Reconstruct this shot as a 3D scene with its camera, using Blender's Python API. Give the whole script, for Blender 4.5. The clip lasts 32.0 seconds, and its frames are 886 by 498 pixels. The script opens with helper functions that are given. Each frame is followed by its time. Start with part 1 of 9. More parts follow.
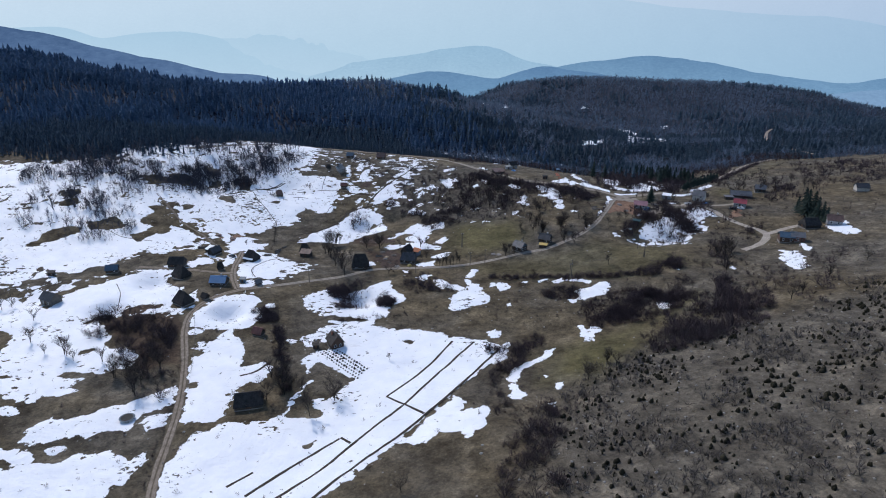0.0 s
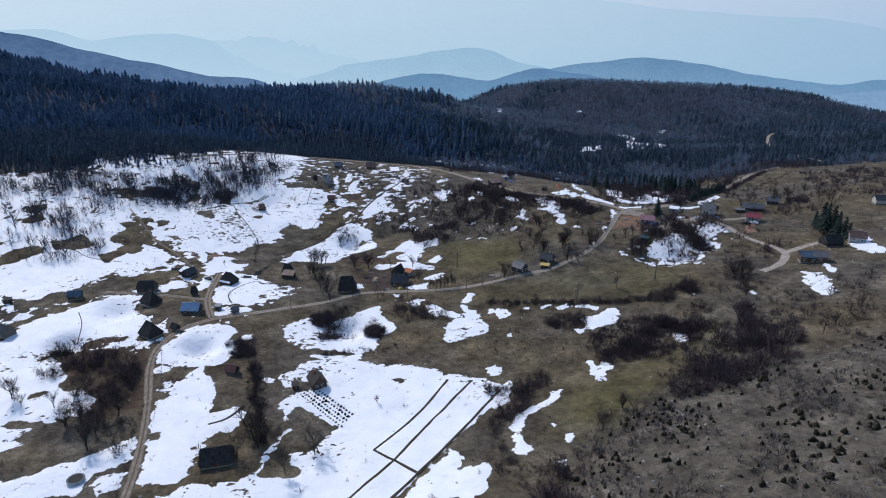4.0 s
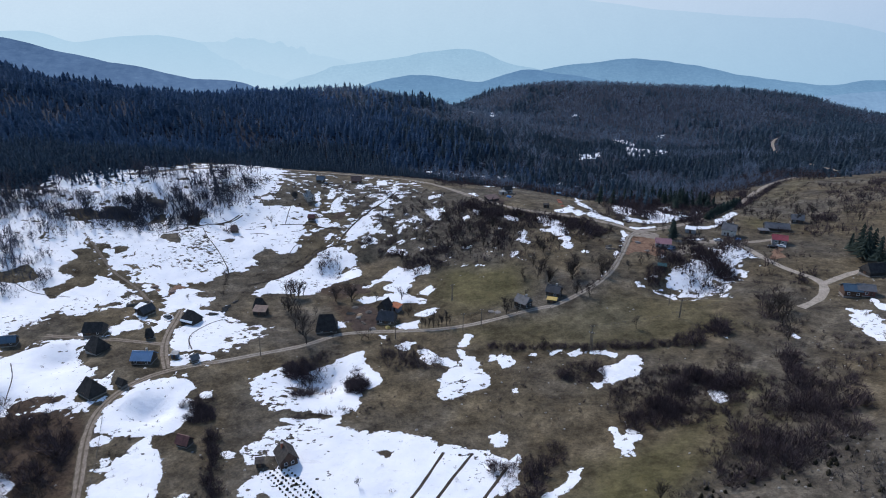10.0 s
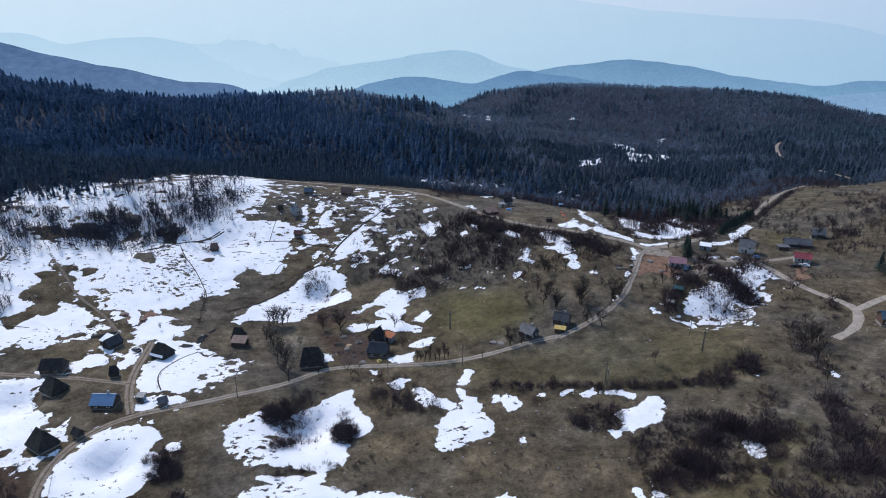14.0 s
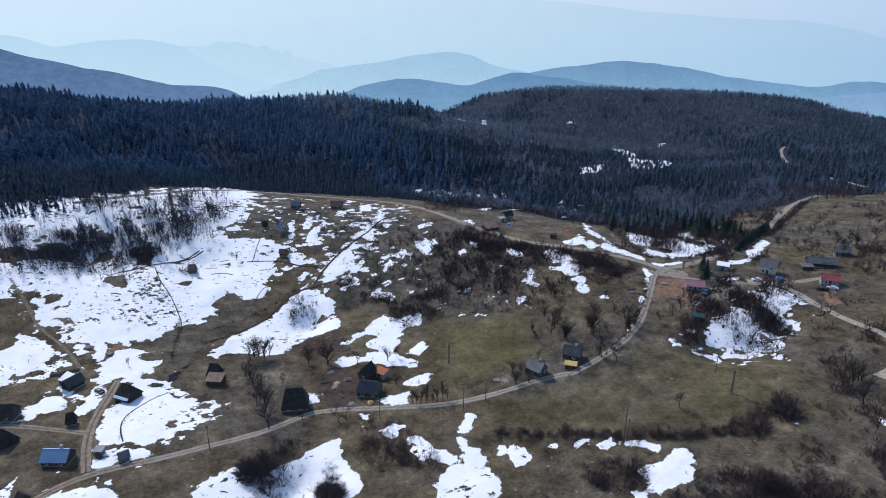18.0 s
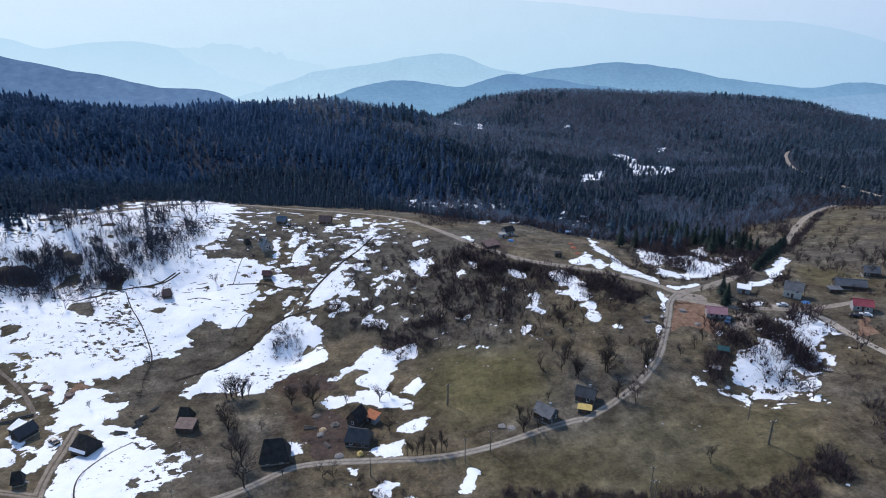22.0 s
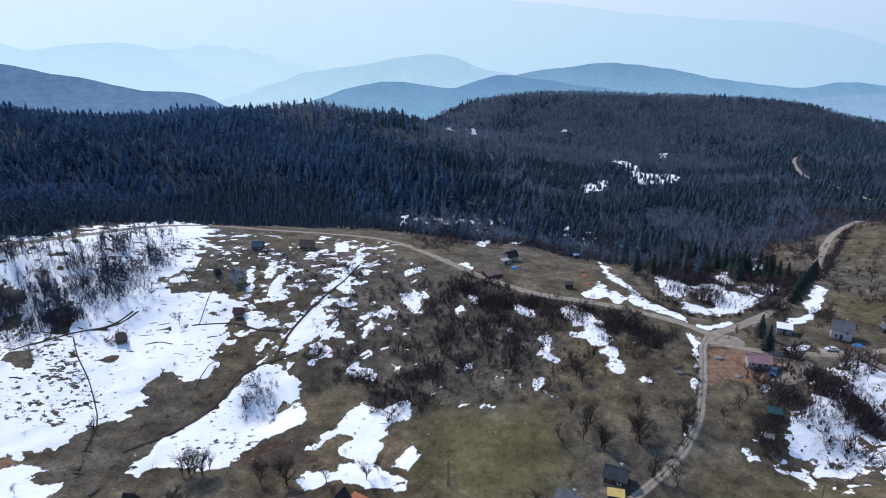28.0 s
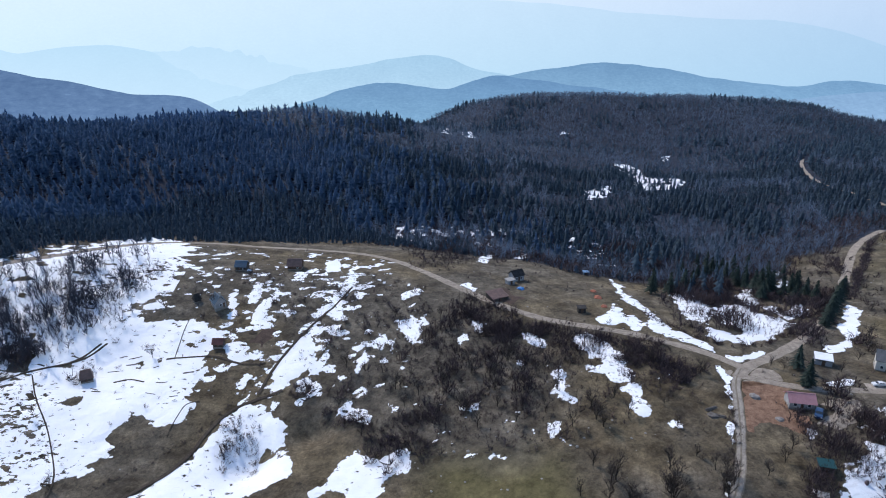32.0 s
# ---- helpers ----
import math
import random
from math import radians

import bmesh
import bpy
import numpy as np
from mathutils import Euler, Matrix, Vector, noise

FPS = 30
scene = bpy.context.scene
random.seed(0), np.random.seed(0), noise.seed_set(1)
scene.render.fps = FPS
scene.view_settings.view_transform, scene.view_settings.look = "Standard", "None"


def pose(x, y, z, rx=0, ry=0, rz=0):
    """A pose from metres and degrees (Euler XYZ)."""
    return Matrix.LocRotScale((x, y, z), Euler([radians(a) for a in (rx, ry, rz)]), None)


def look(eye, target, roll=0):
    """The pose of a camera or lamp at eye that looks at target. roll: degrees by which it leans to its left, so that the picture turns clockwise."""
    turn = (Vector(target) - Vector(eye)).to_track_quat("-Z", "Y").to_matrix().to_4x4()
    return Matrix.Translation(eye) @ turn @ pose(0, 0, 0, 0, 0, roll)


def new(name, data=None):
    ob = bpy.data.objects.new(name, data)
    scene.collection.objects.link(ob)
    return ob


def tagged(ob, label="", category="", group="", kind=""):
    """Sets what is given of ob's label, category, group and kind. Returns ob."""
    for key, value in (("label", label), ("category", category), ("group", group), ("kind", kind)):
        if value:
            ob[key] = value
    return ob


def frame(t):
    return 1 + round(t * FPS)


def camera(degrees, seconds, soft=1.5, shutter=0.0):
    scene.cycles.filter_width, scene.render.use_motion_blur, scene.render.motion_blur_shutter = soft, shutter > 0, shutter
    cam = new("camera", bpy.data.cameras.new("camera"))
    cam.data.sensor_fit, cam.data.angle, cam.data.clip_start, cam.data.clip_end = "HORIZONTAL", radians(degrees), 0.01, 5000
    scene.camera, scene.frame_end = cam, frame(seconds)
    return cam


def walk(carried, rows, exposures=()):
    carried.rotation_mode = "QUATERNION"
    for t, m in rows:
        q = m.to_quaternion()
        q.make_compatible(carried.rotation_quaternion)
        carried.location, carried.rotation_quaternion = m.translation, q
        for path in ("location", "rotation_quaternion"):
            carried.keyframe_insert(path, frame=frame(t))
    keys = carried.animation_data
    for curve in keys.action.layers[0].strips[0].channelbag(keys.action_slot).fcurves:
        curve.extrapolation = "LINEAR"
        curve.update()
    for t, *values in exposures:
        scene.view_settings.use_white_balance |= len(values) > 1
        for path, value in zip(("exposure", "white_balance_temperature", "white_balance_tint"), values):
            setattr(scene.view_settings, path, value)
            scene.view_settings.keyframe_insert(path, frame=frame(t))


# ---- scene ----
cam = camera(70.0, 32.0, soft=1.0)
PATH = [
    (0, look((0.00, -0.00, 90.00), (0.05, 374.29, -51.10), 0.60)),
    (1, look((-0.03, 6.41, 90.06), (1.05, 380.85, -50.64), 0.58)),
    (2, look((-0.07, 12.83, 90.08), (2.05, 387.37, -50.34), 0.56)),
    (3, look((-0.12, 19.25, 90.06), (3.03, 393.85, -50.17), 0.56)),
    (4, look((-0.17, 25.66, 90.01), (3.98, 400.31, -50.08), 0.55)),
    (5, look((-0.23, 32.07, 89.96), (4.91, 406.74, -50.04), 0.55)),
    (6, look((-0.30, 38.47, 89.89), (5.81, 413.15, -50.02), 0.55)),
    (7, look((-0.37, 44.85, 89.83), (6.69, 419.54, -50.02), 0.54)),
    (8, look((-0.45, 51.22, 89.77), (7.55, 425.93, -50.00), 0.53)),
    (9, look((-0.53, 57.58, 89.72), (8.38, 432.30, -49.95), 0.52)),
    (10, look((-0.61, 63.92, 89.68), (9.20, 438.66, -49.88), 0.51)),
    (11, look((-0.69, 70.25, 89.65), (10.00, 445.01, -49.77), 0.49)),
    (12, look((-0.77, 76.55, 89.64), (10.80, 451.35, -49.62), 0.47)),
    (13, look((-0.84, 82.85, 89.65), (11.59, 457.68, -49.44), 0.45)),
    (14, look((-0.91, 89.12, 89.67), (12.38, 464.00, -49.22), 0.42)),
    (15, look((-0.97, 95.38, 89.70), (13.18, 470.30, -48.97), 0.40)),
    (16, look((-1.02, 101.62, 89.75), (13.99, 476.59, -48.71), 0.38)),
    (17, look((-1.06, 107.85, 89.82), (14.81, 482.86, -48.43), 0.35)),
    (18, look((-1.09, 114.06, 89.89), (15.65, 489.11, -48.15), 0.33)),
    (19, look((-1.10, 120.26, 89.96), (16.50, 495.35, -47.87), 0.32)),
    (20, look((-1.10, 126.44, 90.04), (17.38, 501.56, -47.61), 0.30)),
    (21, look((-1.10, 132.62, 90.12), (18.27, 507.75, -47.37), 0.29)),
    (22, look((-1.08, 138.78, 90.20), (19.18, 513.91, -47.16), 0.28)),
    (23, look((-1.05, 144.94, 90.27), (20.10, 520.06, -46.98), 0.27)),
    (24, look((-1.02, 151.08, 90.33), (21.03, 526.18, -46.85), 0.26)),
    (25, look((-0.98, 157.22, 90.37), (21.96, 532.28, -46.75), 0.25)),
    (26, look((-0.95, 163.35, 90.39), (22.88, 538.37, -46.70), 0.24)),
    (27, look((-0.93, 169.48, 90.40), (23.79, 544.44, -46.68), 0.22)),
    (28, look((-0.92, 175.60, 90.38), (24.66, 550.50, -46.70), 0.19)),
    (29, look((-0.94, 181.71, 90.33), (25.48, 556.56, -46.73), 0.15)),
    (30, look((-0.98, 187.81, 90.25), (26.23, 562.63, -46.76), 0.08)),
    (31, look((-1.07, 193.91, 90.15), (26.89, 568.70, -46.78), -0.00)),
    (32, look((-1.21, 200.00, 90.01), (27.44, 574.80, -46.75), -0.12)),
]
walk(cam, PATH, [(0, -0.02, 6250, 16), (16, 0.15, 6250, 16), (32, 0.34, 6300, 16)])

# ---- world, sun and exposure ----
SUN_AZ, SUN_EL = radians(-36), radians(41)
world = bpy.data.worlds.new("sky")
scene.world = world
world.use_nodes = True
wn = world.node_tree.nodes
sky = wn.new("ShaderNodeTexSky")
sky.sky_type = "NISHITA"
sky.sun_disc = False
sky.sun_elevation, sky.sun_rotation = SUN_EL, SUN_AZ
sky.air_density, sky.dust_density, sky.ozone_density, sky.altitude = 1.5, 0.7, 3.0, 1100
wn["Background"].inputs["Strength"].default_value = 0.15
world.node_tree.links.new(sky.outputs["Color"], wn["Background"].inputs["Color"])
sun = new("sun", bpy.data.lights.new("sun", "SUN"))
sun.data.energy, sun.data.angle, sun.data.color = 2.7, radians(0.6), (1.0, 0.945, 0.84)
TO_SUN = Vector((math.sin(SUN_AZ) * math.cos(SUN_EL), math.cos(SUN_AZ) * math.cos(SUN_EL), math.sin(SUN_EL)))
sun.matrix_world = look(TO_SUN * 500, (0, 0, 0))
scene.view_settings.exposure = 0.0


# ---- materials ----
class Mat:
    """A small node-graph writer round one Principled material."""

    def __init__(self, name, rough=0.9, metal=0.0, spec=0.3):
        self.m = bpy.data.materials.new(name)
        self.m.use_nodes = True
        self.t = self.m.node_tree
        self.b = self.t.nodes["Principled BSDF"]
        self.b.inputs["Roughness"].default_value = rough
        self.b.inputs["Metallic"].default_value = metal
        self.b.inputs["Specular IOR Level"].default_value = spec

    def node(self, kind, **sets):
        n = self.t.nodes.new(kind)
        for k, v in sets.items():
            n.inputs[k].default_value = v
        return n

    def link(self, a, b):
        self.t.links.new(a, b)

    def place(self):
        return self.node("ShaderNodeNewGeometry").outputs["Position"]

    def own(self):
        return self.node("ShaderNodeTexCoord").outputs["Object"]

    def noise(self, scale, detail=4.0, rough=0.6, at=None, stretch=None):
        n = self.node("ShaderNodeTexNoise", Scale=scale, Detail=detail, Roughness=rough)
        at = at or self.place()
        if stretch:
            mp = self.node("ShaderNodeMapping", Scale=stretch)
            self.link(at, mp.inputs["Vector"])
            at = mp.outputs["Vector"]
        self.link(at, n.inputs["Vector"])
        return n.outputs["Fac"]

    def ramp(self, fac, *stops):
        r = self.node("ShaderNodeValToRGB")
        e = r.color_ramp.elements
        while len(e) < len(stops):
            e.new(0.5)
        for el, (p, c) in zip(e, stops):
            el.position = p
            el.color = (*c, 1) if len(c) == 3 else c
        self.link(fac, r.inputs["Fac"])
        return r.outputs["Color"]

    def mix(self, fac, a, b, kind="MIX"):
        n = self.t.nodes.new("ShaderNodeMix")
        n.data_type, n.blend_type = "RGBA", kind
        for s, v in ((n.inputs["Factor"], fac), (n.inputs["A"], a), (n.inputs["B"], b)):
            if isinstance(v, (int, float)):
                s.default_value = v
            elif isinstance(v, tuple):
                s.default_value = (*v, 1)
            else:
                self.link(v, s)
        return n.outputs["Result"]

    def colour(self, c):
        if isinstance(c, tuple):
            self.b.inputs["Base Color"].default_value = (*c, 1)
        else:
            self.link(c, self.b.inputs["Base Color"])
        return self

    def bump(self, fac, strength=0.5, dist=0.1):
        n = self.node("ShaderNodeBump", Strength=strength, Distance=dist)
        self.link(fac, n.inputs["Height"])
        self.link(n.outputs["Normal"], self.b.inputs["Normal"])
        return self


def plain(name, c, var=0.35, scale=1.5, rough=0.85, metal=0.0, spec=0.3, bump=0.0):
    """Paint, plank or metal with grain and stains at two scales."""
    m = Mat(name, rough, metal, spec)
    lo, hi = tuple(v * (1 - var) for v in c), tuple(min(1, v * (1 + var)) for v in c)
    a = m.ramp(m.noise(scale, 5), (0.3, lo), (0.7, hi))
    m.colour(m.mix(m.noise(scale * 9, 2), a, m.mix(1.0, a, (0.8, 0.8, 0.8), "MULTIPLY")))
    if bump:
        m.bump(m.noise(scale * 6, 3), bump, 0.05)
    return m.m


def ground_material():
    m = Mat("winter_grass", 0.95, 0, 0.1)
    big, mid, fine = m.noise(0.018, 5), m.noise(0.11, 6, 0.65), m.noise(1.1, 4, 0.7)
    grass = m.ramp(mid, (0.28, (0.059, 0.047, 0.030)), (0.5, (0.113, 0.091, 0.058)), (0.72, (0.184, 0.149, 0.097)))
    scrub = m.ramp(mid, (0.3, (0.064, 0.056, 0.044)), (0.55, (0.124, 0.109, 0.086)), (0.75, (0.215, 0.188, 0.148)))
    green = m.ramp(mid, (0.3, (0.078, 0.070, 0.032)), (0.7, (0.138, 0.120, 0.060)))
    soil = m.ramp(mid, (0.3, (0.050, 0.036, 0.026)), (0.7, (0.105, 0.074, 0.052)))
    # forest floor: shade between the trees and haze blue put into its colour
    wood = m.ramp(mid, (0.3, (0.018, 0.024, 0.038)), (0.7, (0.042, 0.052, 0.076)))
    cover = m.node("ShaderNodeVertexColor")
    cover.layer_name = "cover"
    sep = m.node("ShaderNodeSeparateColor")
    m.link(cover.outputs["Color"], sep.inputs["Color"])
    c = m.mix(m.ramp(big, (0.42, (0, 0, 0)), (0.6, (1, 1, 1))), grass, scrub)
    c = m.mix(sep.outputs["Green"], c, green)
    c = m.mix(sep.outputs["Red"], c, scrub)
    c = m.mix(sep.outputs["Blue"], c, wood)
    c = m.mix(cover.outputs["Alpha"], soil, c)
    fine = m.mix(0.35, fine, m.noise(3.4, 3, 0.7))
    speck = m.ramp(fine, (0.28, (0.30, 0.30, 0.30)), (0.50, (0.95, 0.95, 0.95)), (0.76, (1.75, 1.68, 1.55)))
    tuft = m.ramp(m.noise(0.33, 5, 0.7), (0.34, (0.55, 0.53, 0.52)), (0.55, (1.05, 1.05, 1.05)), (0.75, (1.4, 1.36, 1.28)))
    c = m.mix(0.8, c, tuft, "MULTIPLY")
    # grazed meadows are the smoothest, the scrub slopes the roughest
    speck = m.mix(sep.outputs["Green"], speck, m.mix(0.6, speck, (1, 1, 1)))
    blotch = m.ramp(m.noise(0.055, 6, 0.7), (0.33, (0.72, 0.70, 0.70)), (0.52, (1.0, 1.0, 1.0)), (0.72, (1.24, 1.20, 1.14)))
    c = m.mix(0.8, c, blotch, "MULTIPLY")
    m.colour(m.mix(0.85, c, speck, "MULTIPLY"))
    m.bump(m.mix(0.4, fine, m.noise(0.5, 5, 0.7)), 0.9, 0.6)
    return m.m


def snow_material(name, ragged):
    """Old snow: wind crust, dirt specks. Ragged: it thins out to nothing along a broken rim, with tussocks melted free."""
    m = Mat(name, 0.6, 0, 0.25)
    a = m.ramp(m.noise(0.12, 5), (0.3, (0.78, 0.80, 0.83)), (0.7, (0.90, 0.905, 0.91)))
    dirt = m.ramp(m.noise(0.9, 6, 0.75), (0.60, (1, 1, 1)), (0.80, (0.60, 0.56, 0.51)))
    c = m.mix(0.8, a, dirt, "MULTIPLY")
    rills = m.ramp(m.noise(0.16, 6, 0.7, stretch=(1.0, 3.2, 1.0)), (0.60, (1, 1, 1)), (0.68, (0.80, 0.79, 0.78)), (0.72, (1, 1, 1)))
    m.colour(m.mix(0.7, c, rills, "MULTIPLY"))
    m.bump(m.noise(0.45, 6), 0.7, 0.6)
    if ragged:
        rim = m.node("ShaderNodeAttribute")
        rim.attribute_name = "rim"
        less = m.node("ShaderNodeMath")
        less.operation = "SUBTRACT"
        m.link(rim.outputs["Fac"], less.inputs[0])
        less.inputs[1].default_value = 2.1
        edge = m.node("ShaderNodeMath")
        edge.operation = "MULTIPLY_ADD"
        m.link(m.noise(0.30, 6, 0.66), edge.inputs[0])
        edge.inputs[1].default_value = 5.0
        m.link(less.outputs[0], edge.inputs[2])
        solid = m.ramp(edge.outputs[0], (0.0, (0, 0, 0)), (0.16, (1, 1, 1)))
        free = m.node("ShaderNodeMath")
        free.operation = "MULTIPLY_ADD"
        m.link(m.noise(0.03, 3), free.inputs[0])
        free.inputs[1].default_value = 0.75
        m.link(m.noise(0.42, 4, 0.6, stretch=(1, 1.4, 1)), free.inputs[2])
        half = m.node("ShaderNodeMath")
        half.operation = "MULTIPLY"
        m.link(free.outputs[0], half.inputs[0])
        half.inputs[1].default_value = 0.5
        hole = m.ramp(half.outputs[0], (0.52, (1, 1, 1)), (0.53, (0, 0, 0)))
        both = m.node("ShaderNodeMixShader")
        m.link(m.mix(1.0, solid, hole, "MULTIPLY"), both.inputs[0])
        m.link(m.t.nodes.new("ShaderNodeBsdfTransparent").outputs[0], both.inputs[1])
        m.link(m.b.outputs["BSDF"], both.inputs[2])
        m.link(both.outputs["Shader"], m.t.nodes["Material Output"].inputs["Surface"])
    return m.m


def track_material(name, lo, hi):
    m = Mat(name, 0.95, 0, 0.15)
    a = m.ramp(m.noise(0.5, 6, 0.7), (0.3, lo), (0.7, hi))
    m.colour(m.mix(0.7, a, m.ramp(m.noise(4.0, 3), (0.3, (0.6, 0.6, 0.6)), (0.6, (1.1, 1.1, 1.1))), "MULTIPLY"))
    m.bump(m.noise(2.5, 4), 0.4, 0.1)
    return m.m


def rutted_material(name, lo, hi, verge):
    """A cart road: two worn wheel tracks, with weeds between and beside them."""
    m = Mat(name, 0.95, 0, 0.15)
    across = m.node("ShaderNodeAttribute")
    across.attribute_name = "across"
    wob = m.node("ShaderNodeMath")
    wob.operation = "MULTIPLY_ADD"
    m.link(m.noise(0.6, 4), wob.inputs[0])
    wob.inputs[1].default_value = 0.35
    m.link(across.outputs["Fac"], wob.inputs[2])
    rut = m.ramp(wob.outputs[0], (0.20, (0, 0, 0)), (0.42, (1, 1, 1)), (0.85, (1, 1, 1)), (1.0, (0, 0, 0)))
    a = m.ramp(m.noise(0.5, 6, 0.7), (0.3, lo), (0.7, hi))
    a = m.mix(0.7, a, m.ramp(m.noise(4.0, 3), (0.3, (0.6, 0.6, 0.6)), (0.6, (1.1, 1.1, 1.1))), "MULTIPLY")
    m.colour(m.mix(rut, m.ramp(m.noise(0.8, 5), (0.3, verge), (0.7, tuple(v * 1.7 for v in verge))), a))
    m.bump(m.noise(2.5, 4), 0.4, 0.1)
    return m.m


def twig_material(name, lo, hi, through_light=0.0):
    """Twigs or needles; needles let some of the light behind them through."""
    m = Mat(name, 0.9, 0, 0.1)
    inf = m.node("ShaderNodeObjectInfo")
    isl = m.node("ShaderNodeNewGeometry")
    a = m.ramp(isl.outputs["Random Per Island"], (0.0, lo), (1.0, hi))
    c = m.mix(inf.outputs["Random"], a, m.mix(1.0, a, (0.75, 0.72, 0.7), "MULTIPLY"))
    m.colour(c)
    if through_light:
        thin = m.node("ShaderNodeBsdfTranslucent")
        m.link(c, thin.inputs["Color"])
        both = m.node("ShaderNodeMixShader", Fac=through_light)
        m.link(m.b.outputs["BSDF"], both.inputs[1])
        m.link(thin.outputs["BSDF"], both.inputs[2])
        m.link(both.outputs["Shader"], m.t.nodes["Material Output"].inputs["Surface"])
    return m.m


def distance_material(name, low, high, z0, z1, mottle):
    """A far ridge as if seen through miles of air: its light and haze are emission, over black."""
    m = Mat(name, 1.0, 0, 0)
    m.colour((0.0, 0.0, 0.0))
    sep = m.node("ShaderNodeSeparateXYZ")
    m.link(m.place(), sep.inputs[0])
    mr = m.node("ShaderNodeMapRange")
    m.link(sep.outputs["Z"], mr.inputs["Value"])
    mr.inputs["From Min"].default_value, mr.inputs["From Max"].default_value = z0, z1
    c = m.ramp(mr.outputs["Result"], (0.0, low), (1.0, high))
    # sunward glow painted into the emission: brighter there, bluer away from it
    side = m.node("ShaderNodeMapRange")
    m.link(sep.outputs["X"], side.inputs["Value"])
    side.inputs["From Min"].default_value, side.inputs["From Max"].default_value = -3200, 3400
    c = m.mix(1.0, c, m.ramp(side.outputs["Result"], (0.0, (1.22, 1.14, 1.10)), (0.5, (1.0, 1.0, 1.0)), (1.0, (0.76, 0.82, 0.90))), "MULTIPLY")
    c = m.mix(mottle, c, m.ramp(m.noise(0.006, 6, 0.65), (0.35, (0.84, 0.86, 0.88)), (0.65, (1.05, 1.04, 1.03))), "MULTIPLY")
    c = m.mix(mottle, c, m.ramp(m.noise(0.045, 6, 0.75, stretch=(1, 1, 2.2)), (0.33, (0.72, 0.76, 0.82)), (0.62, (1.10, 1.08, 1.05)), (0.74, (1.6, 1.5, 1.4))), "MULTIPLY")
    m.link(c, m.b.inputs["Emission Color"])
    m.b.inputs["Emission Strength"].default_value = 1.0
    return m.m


GROUND, SNOW, ROOF_SNOW = ground_material(), snow_material("old_snow", True), snow_material("roof_snow", False)
GRAVEL = track_material("gravel_road", (0.18, 0.15, 0.118), (0.37, 0.315, 0.255))
PALE_GRAVEL = track_material("pale_gravel_track", (0.24, 0.205, 0.165), (0.46, 0.40, 0.33))
CLAY = track_material("clay_track", (0.10, 0.078, 0.058), (0.24, 0.195, 0.15))
RUTTED = rutted_material("rutted_cart_road", (0.16, 0.128, 0.095), (0.34, 0.28, 0.22), (0.075, 0.060, 0.042))
RUTTED_GRAVEL = rutted_material("rutted_gravel_road", (0.20, 0.172, 0.142), (0.38, 0.335, 0.28), (0.12, 0.102, 0.078))
RED_SOIL = track_material("dug_red_soil", (0.12, 0.068, 0.045), (0.31, 0.19, 0.125))
PLOUGH = track_material("ploughed_soil", (0.045, 0.032, 0.026), (0.10, 0.070, 0.055))
BARK = twig_material("grey_bark", (0.030, 0.026, 0.023), (0.060, 0.052, 0.045))
TWIG = twig_material("bare_twigs", (0.040, 0.033, 0.031), (0.105, 0.086, 0.076))
SHRUB = twig_material("bare_shrub_twigs", (0.045, 0.035, 0.039), (0.134, 0.101, 0.105))
# the blue of haze is put into these needles and far twigs
HAZY_SPRUCE = twig_material("spruce_needles", (0.088, 0.172, 0.300), (0.156, 0.266, 0.420), 0.65)
HAZY_TWIG = twig_material("far_bare_twigs", (0.098, 0.136, 0.196), (0.188, 0.240, 0.312), 0.45)
GREY_SCRUB = twig_material("grey_scrub_twigs", (0.062, 0.054, 0.052), (0.165, 0.146, 0.134))
STRAW = twig_material("dead_straw", (0.085, 0.068, 0.045), (0.27, 0.215, 0.14))
VERGE = track_material("dead_weeds", (0.035, 0.028, 0.022), (0.085, 0.068, 0.052))
STONES = plain("field_stones", (0.27, 0.255, 0.23), 0.3, 1.2, 0.9)
# needles of the single near spruces, no haze tint
CLEAR_NEEDLES = twig_material("pine_needles", (0.020, 0.034, 0.032), (0.048, 0.068, 0.058), 0.25)
# conifers with less haze blue painted in, for nearer and eastern stands
HAZY_EAST_NEEDLES = twig_material("forest_pine_needles", (0.062, 0.108, 0.156), (0.125, 0.188, 0.246), 0.6)
HAZY_PLANTED = twig_material("planted_pine_needles", (0.060, 0.102, 0.152), (0.108, 0.164, 0.222), 0.55)
# blue-grey of the haze put into the young wood's twigs
YOUNG_WOOD = twig_material("young_grey_wood", (0.048, 0.052, 0.070), (0.115, 0.115, 0.140))
JUNIPER = twig_material("juniper_needles", (0.022, 0.021, 0.014), (0.052, 0.048, 0.032))


# ---- the lie of the land ----
WIDE_LAND = np.array([
    (-41.8, -31.4, -24.2, -7.5, 39, 56.8, 56.4, 57.2),
    (-23.6, -27.1, -35.6, -23.2, 34.3, 38.4, 37, 36.7),
    (-2.3, -11.3, -23.7, -30.2, 6.2, 19.2, 20.9, 13),
    (24.9, 18.1, 9.1, -38.8, -35.6, -4.9, -18.6, -19.8),
    (36.8, 10.9, 17.9, -11.6, -77.8, -37.7, -61.7, -46.8),
    (-24, -60.7, -42.2, -39.7, -77.4, -51.5, -70.3, -69.2),
    (-139.6, -181.2, -188.4, -103.2, 3.7, 0.8, -43, -109),
    (-259.8, -262.9, -238, -168.4, -148.7, -165.9, -168.6, -188.2),
    (-368.3, -329.8, -303, -314.6, -370.1, -389.6, -354.9, -297.8)])
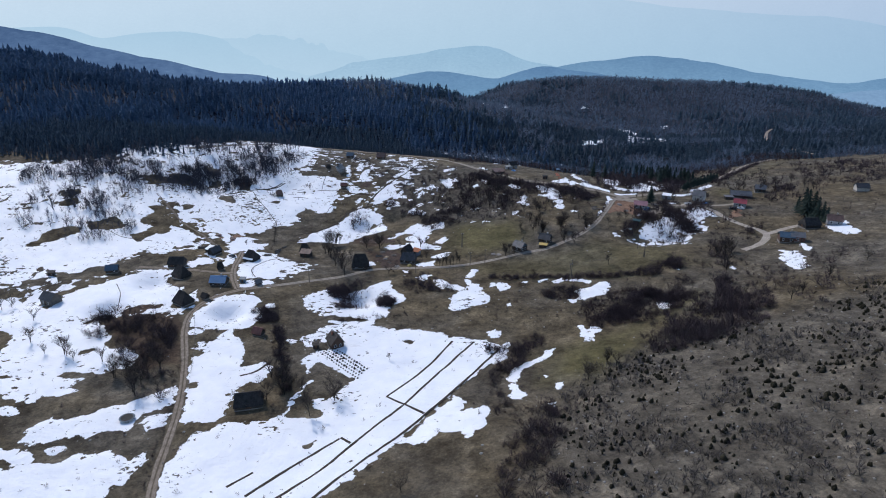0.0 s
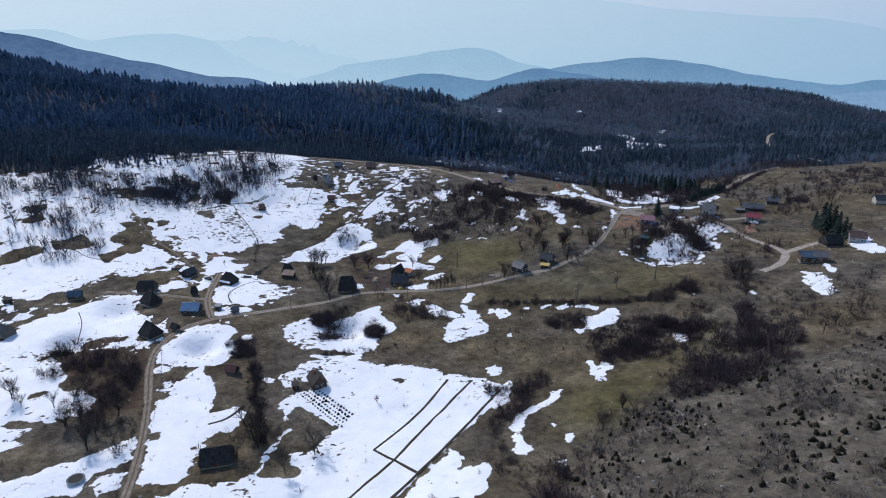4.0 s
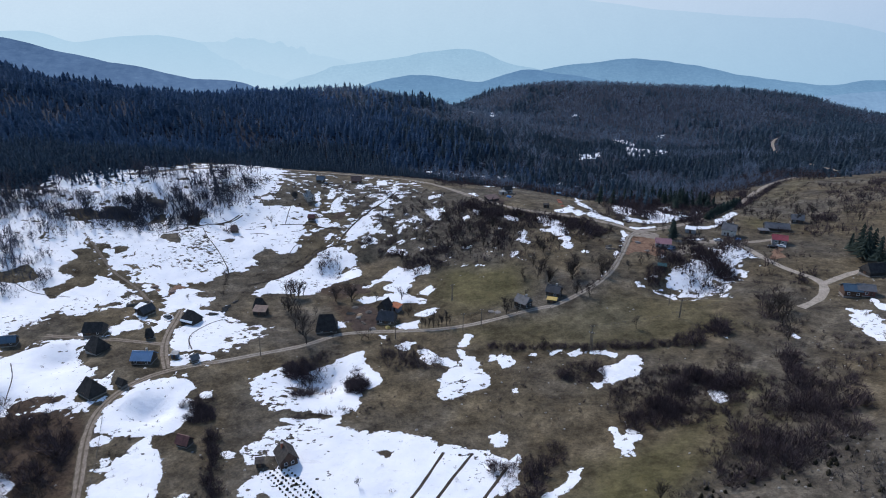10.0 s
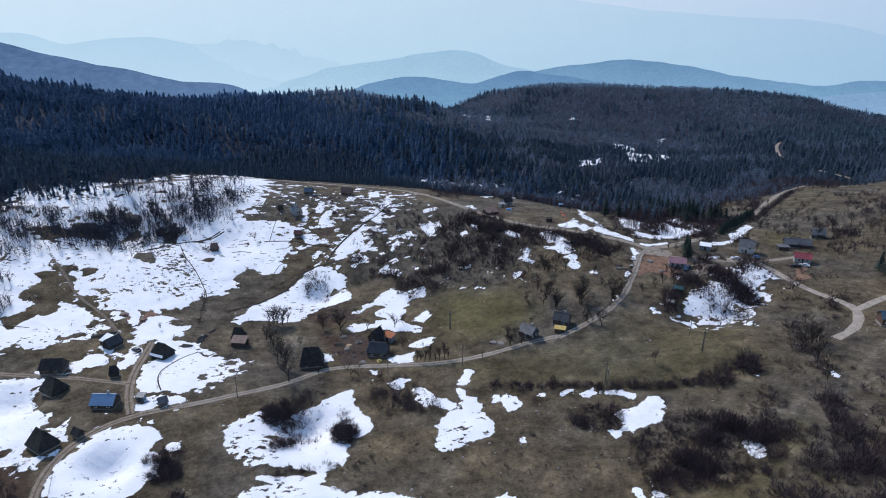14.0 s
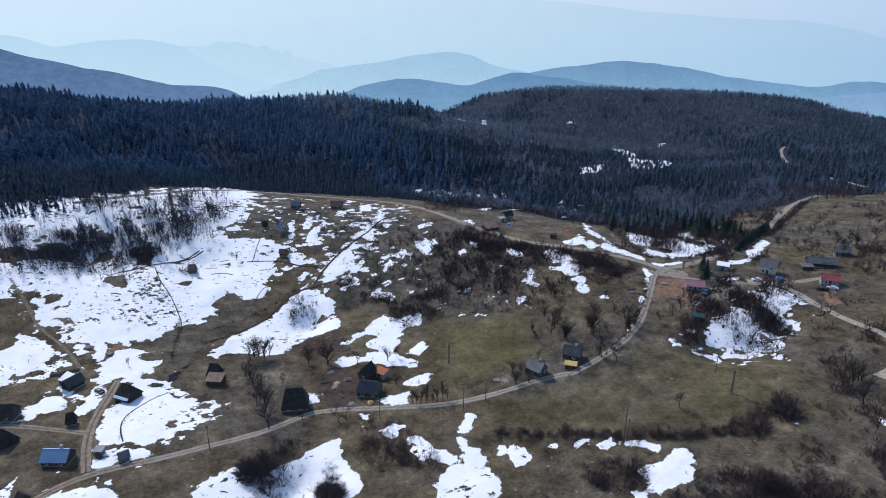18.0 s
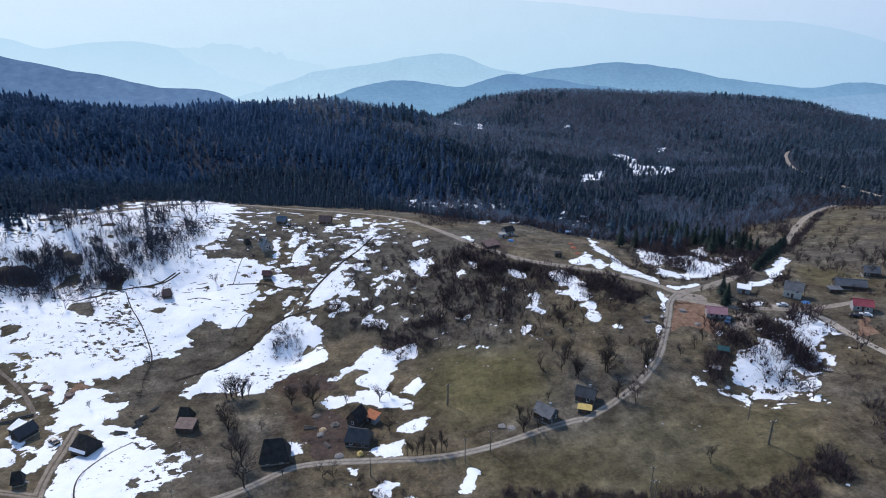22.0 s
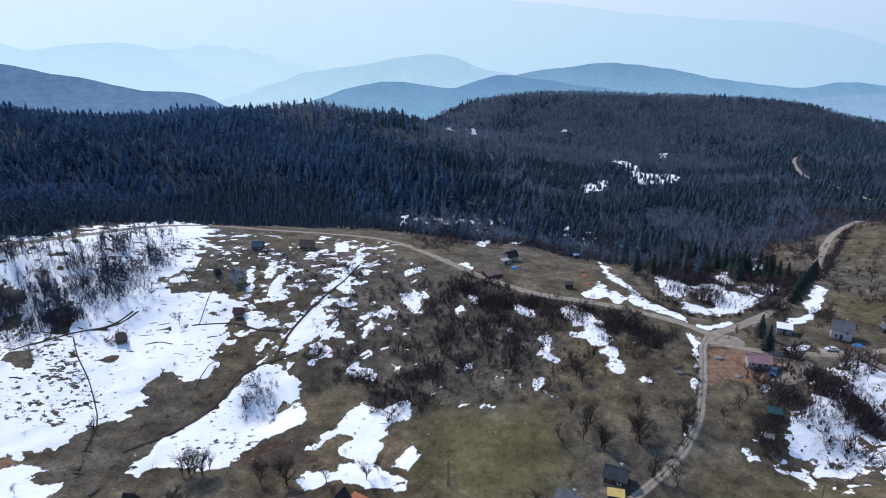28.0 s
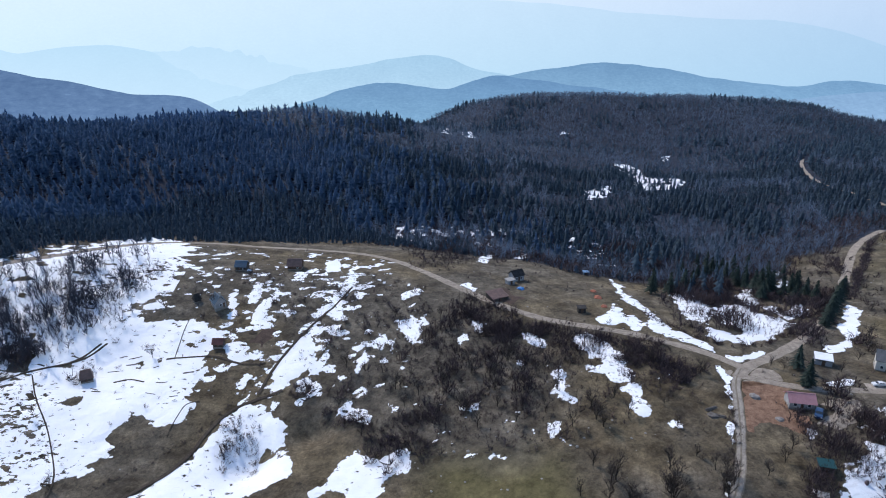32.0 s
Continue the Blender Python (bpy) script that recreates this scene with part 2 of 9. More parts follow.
VILLAGE_SLOPE = np.array([
    (1.9, -1, -4.6, -7.3, -5.4, 4.2, 14.7, 14.4, 9.3, 3.6),
    (-0.5, -1.7, -3.3, -6.5, -7.8, -4.9, 3.5, 7.6, 6.4, 3.6),
    (-2.8, -3.6, -2.8, -3.9, -7.1, -11, -6.5, -0.2, 1.4, 2.9),
    (-2.5, -5.3, -4.3, -0.4, -6, -4.4, -3.5, -7, -4.1, 1.9),
    (2.9, 0.5, -4.7, -7.9, -10.8, 1.8, 6.1, -1.8, -2.6, 1.8)])
VILLAGE_CREST = np.array([
    (9, 12.7, 6.6, -2.5, 1.1, 11.6, 11.9, 1.1, -0.5, 3.4),
    (8.7, 16.5, 17.5, 11.3, 15.5, 15.4, 7.4, -1.9, -1.4, 4.8),
    (2.3, 2.7, 4.7, 5.5, 6.5, 4.3, -2, -5.5, -2.9, 4.1),
    (-5.7, -15.8, -20.7, -16.1, -12.3, -10.7, -11.9, -11.2, -7.6, 0.1)])


def spline(t):
    t = np.abs(t)
    return np.where(t < 1, (4 - 6 * t ** 2 + 3 * t ** 3) / 6, np.where(t < 2, (2 - t) ** 3 / 6, 0))


def lattice(x, y, knots, x0, y0, d):
    bx = spline((x[..., None] - x0) / d - np.arange(knots.shape[1]))
    by = spline((y[..., None] - y0) / d - np.arange(knots.shape[0]))
    return np.einsum("...i,ij,...j->...", by, knots, bx)


def hash01(i, j, seed):
    h = np.sin(i * 127.1 + j * 311.7 + seed * 74.7) * 43758.5453
    return h - np.floor(h)


def value_noise(x, y, size, seed=0):
    x, y = np.asarray(x, float) / size, np.asarray(y, float) / size
    i, j = np.floor(x), np.floor(y)
    u, v = x - i, y - j
    u, v = u * u * (3 - 2 * u), v * v * (3 - 2 * v)
    a, b = hash01(i, j, seed), hash01(i + 1, j, seed)
    c, d = hash01(i, j + 1, seed), hash01(i + 1, j + 1, seed)
    return (a * (1 - u) + b * u) * (1 - v) + (c * (1 - u) + d * u) * v - 0.5


def fractal(x, y, size, seed=0, octaves=4):
    return sum(value_noise(x, y, size / 2 ** k, seed + k) * 0.55 ** k for k in range(octaves))


SLOPE = np.vstack([VILLAGE_SLOPE, VILLAGE_CREST])
# wooded crests beyond the village: centre x, y, half-lengths, height
CRESTS = ((-470, 760, 170, 150, 20.5), (-610, 770, 110, 140, 6.3), (150, 1330, 160, 120, 20.8), (-60, 960, 130, 90, 12.4), (-330, 810, 100, 90, -20),
          (-100, 900, 90, 80, 8), (-420, 680, 110, 90, 3.3), (-560, 640, 110, 90, 3.5), (20, 1010, 100, 90, -2.4), (400, 1340, 160, 120, -5.9),
          (700, 1320, 90, 110, 12), (850, 1300, 90, 120, -18), (720, 1050, 120, 120, -12), (-300, 620, 100, 70, 3.3), (300, 1150, 150, 120, 5.3))


def broad(x, y):
    x, y = np.asarray(x, float), np.asarray(y, float)
    xc, yc = np.clip(x, -700, 950), np.clip(y, -150, 1750)
    z = lattice(xc, yc, WIDE_LAND, -750, -200, 250) + lattice(xc, yc, SLOPE, -270, 90, 60)
    for cx, cy, rx, ry, up in CRESTS:
        z = z + up * np.exp(-(((x - cx) / rx) ** 2 + ((y - cy) / ry) ** 2))
    far = np.clip((np.hypot(x, y - 400) - 1300) / 900, 0, 1)
    return z * (1 - far) + far * -420


# sinkholes and hollows in the limestone: centre x, y, radius, depth
# the three at x 102 to 135 are dug in to shade the snow bank
HOLLOWS = ((-133, 267, 8, 4.2), (-141, 239, 6, 4.4), (-36, 256, 9, 6.0), (-89, 236, 6, 4.4), (102, 303, 11, 4.5), (118, 304, 11, 4.5), (135, 316, 10, 3.5),
           (-46, 354, 8, 4.5), (-28, 364, 7, 4.0), (-150, 400, 22, 6.0), (-100, 400, 14, 2.5), (-180, 250, 12, 3.0))


def land(x, y):
    """Height of the ground."""
    x, y = np.asarray(x, float), np.asarray(y, float)
    rough = fractal(x, y, 9, 3, 3) * 0.55 + value_noise(x, y, 34, 9) * 1.2
    steep = np.clip((x - 40 + (200 - y) * 0.3) / 60, 0, 1) * np.clip((260 - y) / 60, 0, 1)
    for cx, cy, r, deep in HOLLOWS:
        rough = rough - deep * np.exp(-((x - cx) ** 2 + (y - cy) ** 2) / r ** 2)
    return broad(x, y) + rough + steep * fractal(x, y, 5, 21, 2) * 0.8


def axis(lo, hi, step, end_lo, end_hi, grow):
    a = list(np.arange(lo, hi + step / 2, step))
    s, v = step, a[-1]
    while v < end_hi:
        s *= grow
        v += s
        a.append(v)
    s, v = step, a[0]
    while v > end_lo:
        s *= grow
        v -= s
        a.insert(0, v)
    return np.array(a)


GX = axis(-225, 272, 1.2, -4600, 4600, 1.07)
GY = axis(104, 515, 1.2, -2500, 4600, 1.07)
XX, YY = np.meshgrid(GX, GY)
ZZ = land(XX, YY)


def link_mesh(name, verts, faces, material, parent=None, smooth=False, mats=None):
    me = bpy.data.meshes.new(name)
    verts, faces = np.asarray(verts, np.float32), np.asarray(faces, np.int32)
    n, k = faces.shape
    me.vertices.add(len(verts))
    me.vertices.foreach_set("co", verts.ravel())
    me.loops.add(n * k)
    me.loops.foreach_set("vertex_index", faces.ravel())
    me.polygons.add(n)
    me.polygons.foreach_set("loop_start", np.arange(0, n * k, k, dtype=np.int32))
    me.polygons.foreach_set("loop_total", np.full(n, k, np.int32))
    if smooth:
        me.polygons.foreach_set("use_smooth", np.ones(n, bool))
    me.materials.append(material)
    me.update(calc_edges=True)
    ob = new(name, me)
    ob.parent = parent
    return ob


def grid_faces(keep):
    """Quads of the land's lattice whose mask is true, and the vertices that they use."""
    ny, nx = XX.shape
    j, i = np.nonzero(keep)
    a = j * nx + i
    q = np.stack([a, a + 1, a + nx + 1, a + nx], 1)
    used, inv = np.unique(q, return_inverse=True)
    return used, inv.reshape(q.shape)


def sheet(name, depth, material, j0=0, i0=0):
    """A layer that lies on the land: depth is its height over the ground, below nought where there is none."""
    jj, ii = np.nonzero(depth > 0)
    if not len(jj):
        return None
    full = np.full((XX.shape[0], XX.shape[1]), -1.0) if depth.shape != XX.shape else depth
    if depth.shape != XX.shape:
        full[j0:j0 + depth.shape[0], i0:i0 + depth.shape[1]] = depth
    wet = full > 0
    keep = wet[:-1, :-1] | wet[1:, :-1] | wet[:-1, 1:] | wet[1:, 1:]
    used, faces = grid_faces(keep)
    z = ZZ.ravel()[used] + np.maximum(full.ravel()[used], -0.6)
    return link_mesh(name, np.stack([XX.ravel()[used], YY.ravel()[used], z], 1), faces, material, smooth=True)


def snow_sheet(name, d, thick, reach, j0=0, i0=0, lift=0.03):
    """Snow on the land. d: how far inside its rim a place lies; a little beyond it the snow only shows in flecks."""
    h, w = d.shape
    keep = np.maximum(np.maximum(d[:-1, :-1], d[1:, :-1]), np.maximum(d[:-1, 1:], d[1:, 1:])) > -0.9
    jj, ii = np.nonzero(keep)
    if not len(jj):
        return None
    a = jj * w + ii
    used, inv = np.unique(np.stack([a, a + 1, a + w + 1, a + w], 1), return_inverse=True)
    here = (slice(j0, j0 + h), slice(i0, i0 + w))
    dd = d.ravel()[used]
    z = ZZ[here].ravel()[used] + lift + thick * (1 - np.exp(-np.maximum(dd, 0) / reach))
    ob = link_mesh(name, np.stack([XX[here].ravel()[used], YY[here].ravel()[used], z], 1), inv.reshape(-1, 4), SNOW, smooth=True)
    att = ob.data.attributes.new("rim", "FLOAT", "POINT")
    att.data.foreach_set("value", np.clip(dd, -9, 9).astype(np.float32))
    return ob


def window(pts, pad):
    p = np.array(pts)
    i0, i1 = np.searchsorted(GX, p[:, 0].min() - pad), np.searchsorted(GX, p[:, 0].max() + pad)
    j0, j1 = np.searchsorted(GY, p[:, 1].min() - pad), np.searchsorted(GY, p[:, 1].max() + pad)
    return j0, max(j1, j0 + 2), i0, max(i1, i0 + 2)


def inside(pts, x, y):
    """Signed distance to an outline in plan, positive inside."""
    p = np.array(pts)
    best = np.full(x.shape, 1e9)
    odd = np.zeros(x.shape, bool)
    for (ax, ay), (bx, by) in zip(p, np.roll(p, -1, 0)):
        dx, dy = bx - ax, by - ay
        t = np.clip(((x - ax) * dx + (y - ay) * dy) / (dx * dx + dy * dy + 1e-9), 0, 1)
        best = np.minimum(best, np.hypot(x - ax - t * dx, y - ay - t * dy))
        odd ^= ((ay > y) != (by > y)) & (x < dx * (y - ay) / (by - ay + 1e-12) + ax)
    return np.where(odd, best, -best)


def along(pts, x, y):
    """Distance to a line in plan."""
    best = np.full(x.shape, 1e9)
    for (ax, ay), (bx, by) in zip(pts[:-1], pts[1:]):
        dx, dy = bx - ax, by - ay
        t = np.clip(((x - ax) * dx + (y - ay) * dy) / (dx * dx + dy * dy + 1e-9), 0, 1)
        best = np.minimum(best, np.hypot(x - ax - t * dx, y - ay - t * dy))
    return best


def rounded(pts, closed=False, passes=2):
    """A line with its corners cut, so that tracks bend softly."""
    p = [Vector((x, y)) for x, y in pts]
    for _ in range(passes):
        q = [p[0]]
        for a, b in zip(p[:-1], p[1:]):
            q += [a * 0.75 + b * 0.25, a * 0.25 + b * 0.75]
        p = q + [p[-1]]
    return [(v.x, v.y) for v in p]


MAIN_ROAD = [(-75.1, 128.4), (-78.3, 139.2), (-80.5, 151.0), (-84.5, 173.1), (-92.9, 199.9), (-102.9, 224.2), (-104.8, 238.5), (-99.9, 252.0), (-89.9, 260.0), (-75.6, 265.2), (-64.7, 270.3), (-48.2, 278.6), (-38.1, 287.3), (-30.5, 289.9), (-14.4, 289.4), (5.7, 286.5), (21.8, 288.4), (38.5, 293.3), (51.2, 295.2), (47.0, 293.2), (59.4, 299.8), (68.8, 306.7), (76.9, 314.8), (84.8, 326.9), (95.1, 348.4), (100.0, 360.0), (106.6, 368.0)]
CREST_ROAD = [(106.6, 368.0), (100.1, 377.9), (88.0, 387.1), (74.9, 396.2), (55.9, 404.7), (43.3, 414.4), (28.2, 433.0), (11.3, 458.8), (-5.6, 484.1), (-24.1, 495.9), (-49.1, 501.1), (-67.4, 501.6), (-90.3, 508.5), (-118.2, 501.2), (-141.7, 467.5), (-159.8, 451.6), (-176.5, 437.7)]
VALLEY_ROAD = [(102.2, 362.1), (109.2, 369.0), (120.6, 374.4), (138.8, 387.0), (163.6, 408.5), (186.9, 434.0), (208.6, 459.9), (234.4, 491.8), (255.9, 510.9), (274.7, 521.8)]
YARD_ROAD = [(103.2, 362.9), (118.6, 354.6), (132.1, 353.2), (151.0, 351.0), (173.3, 356.3)]
RIGHT_TRACK = [(138.8, 355.5), (151.2, 351.5), (152.7, 329.2), (155.4, 314.0), (161.0, 301.9), (159.5, 293.4), (151.4, 282.7), (139.5, 276.4)]
RIGHT_STUB = [(160.7, 296.7), (174.7, 303.9), (189.0, 308.3)]
BARN_TRACK = [(-92.4, 260.0), (-98.5, 272.6), (-102.5, 287.1), (-103.7, 299.3), (-105.2, 309.4)]
BARN_TRACK_LEFT = [(-100.1, 277.8), (-112.8, 280.5), (-125.1, 282.5), (-149.0, 284.8)]
FOREST_ROAD = [(426.4, 826.7), (406.5, 798.6), (381.7, 751.6), (363.8, 712), (355, 684.8), (344.5, 645), (340, 619.5), (329.3, 584.8), (325.7, 564.6), (322.4, 541.7)]
BARN_LANE = [(-119.2, 313.8), (-132.4, 329.1), (-147.7, 339.8), (-159.6, 354.6), (-173.2, 368.8)]
NEAR_MEADOWS = (
    [(3, 355), (32, 343), (42, 314), (31, 300), (10, 302), (4, 317)],
    [(24, 287), (72, 295), (108, 285), (117, 264), (79, 259), (27, 268), (15, 282)],
    [(40, 200), (74, 200), (96, 211), (68, 191), (50, 175), (33, 177)],
    [(34, 195), (57, 205), (83, 219), (102, 231), (93, 219), (72, 200), (49, 188), (34, 185)],
    [(6, 343), (40, 336), (47, 321), (42, 308), (25, 301), (5, 317)],
    [(77, 303), (97, 294), (121, 295), (109, 277), (57, 285)],
)
FAR_MEADOWS = (
    [(256, 505.5), (276.2, 501.7), (243.7, 464.8), (219.8, 442.6), (195.2, 429.6), (199.8, 439), (226.8, 467.2)],
    [(177.4, 401.3), (187.4, 394.4), (192.8, 382), (180.1, 367), (170.9, 374.4), (168.8, 384.1)],
)
MEADOWS = NEAR_MEADOWS + FAR_MEADOWS
SCRUB_SLOPES = (
    [(22, 113), (36, 157), (78, 194), (112, 198), (189, 214), (78, 63), (14, 97)],
    [(-89, 468), (-5, 456), (41, 400), (47, 363), (31, 336), (3, 344), (-25, 369), (-38, 413)],
)
BARE_BY_BARNS = (
    [(-169.4, 355.1), (-163.8, 353.9), (-158.5, 345.8), (-160.8, 332.7), (-155.4, 322.5), (-160.9, 313.7), (-167.5, 321.4), (-165.7, 329.5), (-169, 338.7)],
    [(-87.5, 368.3), (-77.4, 367.7), (-66.9, 368.8), (-61.6, 381.5), (-59, 370.3), (-62.9, 363.9), (-68.2, 357.4), (-79.3, 347), (-87.2, 338.7), (-93.4, 330.5), (-107.9, 330.4), (-110.2, 334.7), (-101.1, 338.9), (-94.3, 350.2), (-83.3, 358.7)],
    [(-68.7, 164.8), (-69.2, 178.4), (-69.8, 183.9), (-62, 186.1), (-60.6, 197.3), (-54.2, 193.6), (-51.5, 184.2), (-51.6, 177.8), (-57.2, 172.3), (-57.2, 164.9), (-62.4, 163.1)],
)
BARE_IN_WOOD = (
    [(-50.1, 175.9), (-44.5, 188.8), (-36.4, 191.7), (-29.2, 187.2), (-33.4, 179.8), (-35.3, 175.5), (-41.3, 172.3), (-40, 166.2), (-46.9, 166.3)],
    [(-73.6, 156.8), (-71.5, 160.5), (-67.2, 166.1), (-66.2, 163), (-71, 159.2)],
    [(-138.5, 379.4), (-132.2, 381.0), (-126.8, 371.3), (-132.8, 371.9)],
    [(-135.2, 401.7), (-131.7, 404.3), (-125.4, 401.2), (-121.9, 391.7), (-129.7, 392.7)],
    [(-160.5, 415.3), (-152.2, 416.7), (-149.6, 411.7), (-156.3, 411.1)],
    [(-173.2, 398.1), (-167.7, 403.7), (-160.4, 403.2), (-157.9, 395.1), (-163.0, 389.1), (-169.8, 389.4)],
    [(-157.4, 404.6), (-147.4, 404.6), (-144.9, 395.8), (-151.2, 396.2)],
    [(-224.8, 357.7), (-216.0, 361.9), (-205.6, 344.3), (-215.4, 343.2)],
)
BARE_ON_SLOPE = (
    [(-189.5, 385.2), (-169.5, 397.5), (-155.3, 398.0), (-164.4, 383.8), (-181.5, 378.3)],
    [(-195.2, 328.5), (-182.4, 334.4), (-174.0, 329.8), (-179.8, 319.0), (-189.4, 320.0)],
    [(-211.8, 318.0), (-195.2, 322.3), (-191.6, 314.0), (-199.7, 308.2), (-205.1, 299.7), (-211.6, 296.8), (-213.7, 300.2), (-207.2, 308.4)],
    [(-191.5, 274.6), (-172.3, 276.7), (-156.3, 294.6), (-141.9, 301.4), (-129.0, 314.1), (-117.9, 308.6), (-128.7, 290.2), (-137.7, 284.9), (-151.0, 274.9), (-173.1, 266.2), (-187.1, 269.6)],
    [(-133.2, 277.4), (-123.6, 281.2), (-114.1, 289.4), (-100.1, 281.5), (-96.2, 261.5), (-103.7, 246.9), (-113.1, 258.0), (-122.8, 268.8)],
)
BARE_BY_FARM = (
    [(-172.6, 352.6), (-164.2, 356.6), (-153.3, 345.3), (-135.6, 332.3), (-114.6, 316.9), (-118.2, 313.9), (-132.9, 324.8), (-146.8, 336.7), (-152.1, 322.4), (-165.2, 317.1), (-165.6, 328.6), (-164.7, 345.4)],
)
BARE_YARDS = BARE_BY_BARNS + BARE_IN_WOOD + BARE_ON_SLOPE + BARE_BY_FARM
BARE_SOIL = (
    [(-133.8, 226.5), (-136.1, 242.5), (-127.1, 244.1), (-112.2, 242.6), (-103, 223.1), (-95.3, 199.2), (-102.6, 197.5), (-107, 193.8), (-119.6, 208.2)],
    [(-52, 335), (-37, 338), (-29, 329), (-38, 326)],
    [(-43, 317), (-24, 310), (-23, 297), (-38, 299)],
    [(-39, 313), (-27, 317), (-20, 306), (-28, 303)],
)
FIELD_FURROWS = (
    [(-50.9, 131), (-40, 144.1), (-29.5, 154.8)],
    [(-29.5, 154.8), (-25.8, 151.4)],
    [(-44.5, 128.2), (-32.9, 139.1), (-25.8, 151.4), (-11.6, 169.9)],
    [(-11.6, 169.9), (-5, 163.5)],
    [(-35.7, 125), (-24.5, 139.5), (-12, 153.4), (-4.6, 163.4), (4.7, 177), (21, 203.8)],
    [(-17.8, 175.3), (-11.6, 169.9)],
    [(-17.8, 175.3), (-9.9, 185.4), (-0.6, 201.9), (4.1, 212.8)],
    [(-11.6, 169.9), (-4.6, 182.7), (5, 199.2), (12.6, 212)],
    [(-56.9, 134.6), (-53.2, 138.7), (-51.3, 140.9)],
    [(-97.7, 349.2), (-95.4, 339.1), (-92.5, 325)],
    [(-87.8, 272.9), (-91.7, 279.6), (-93.6, 286.8), (-90.5, 294.3), (-85.5, 302.3)],
    [(-70.0, 189.5), (-64.6, 192.9), (-61.6, 199.9)],
)
SLOPE_LEDGES = (
    [(-151.3, 384.9), (-138.3, 385.8), (-124.4, 395.2), (-110.0, 401.5)],
    [(-104.3, 397.1), (-88.5, 401.8), (-68.3, 400.4)],
    [(-102.9, 387.0), (-87.4, 390.3), (-71.0, 392.7)],
    [(-108.9, 411.0), (-92.7, 416.7), (-76.5, 416.7)],
    [(-106.6, 383.2), (-90.0, 385.1), (-74.7, 381.8)],
    [(-136.5, 366.4), (-125.0, 365.2), (-114.0, 369.7)],
    [(-102.4, 404.5), (-88.4, 409.3), (-74.5, 407.8)],
    [(-182.4, 323.1), (-168.5, 315.6), (-153.5, 315.3)],
    [(-203.9, 343.8), (-189.5, 341.7), (-173.2, 329.9)],
    [(-138.4, 242.2), (-141.0, 252.7), (-148.9, 264.2)],
)
FURROWS = FIELD_FURROWS + SLOPE_LEDGES

TRACKS = (
    (MAIN_ROAD[:10], 3.1, RUTTED, "rutted brown cart road climbing past the fields"),
    (MAIN_ROAD[8:], 3.0, RUTTED_GRAVEL, "narrow pale gravel village road winding past the houses"),
    (CREST_ROAD, 4.2, GRAVEL, "pale gravel road along the crest below the forest"),
    (VALLEY_ROAD, 4.2, GRAVEL, "pale gravel road running down beside a dark hedge"),
    (YARD_ROAD, 3.2, GRAVEL, "gravel lane from the junction past the red-roofed houses"),
    (RIGHT_TRACK, 3.6, PALE_GRAVEL, "pale stony track bending down to the hamlet"),
    (RIGHT_STUB, 3.2, PALE_GRAVEL, "short stony spur off the hamlet track"),
    (BARN_TRACK, 3.4, RUTTED, "brown clay track between the old barns"),
    (BARN_TRACK_LEFT, 2.6, RUTTED, "muddy clay lane to the barns"),
    (BARN_LANE, 1.4, CLAY, "rutted clay lane through melting snow"),
)
near_track = np.full(XX.shape, 99.0)
core = (slice(np.searchsorted(GY, 95), np.searchsorted(GY, 560)), slice(np.searchsorted(GX, -250), np.searchsorted(GX, 300)))
for pts, width, mat, label in TRACKS:
    near_track[core] = np.minimum(near_track[core], along(rounded(pts), XX[core], YY[core]) - width / 2)
# the ground lies level under the tracks
smooth_track = np.clip((near_track - 0.5) / 4, 0, 1)
ZZ = broad(XX, YY) + (ZZ - broad(XX, YY)) * (0.35 + 0.65 * smooth_track)

ny, nx = XX.shape
used, faces = grid_faces(np.ones((ny - 1, nx - 1), bool))
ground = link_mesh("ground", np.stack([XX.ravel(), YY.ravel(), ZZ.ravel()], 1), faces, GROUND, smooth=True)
tagged(ground, "brown winter grass and scrub slopes under melting snow", "ground", kind="structure")


def zone(pts, soft=4.0):
    d = inside(pts, XX, YY) + fractal(XX, YY, 14, 31, 3) * 6
    return np.clip(d / soft + 0.5, 0, 1)


def cover_colours():
    green = np.zeros(XX.shape)
    for pts, share in zip(MEADOWS, (1, 0.55, 1, 0.9, 1, 0.5, 0.35, 0.7)):
        green = np.maximum(green, zone(pts, 12) * share)
    scrub = np.zeros(XX.shape)
    for pts in SCRUB_SLOPES:
        scrub = np.maximum(scrub, zone(pts, 14))
    # where the floor colour with painted shade and haze applies
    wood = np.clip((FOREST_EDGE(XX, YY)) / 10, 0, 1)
    bare = np.zeros(XX.shape)
    for pts in BARE_SOIL:
        bare = np.maximum(bare, zone(pts, 3))
    return np.stack([scrub, green, wood, 1 - bare], -1)


def forest_line(x):
    """Where the forest begins, behind the crest road."""
    return np.interp(x, [-420, -300, -250, -210, -180, -150, -118, -60, 0, 40, 85, 130, 170, 230, 330, 500],
                     [404, 412, 404, 410, 440, 470, 518, 530, 532, 520, 470, 455, 462, 505, 518, 520])


def FOREST_EDGE(x, y):
    return y - forest_line(x) + fractal(x, y, 30, 5, 3) * 26


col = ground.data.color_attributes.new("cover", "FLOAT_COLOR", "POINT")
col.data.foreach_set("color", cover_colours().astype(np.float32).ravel())



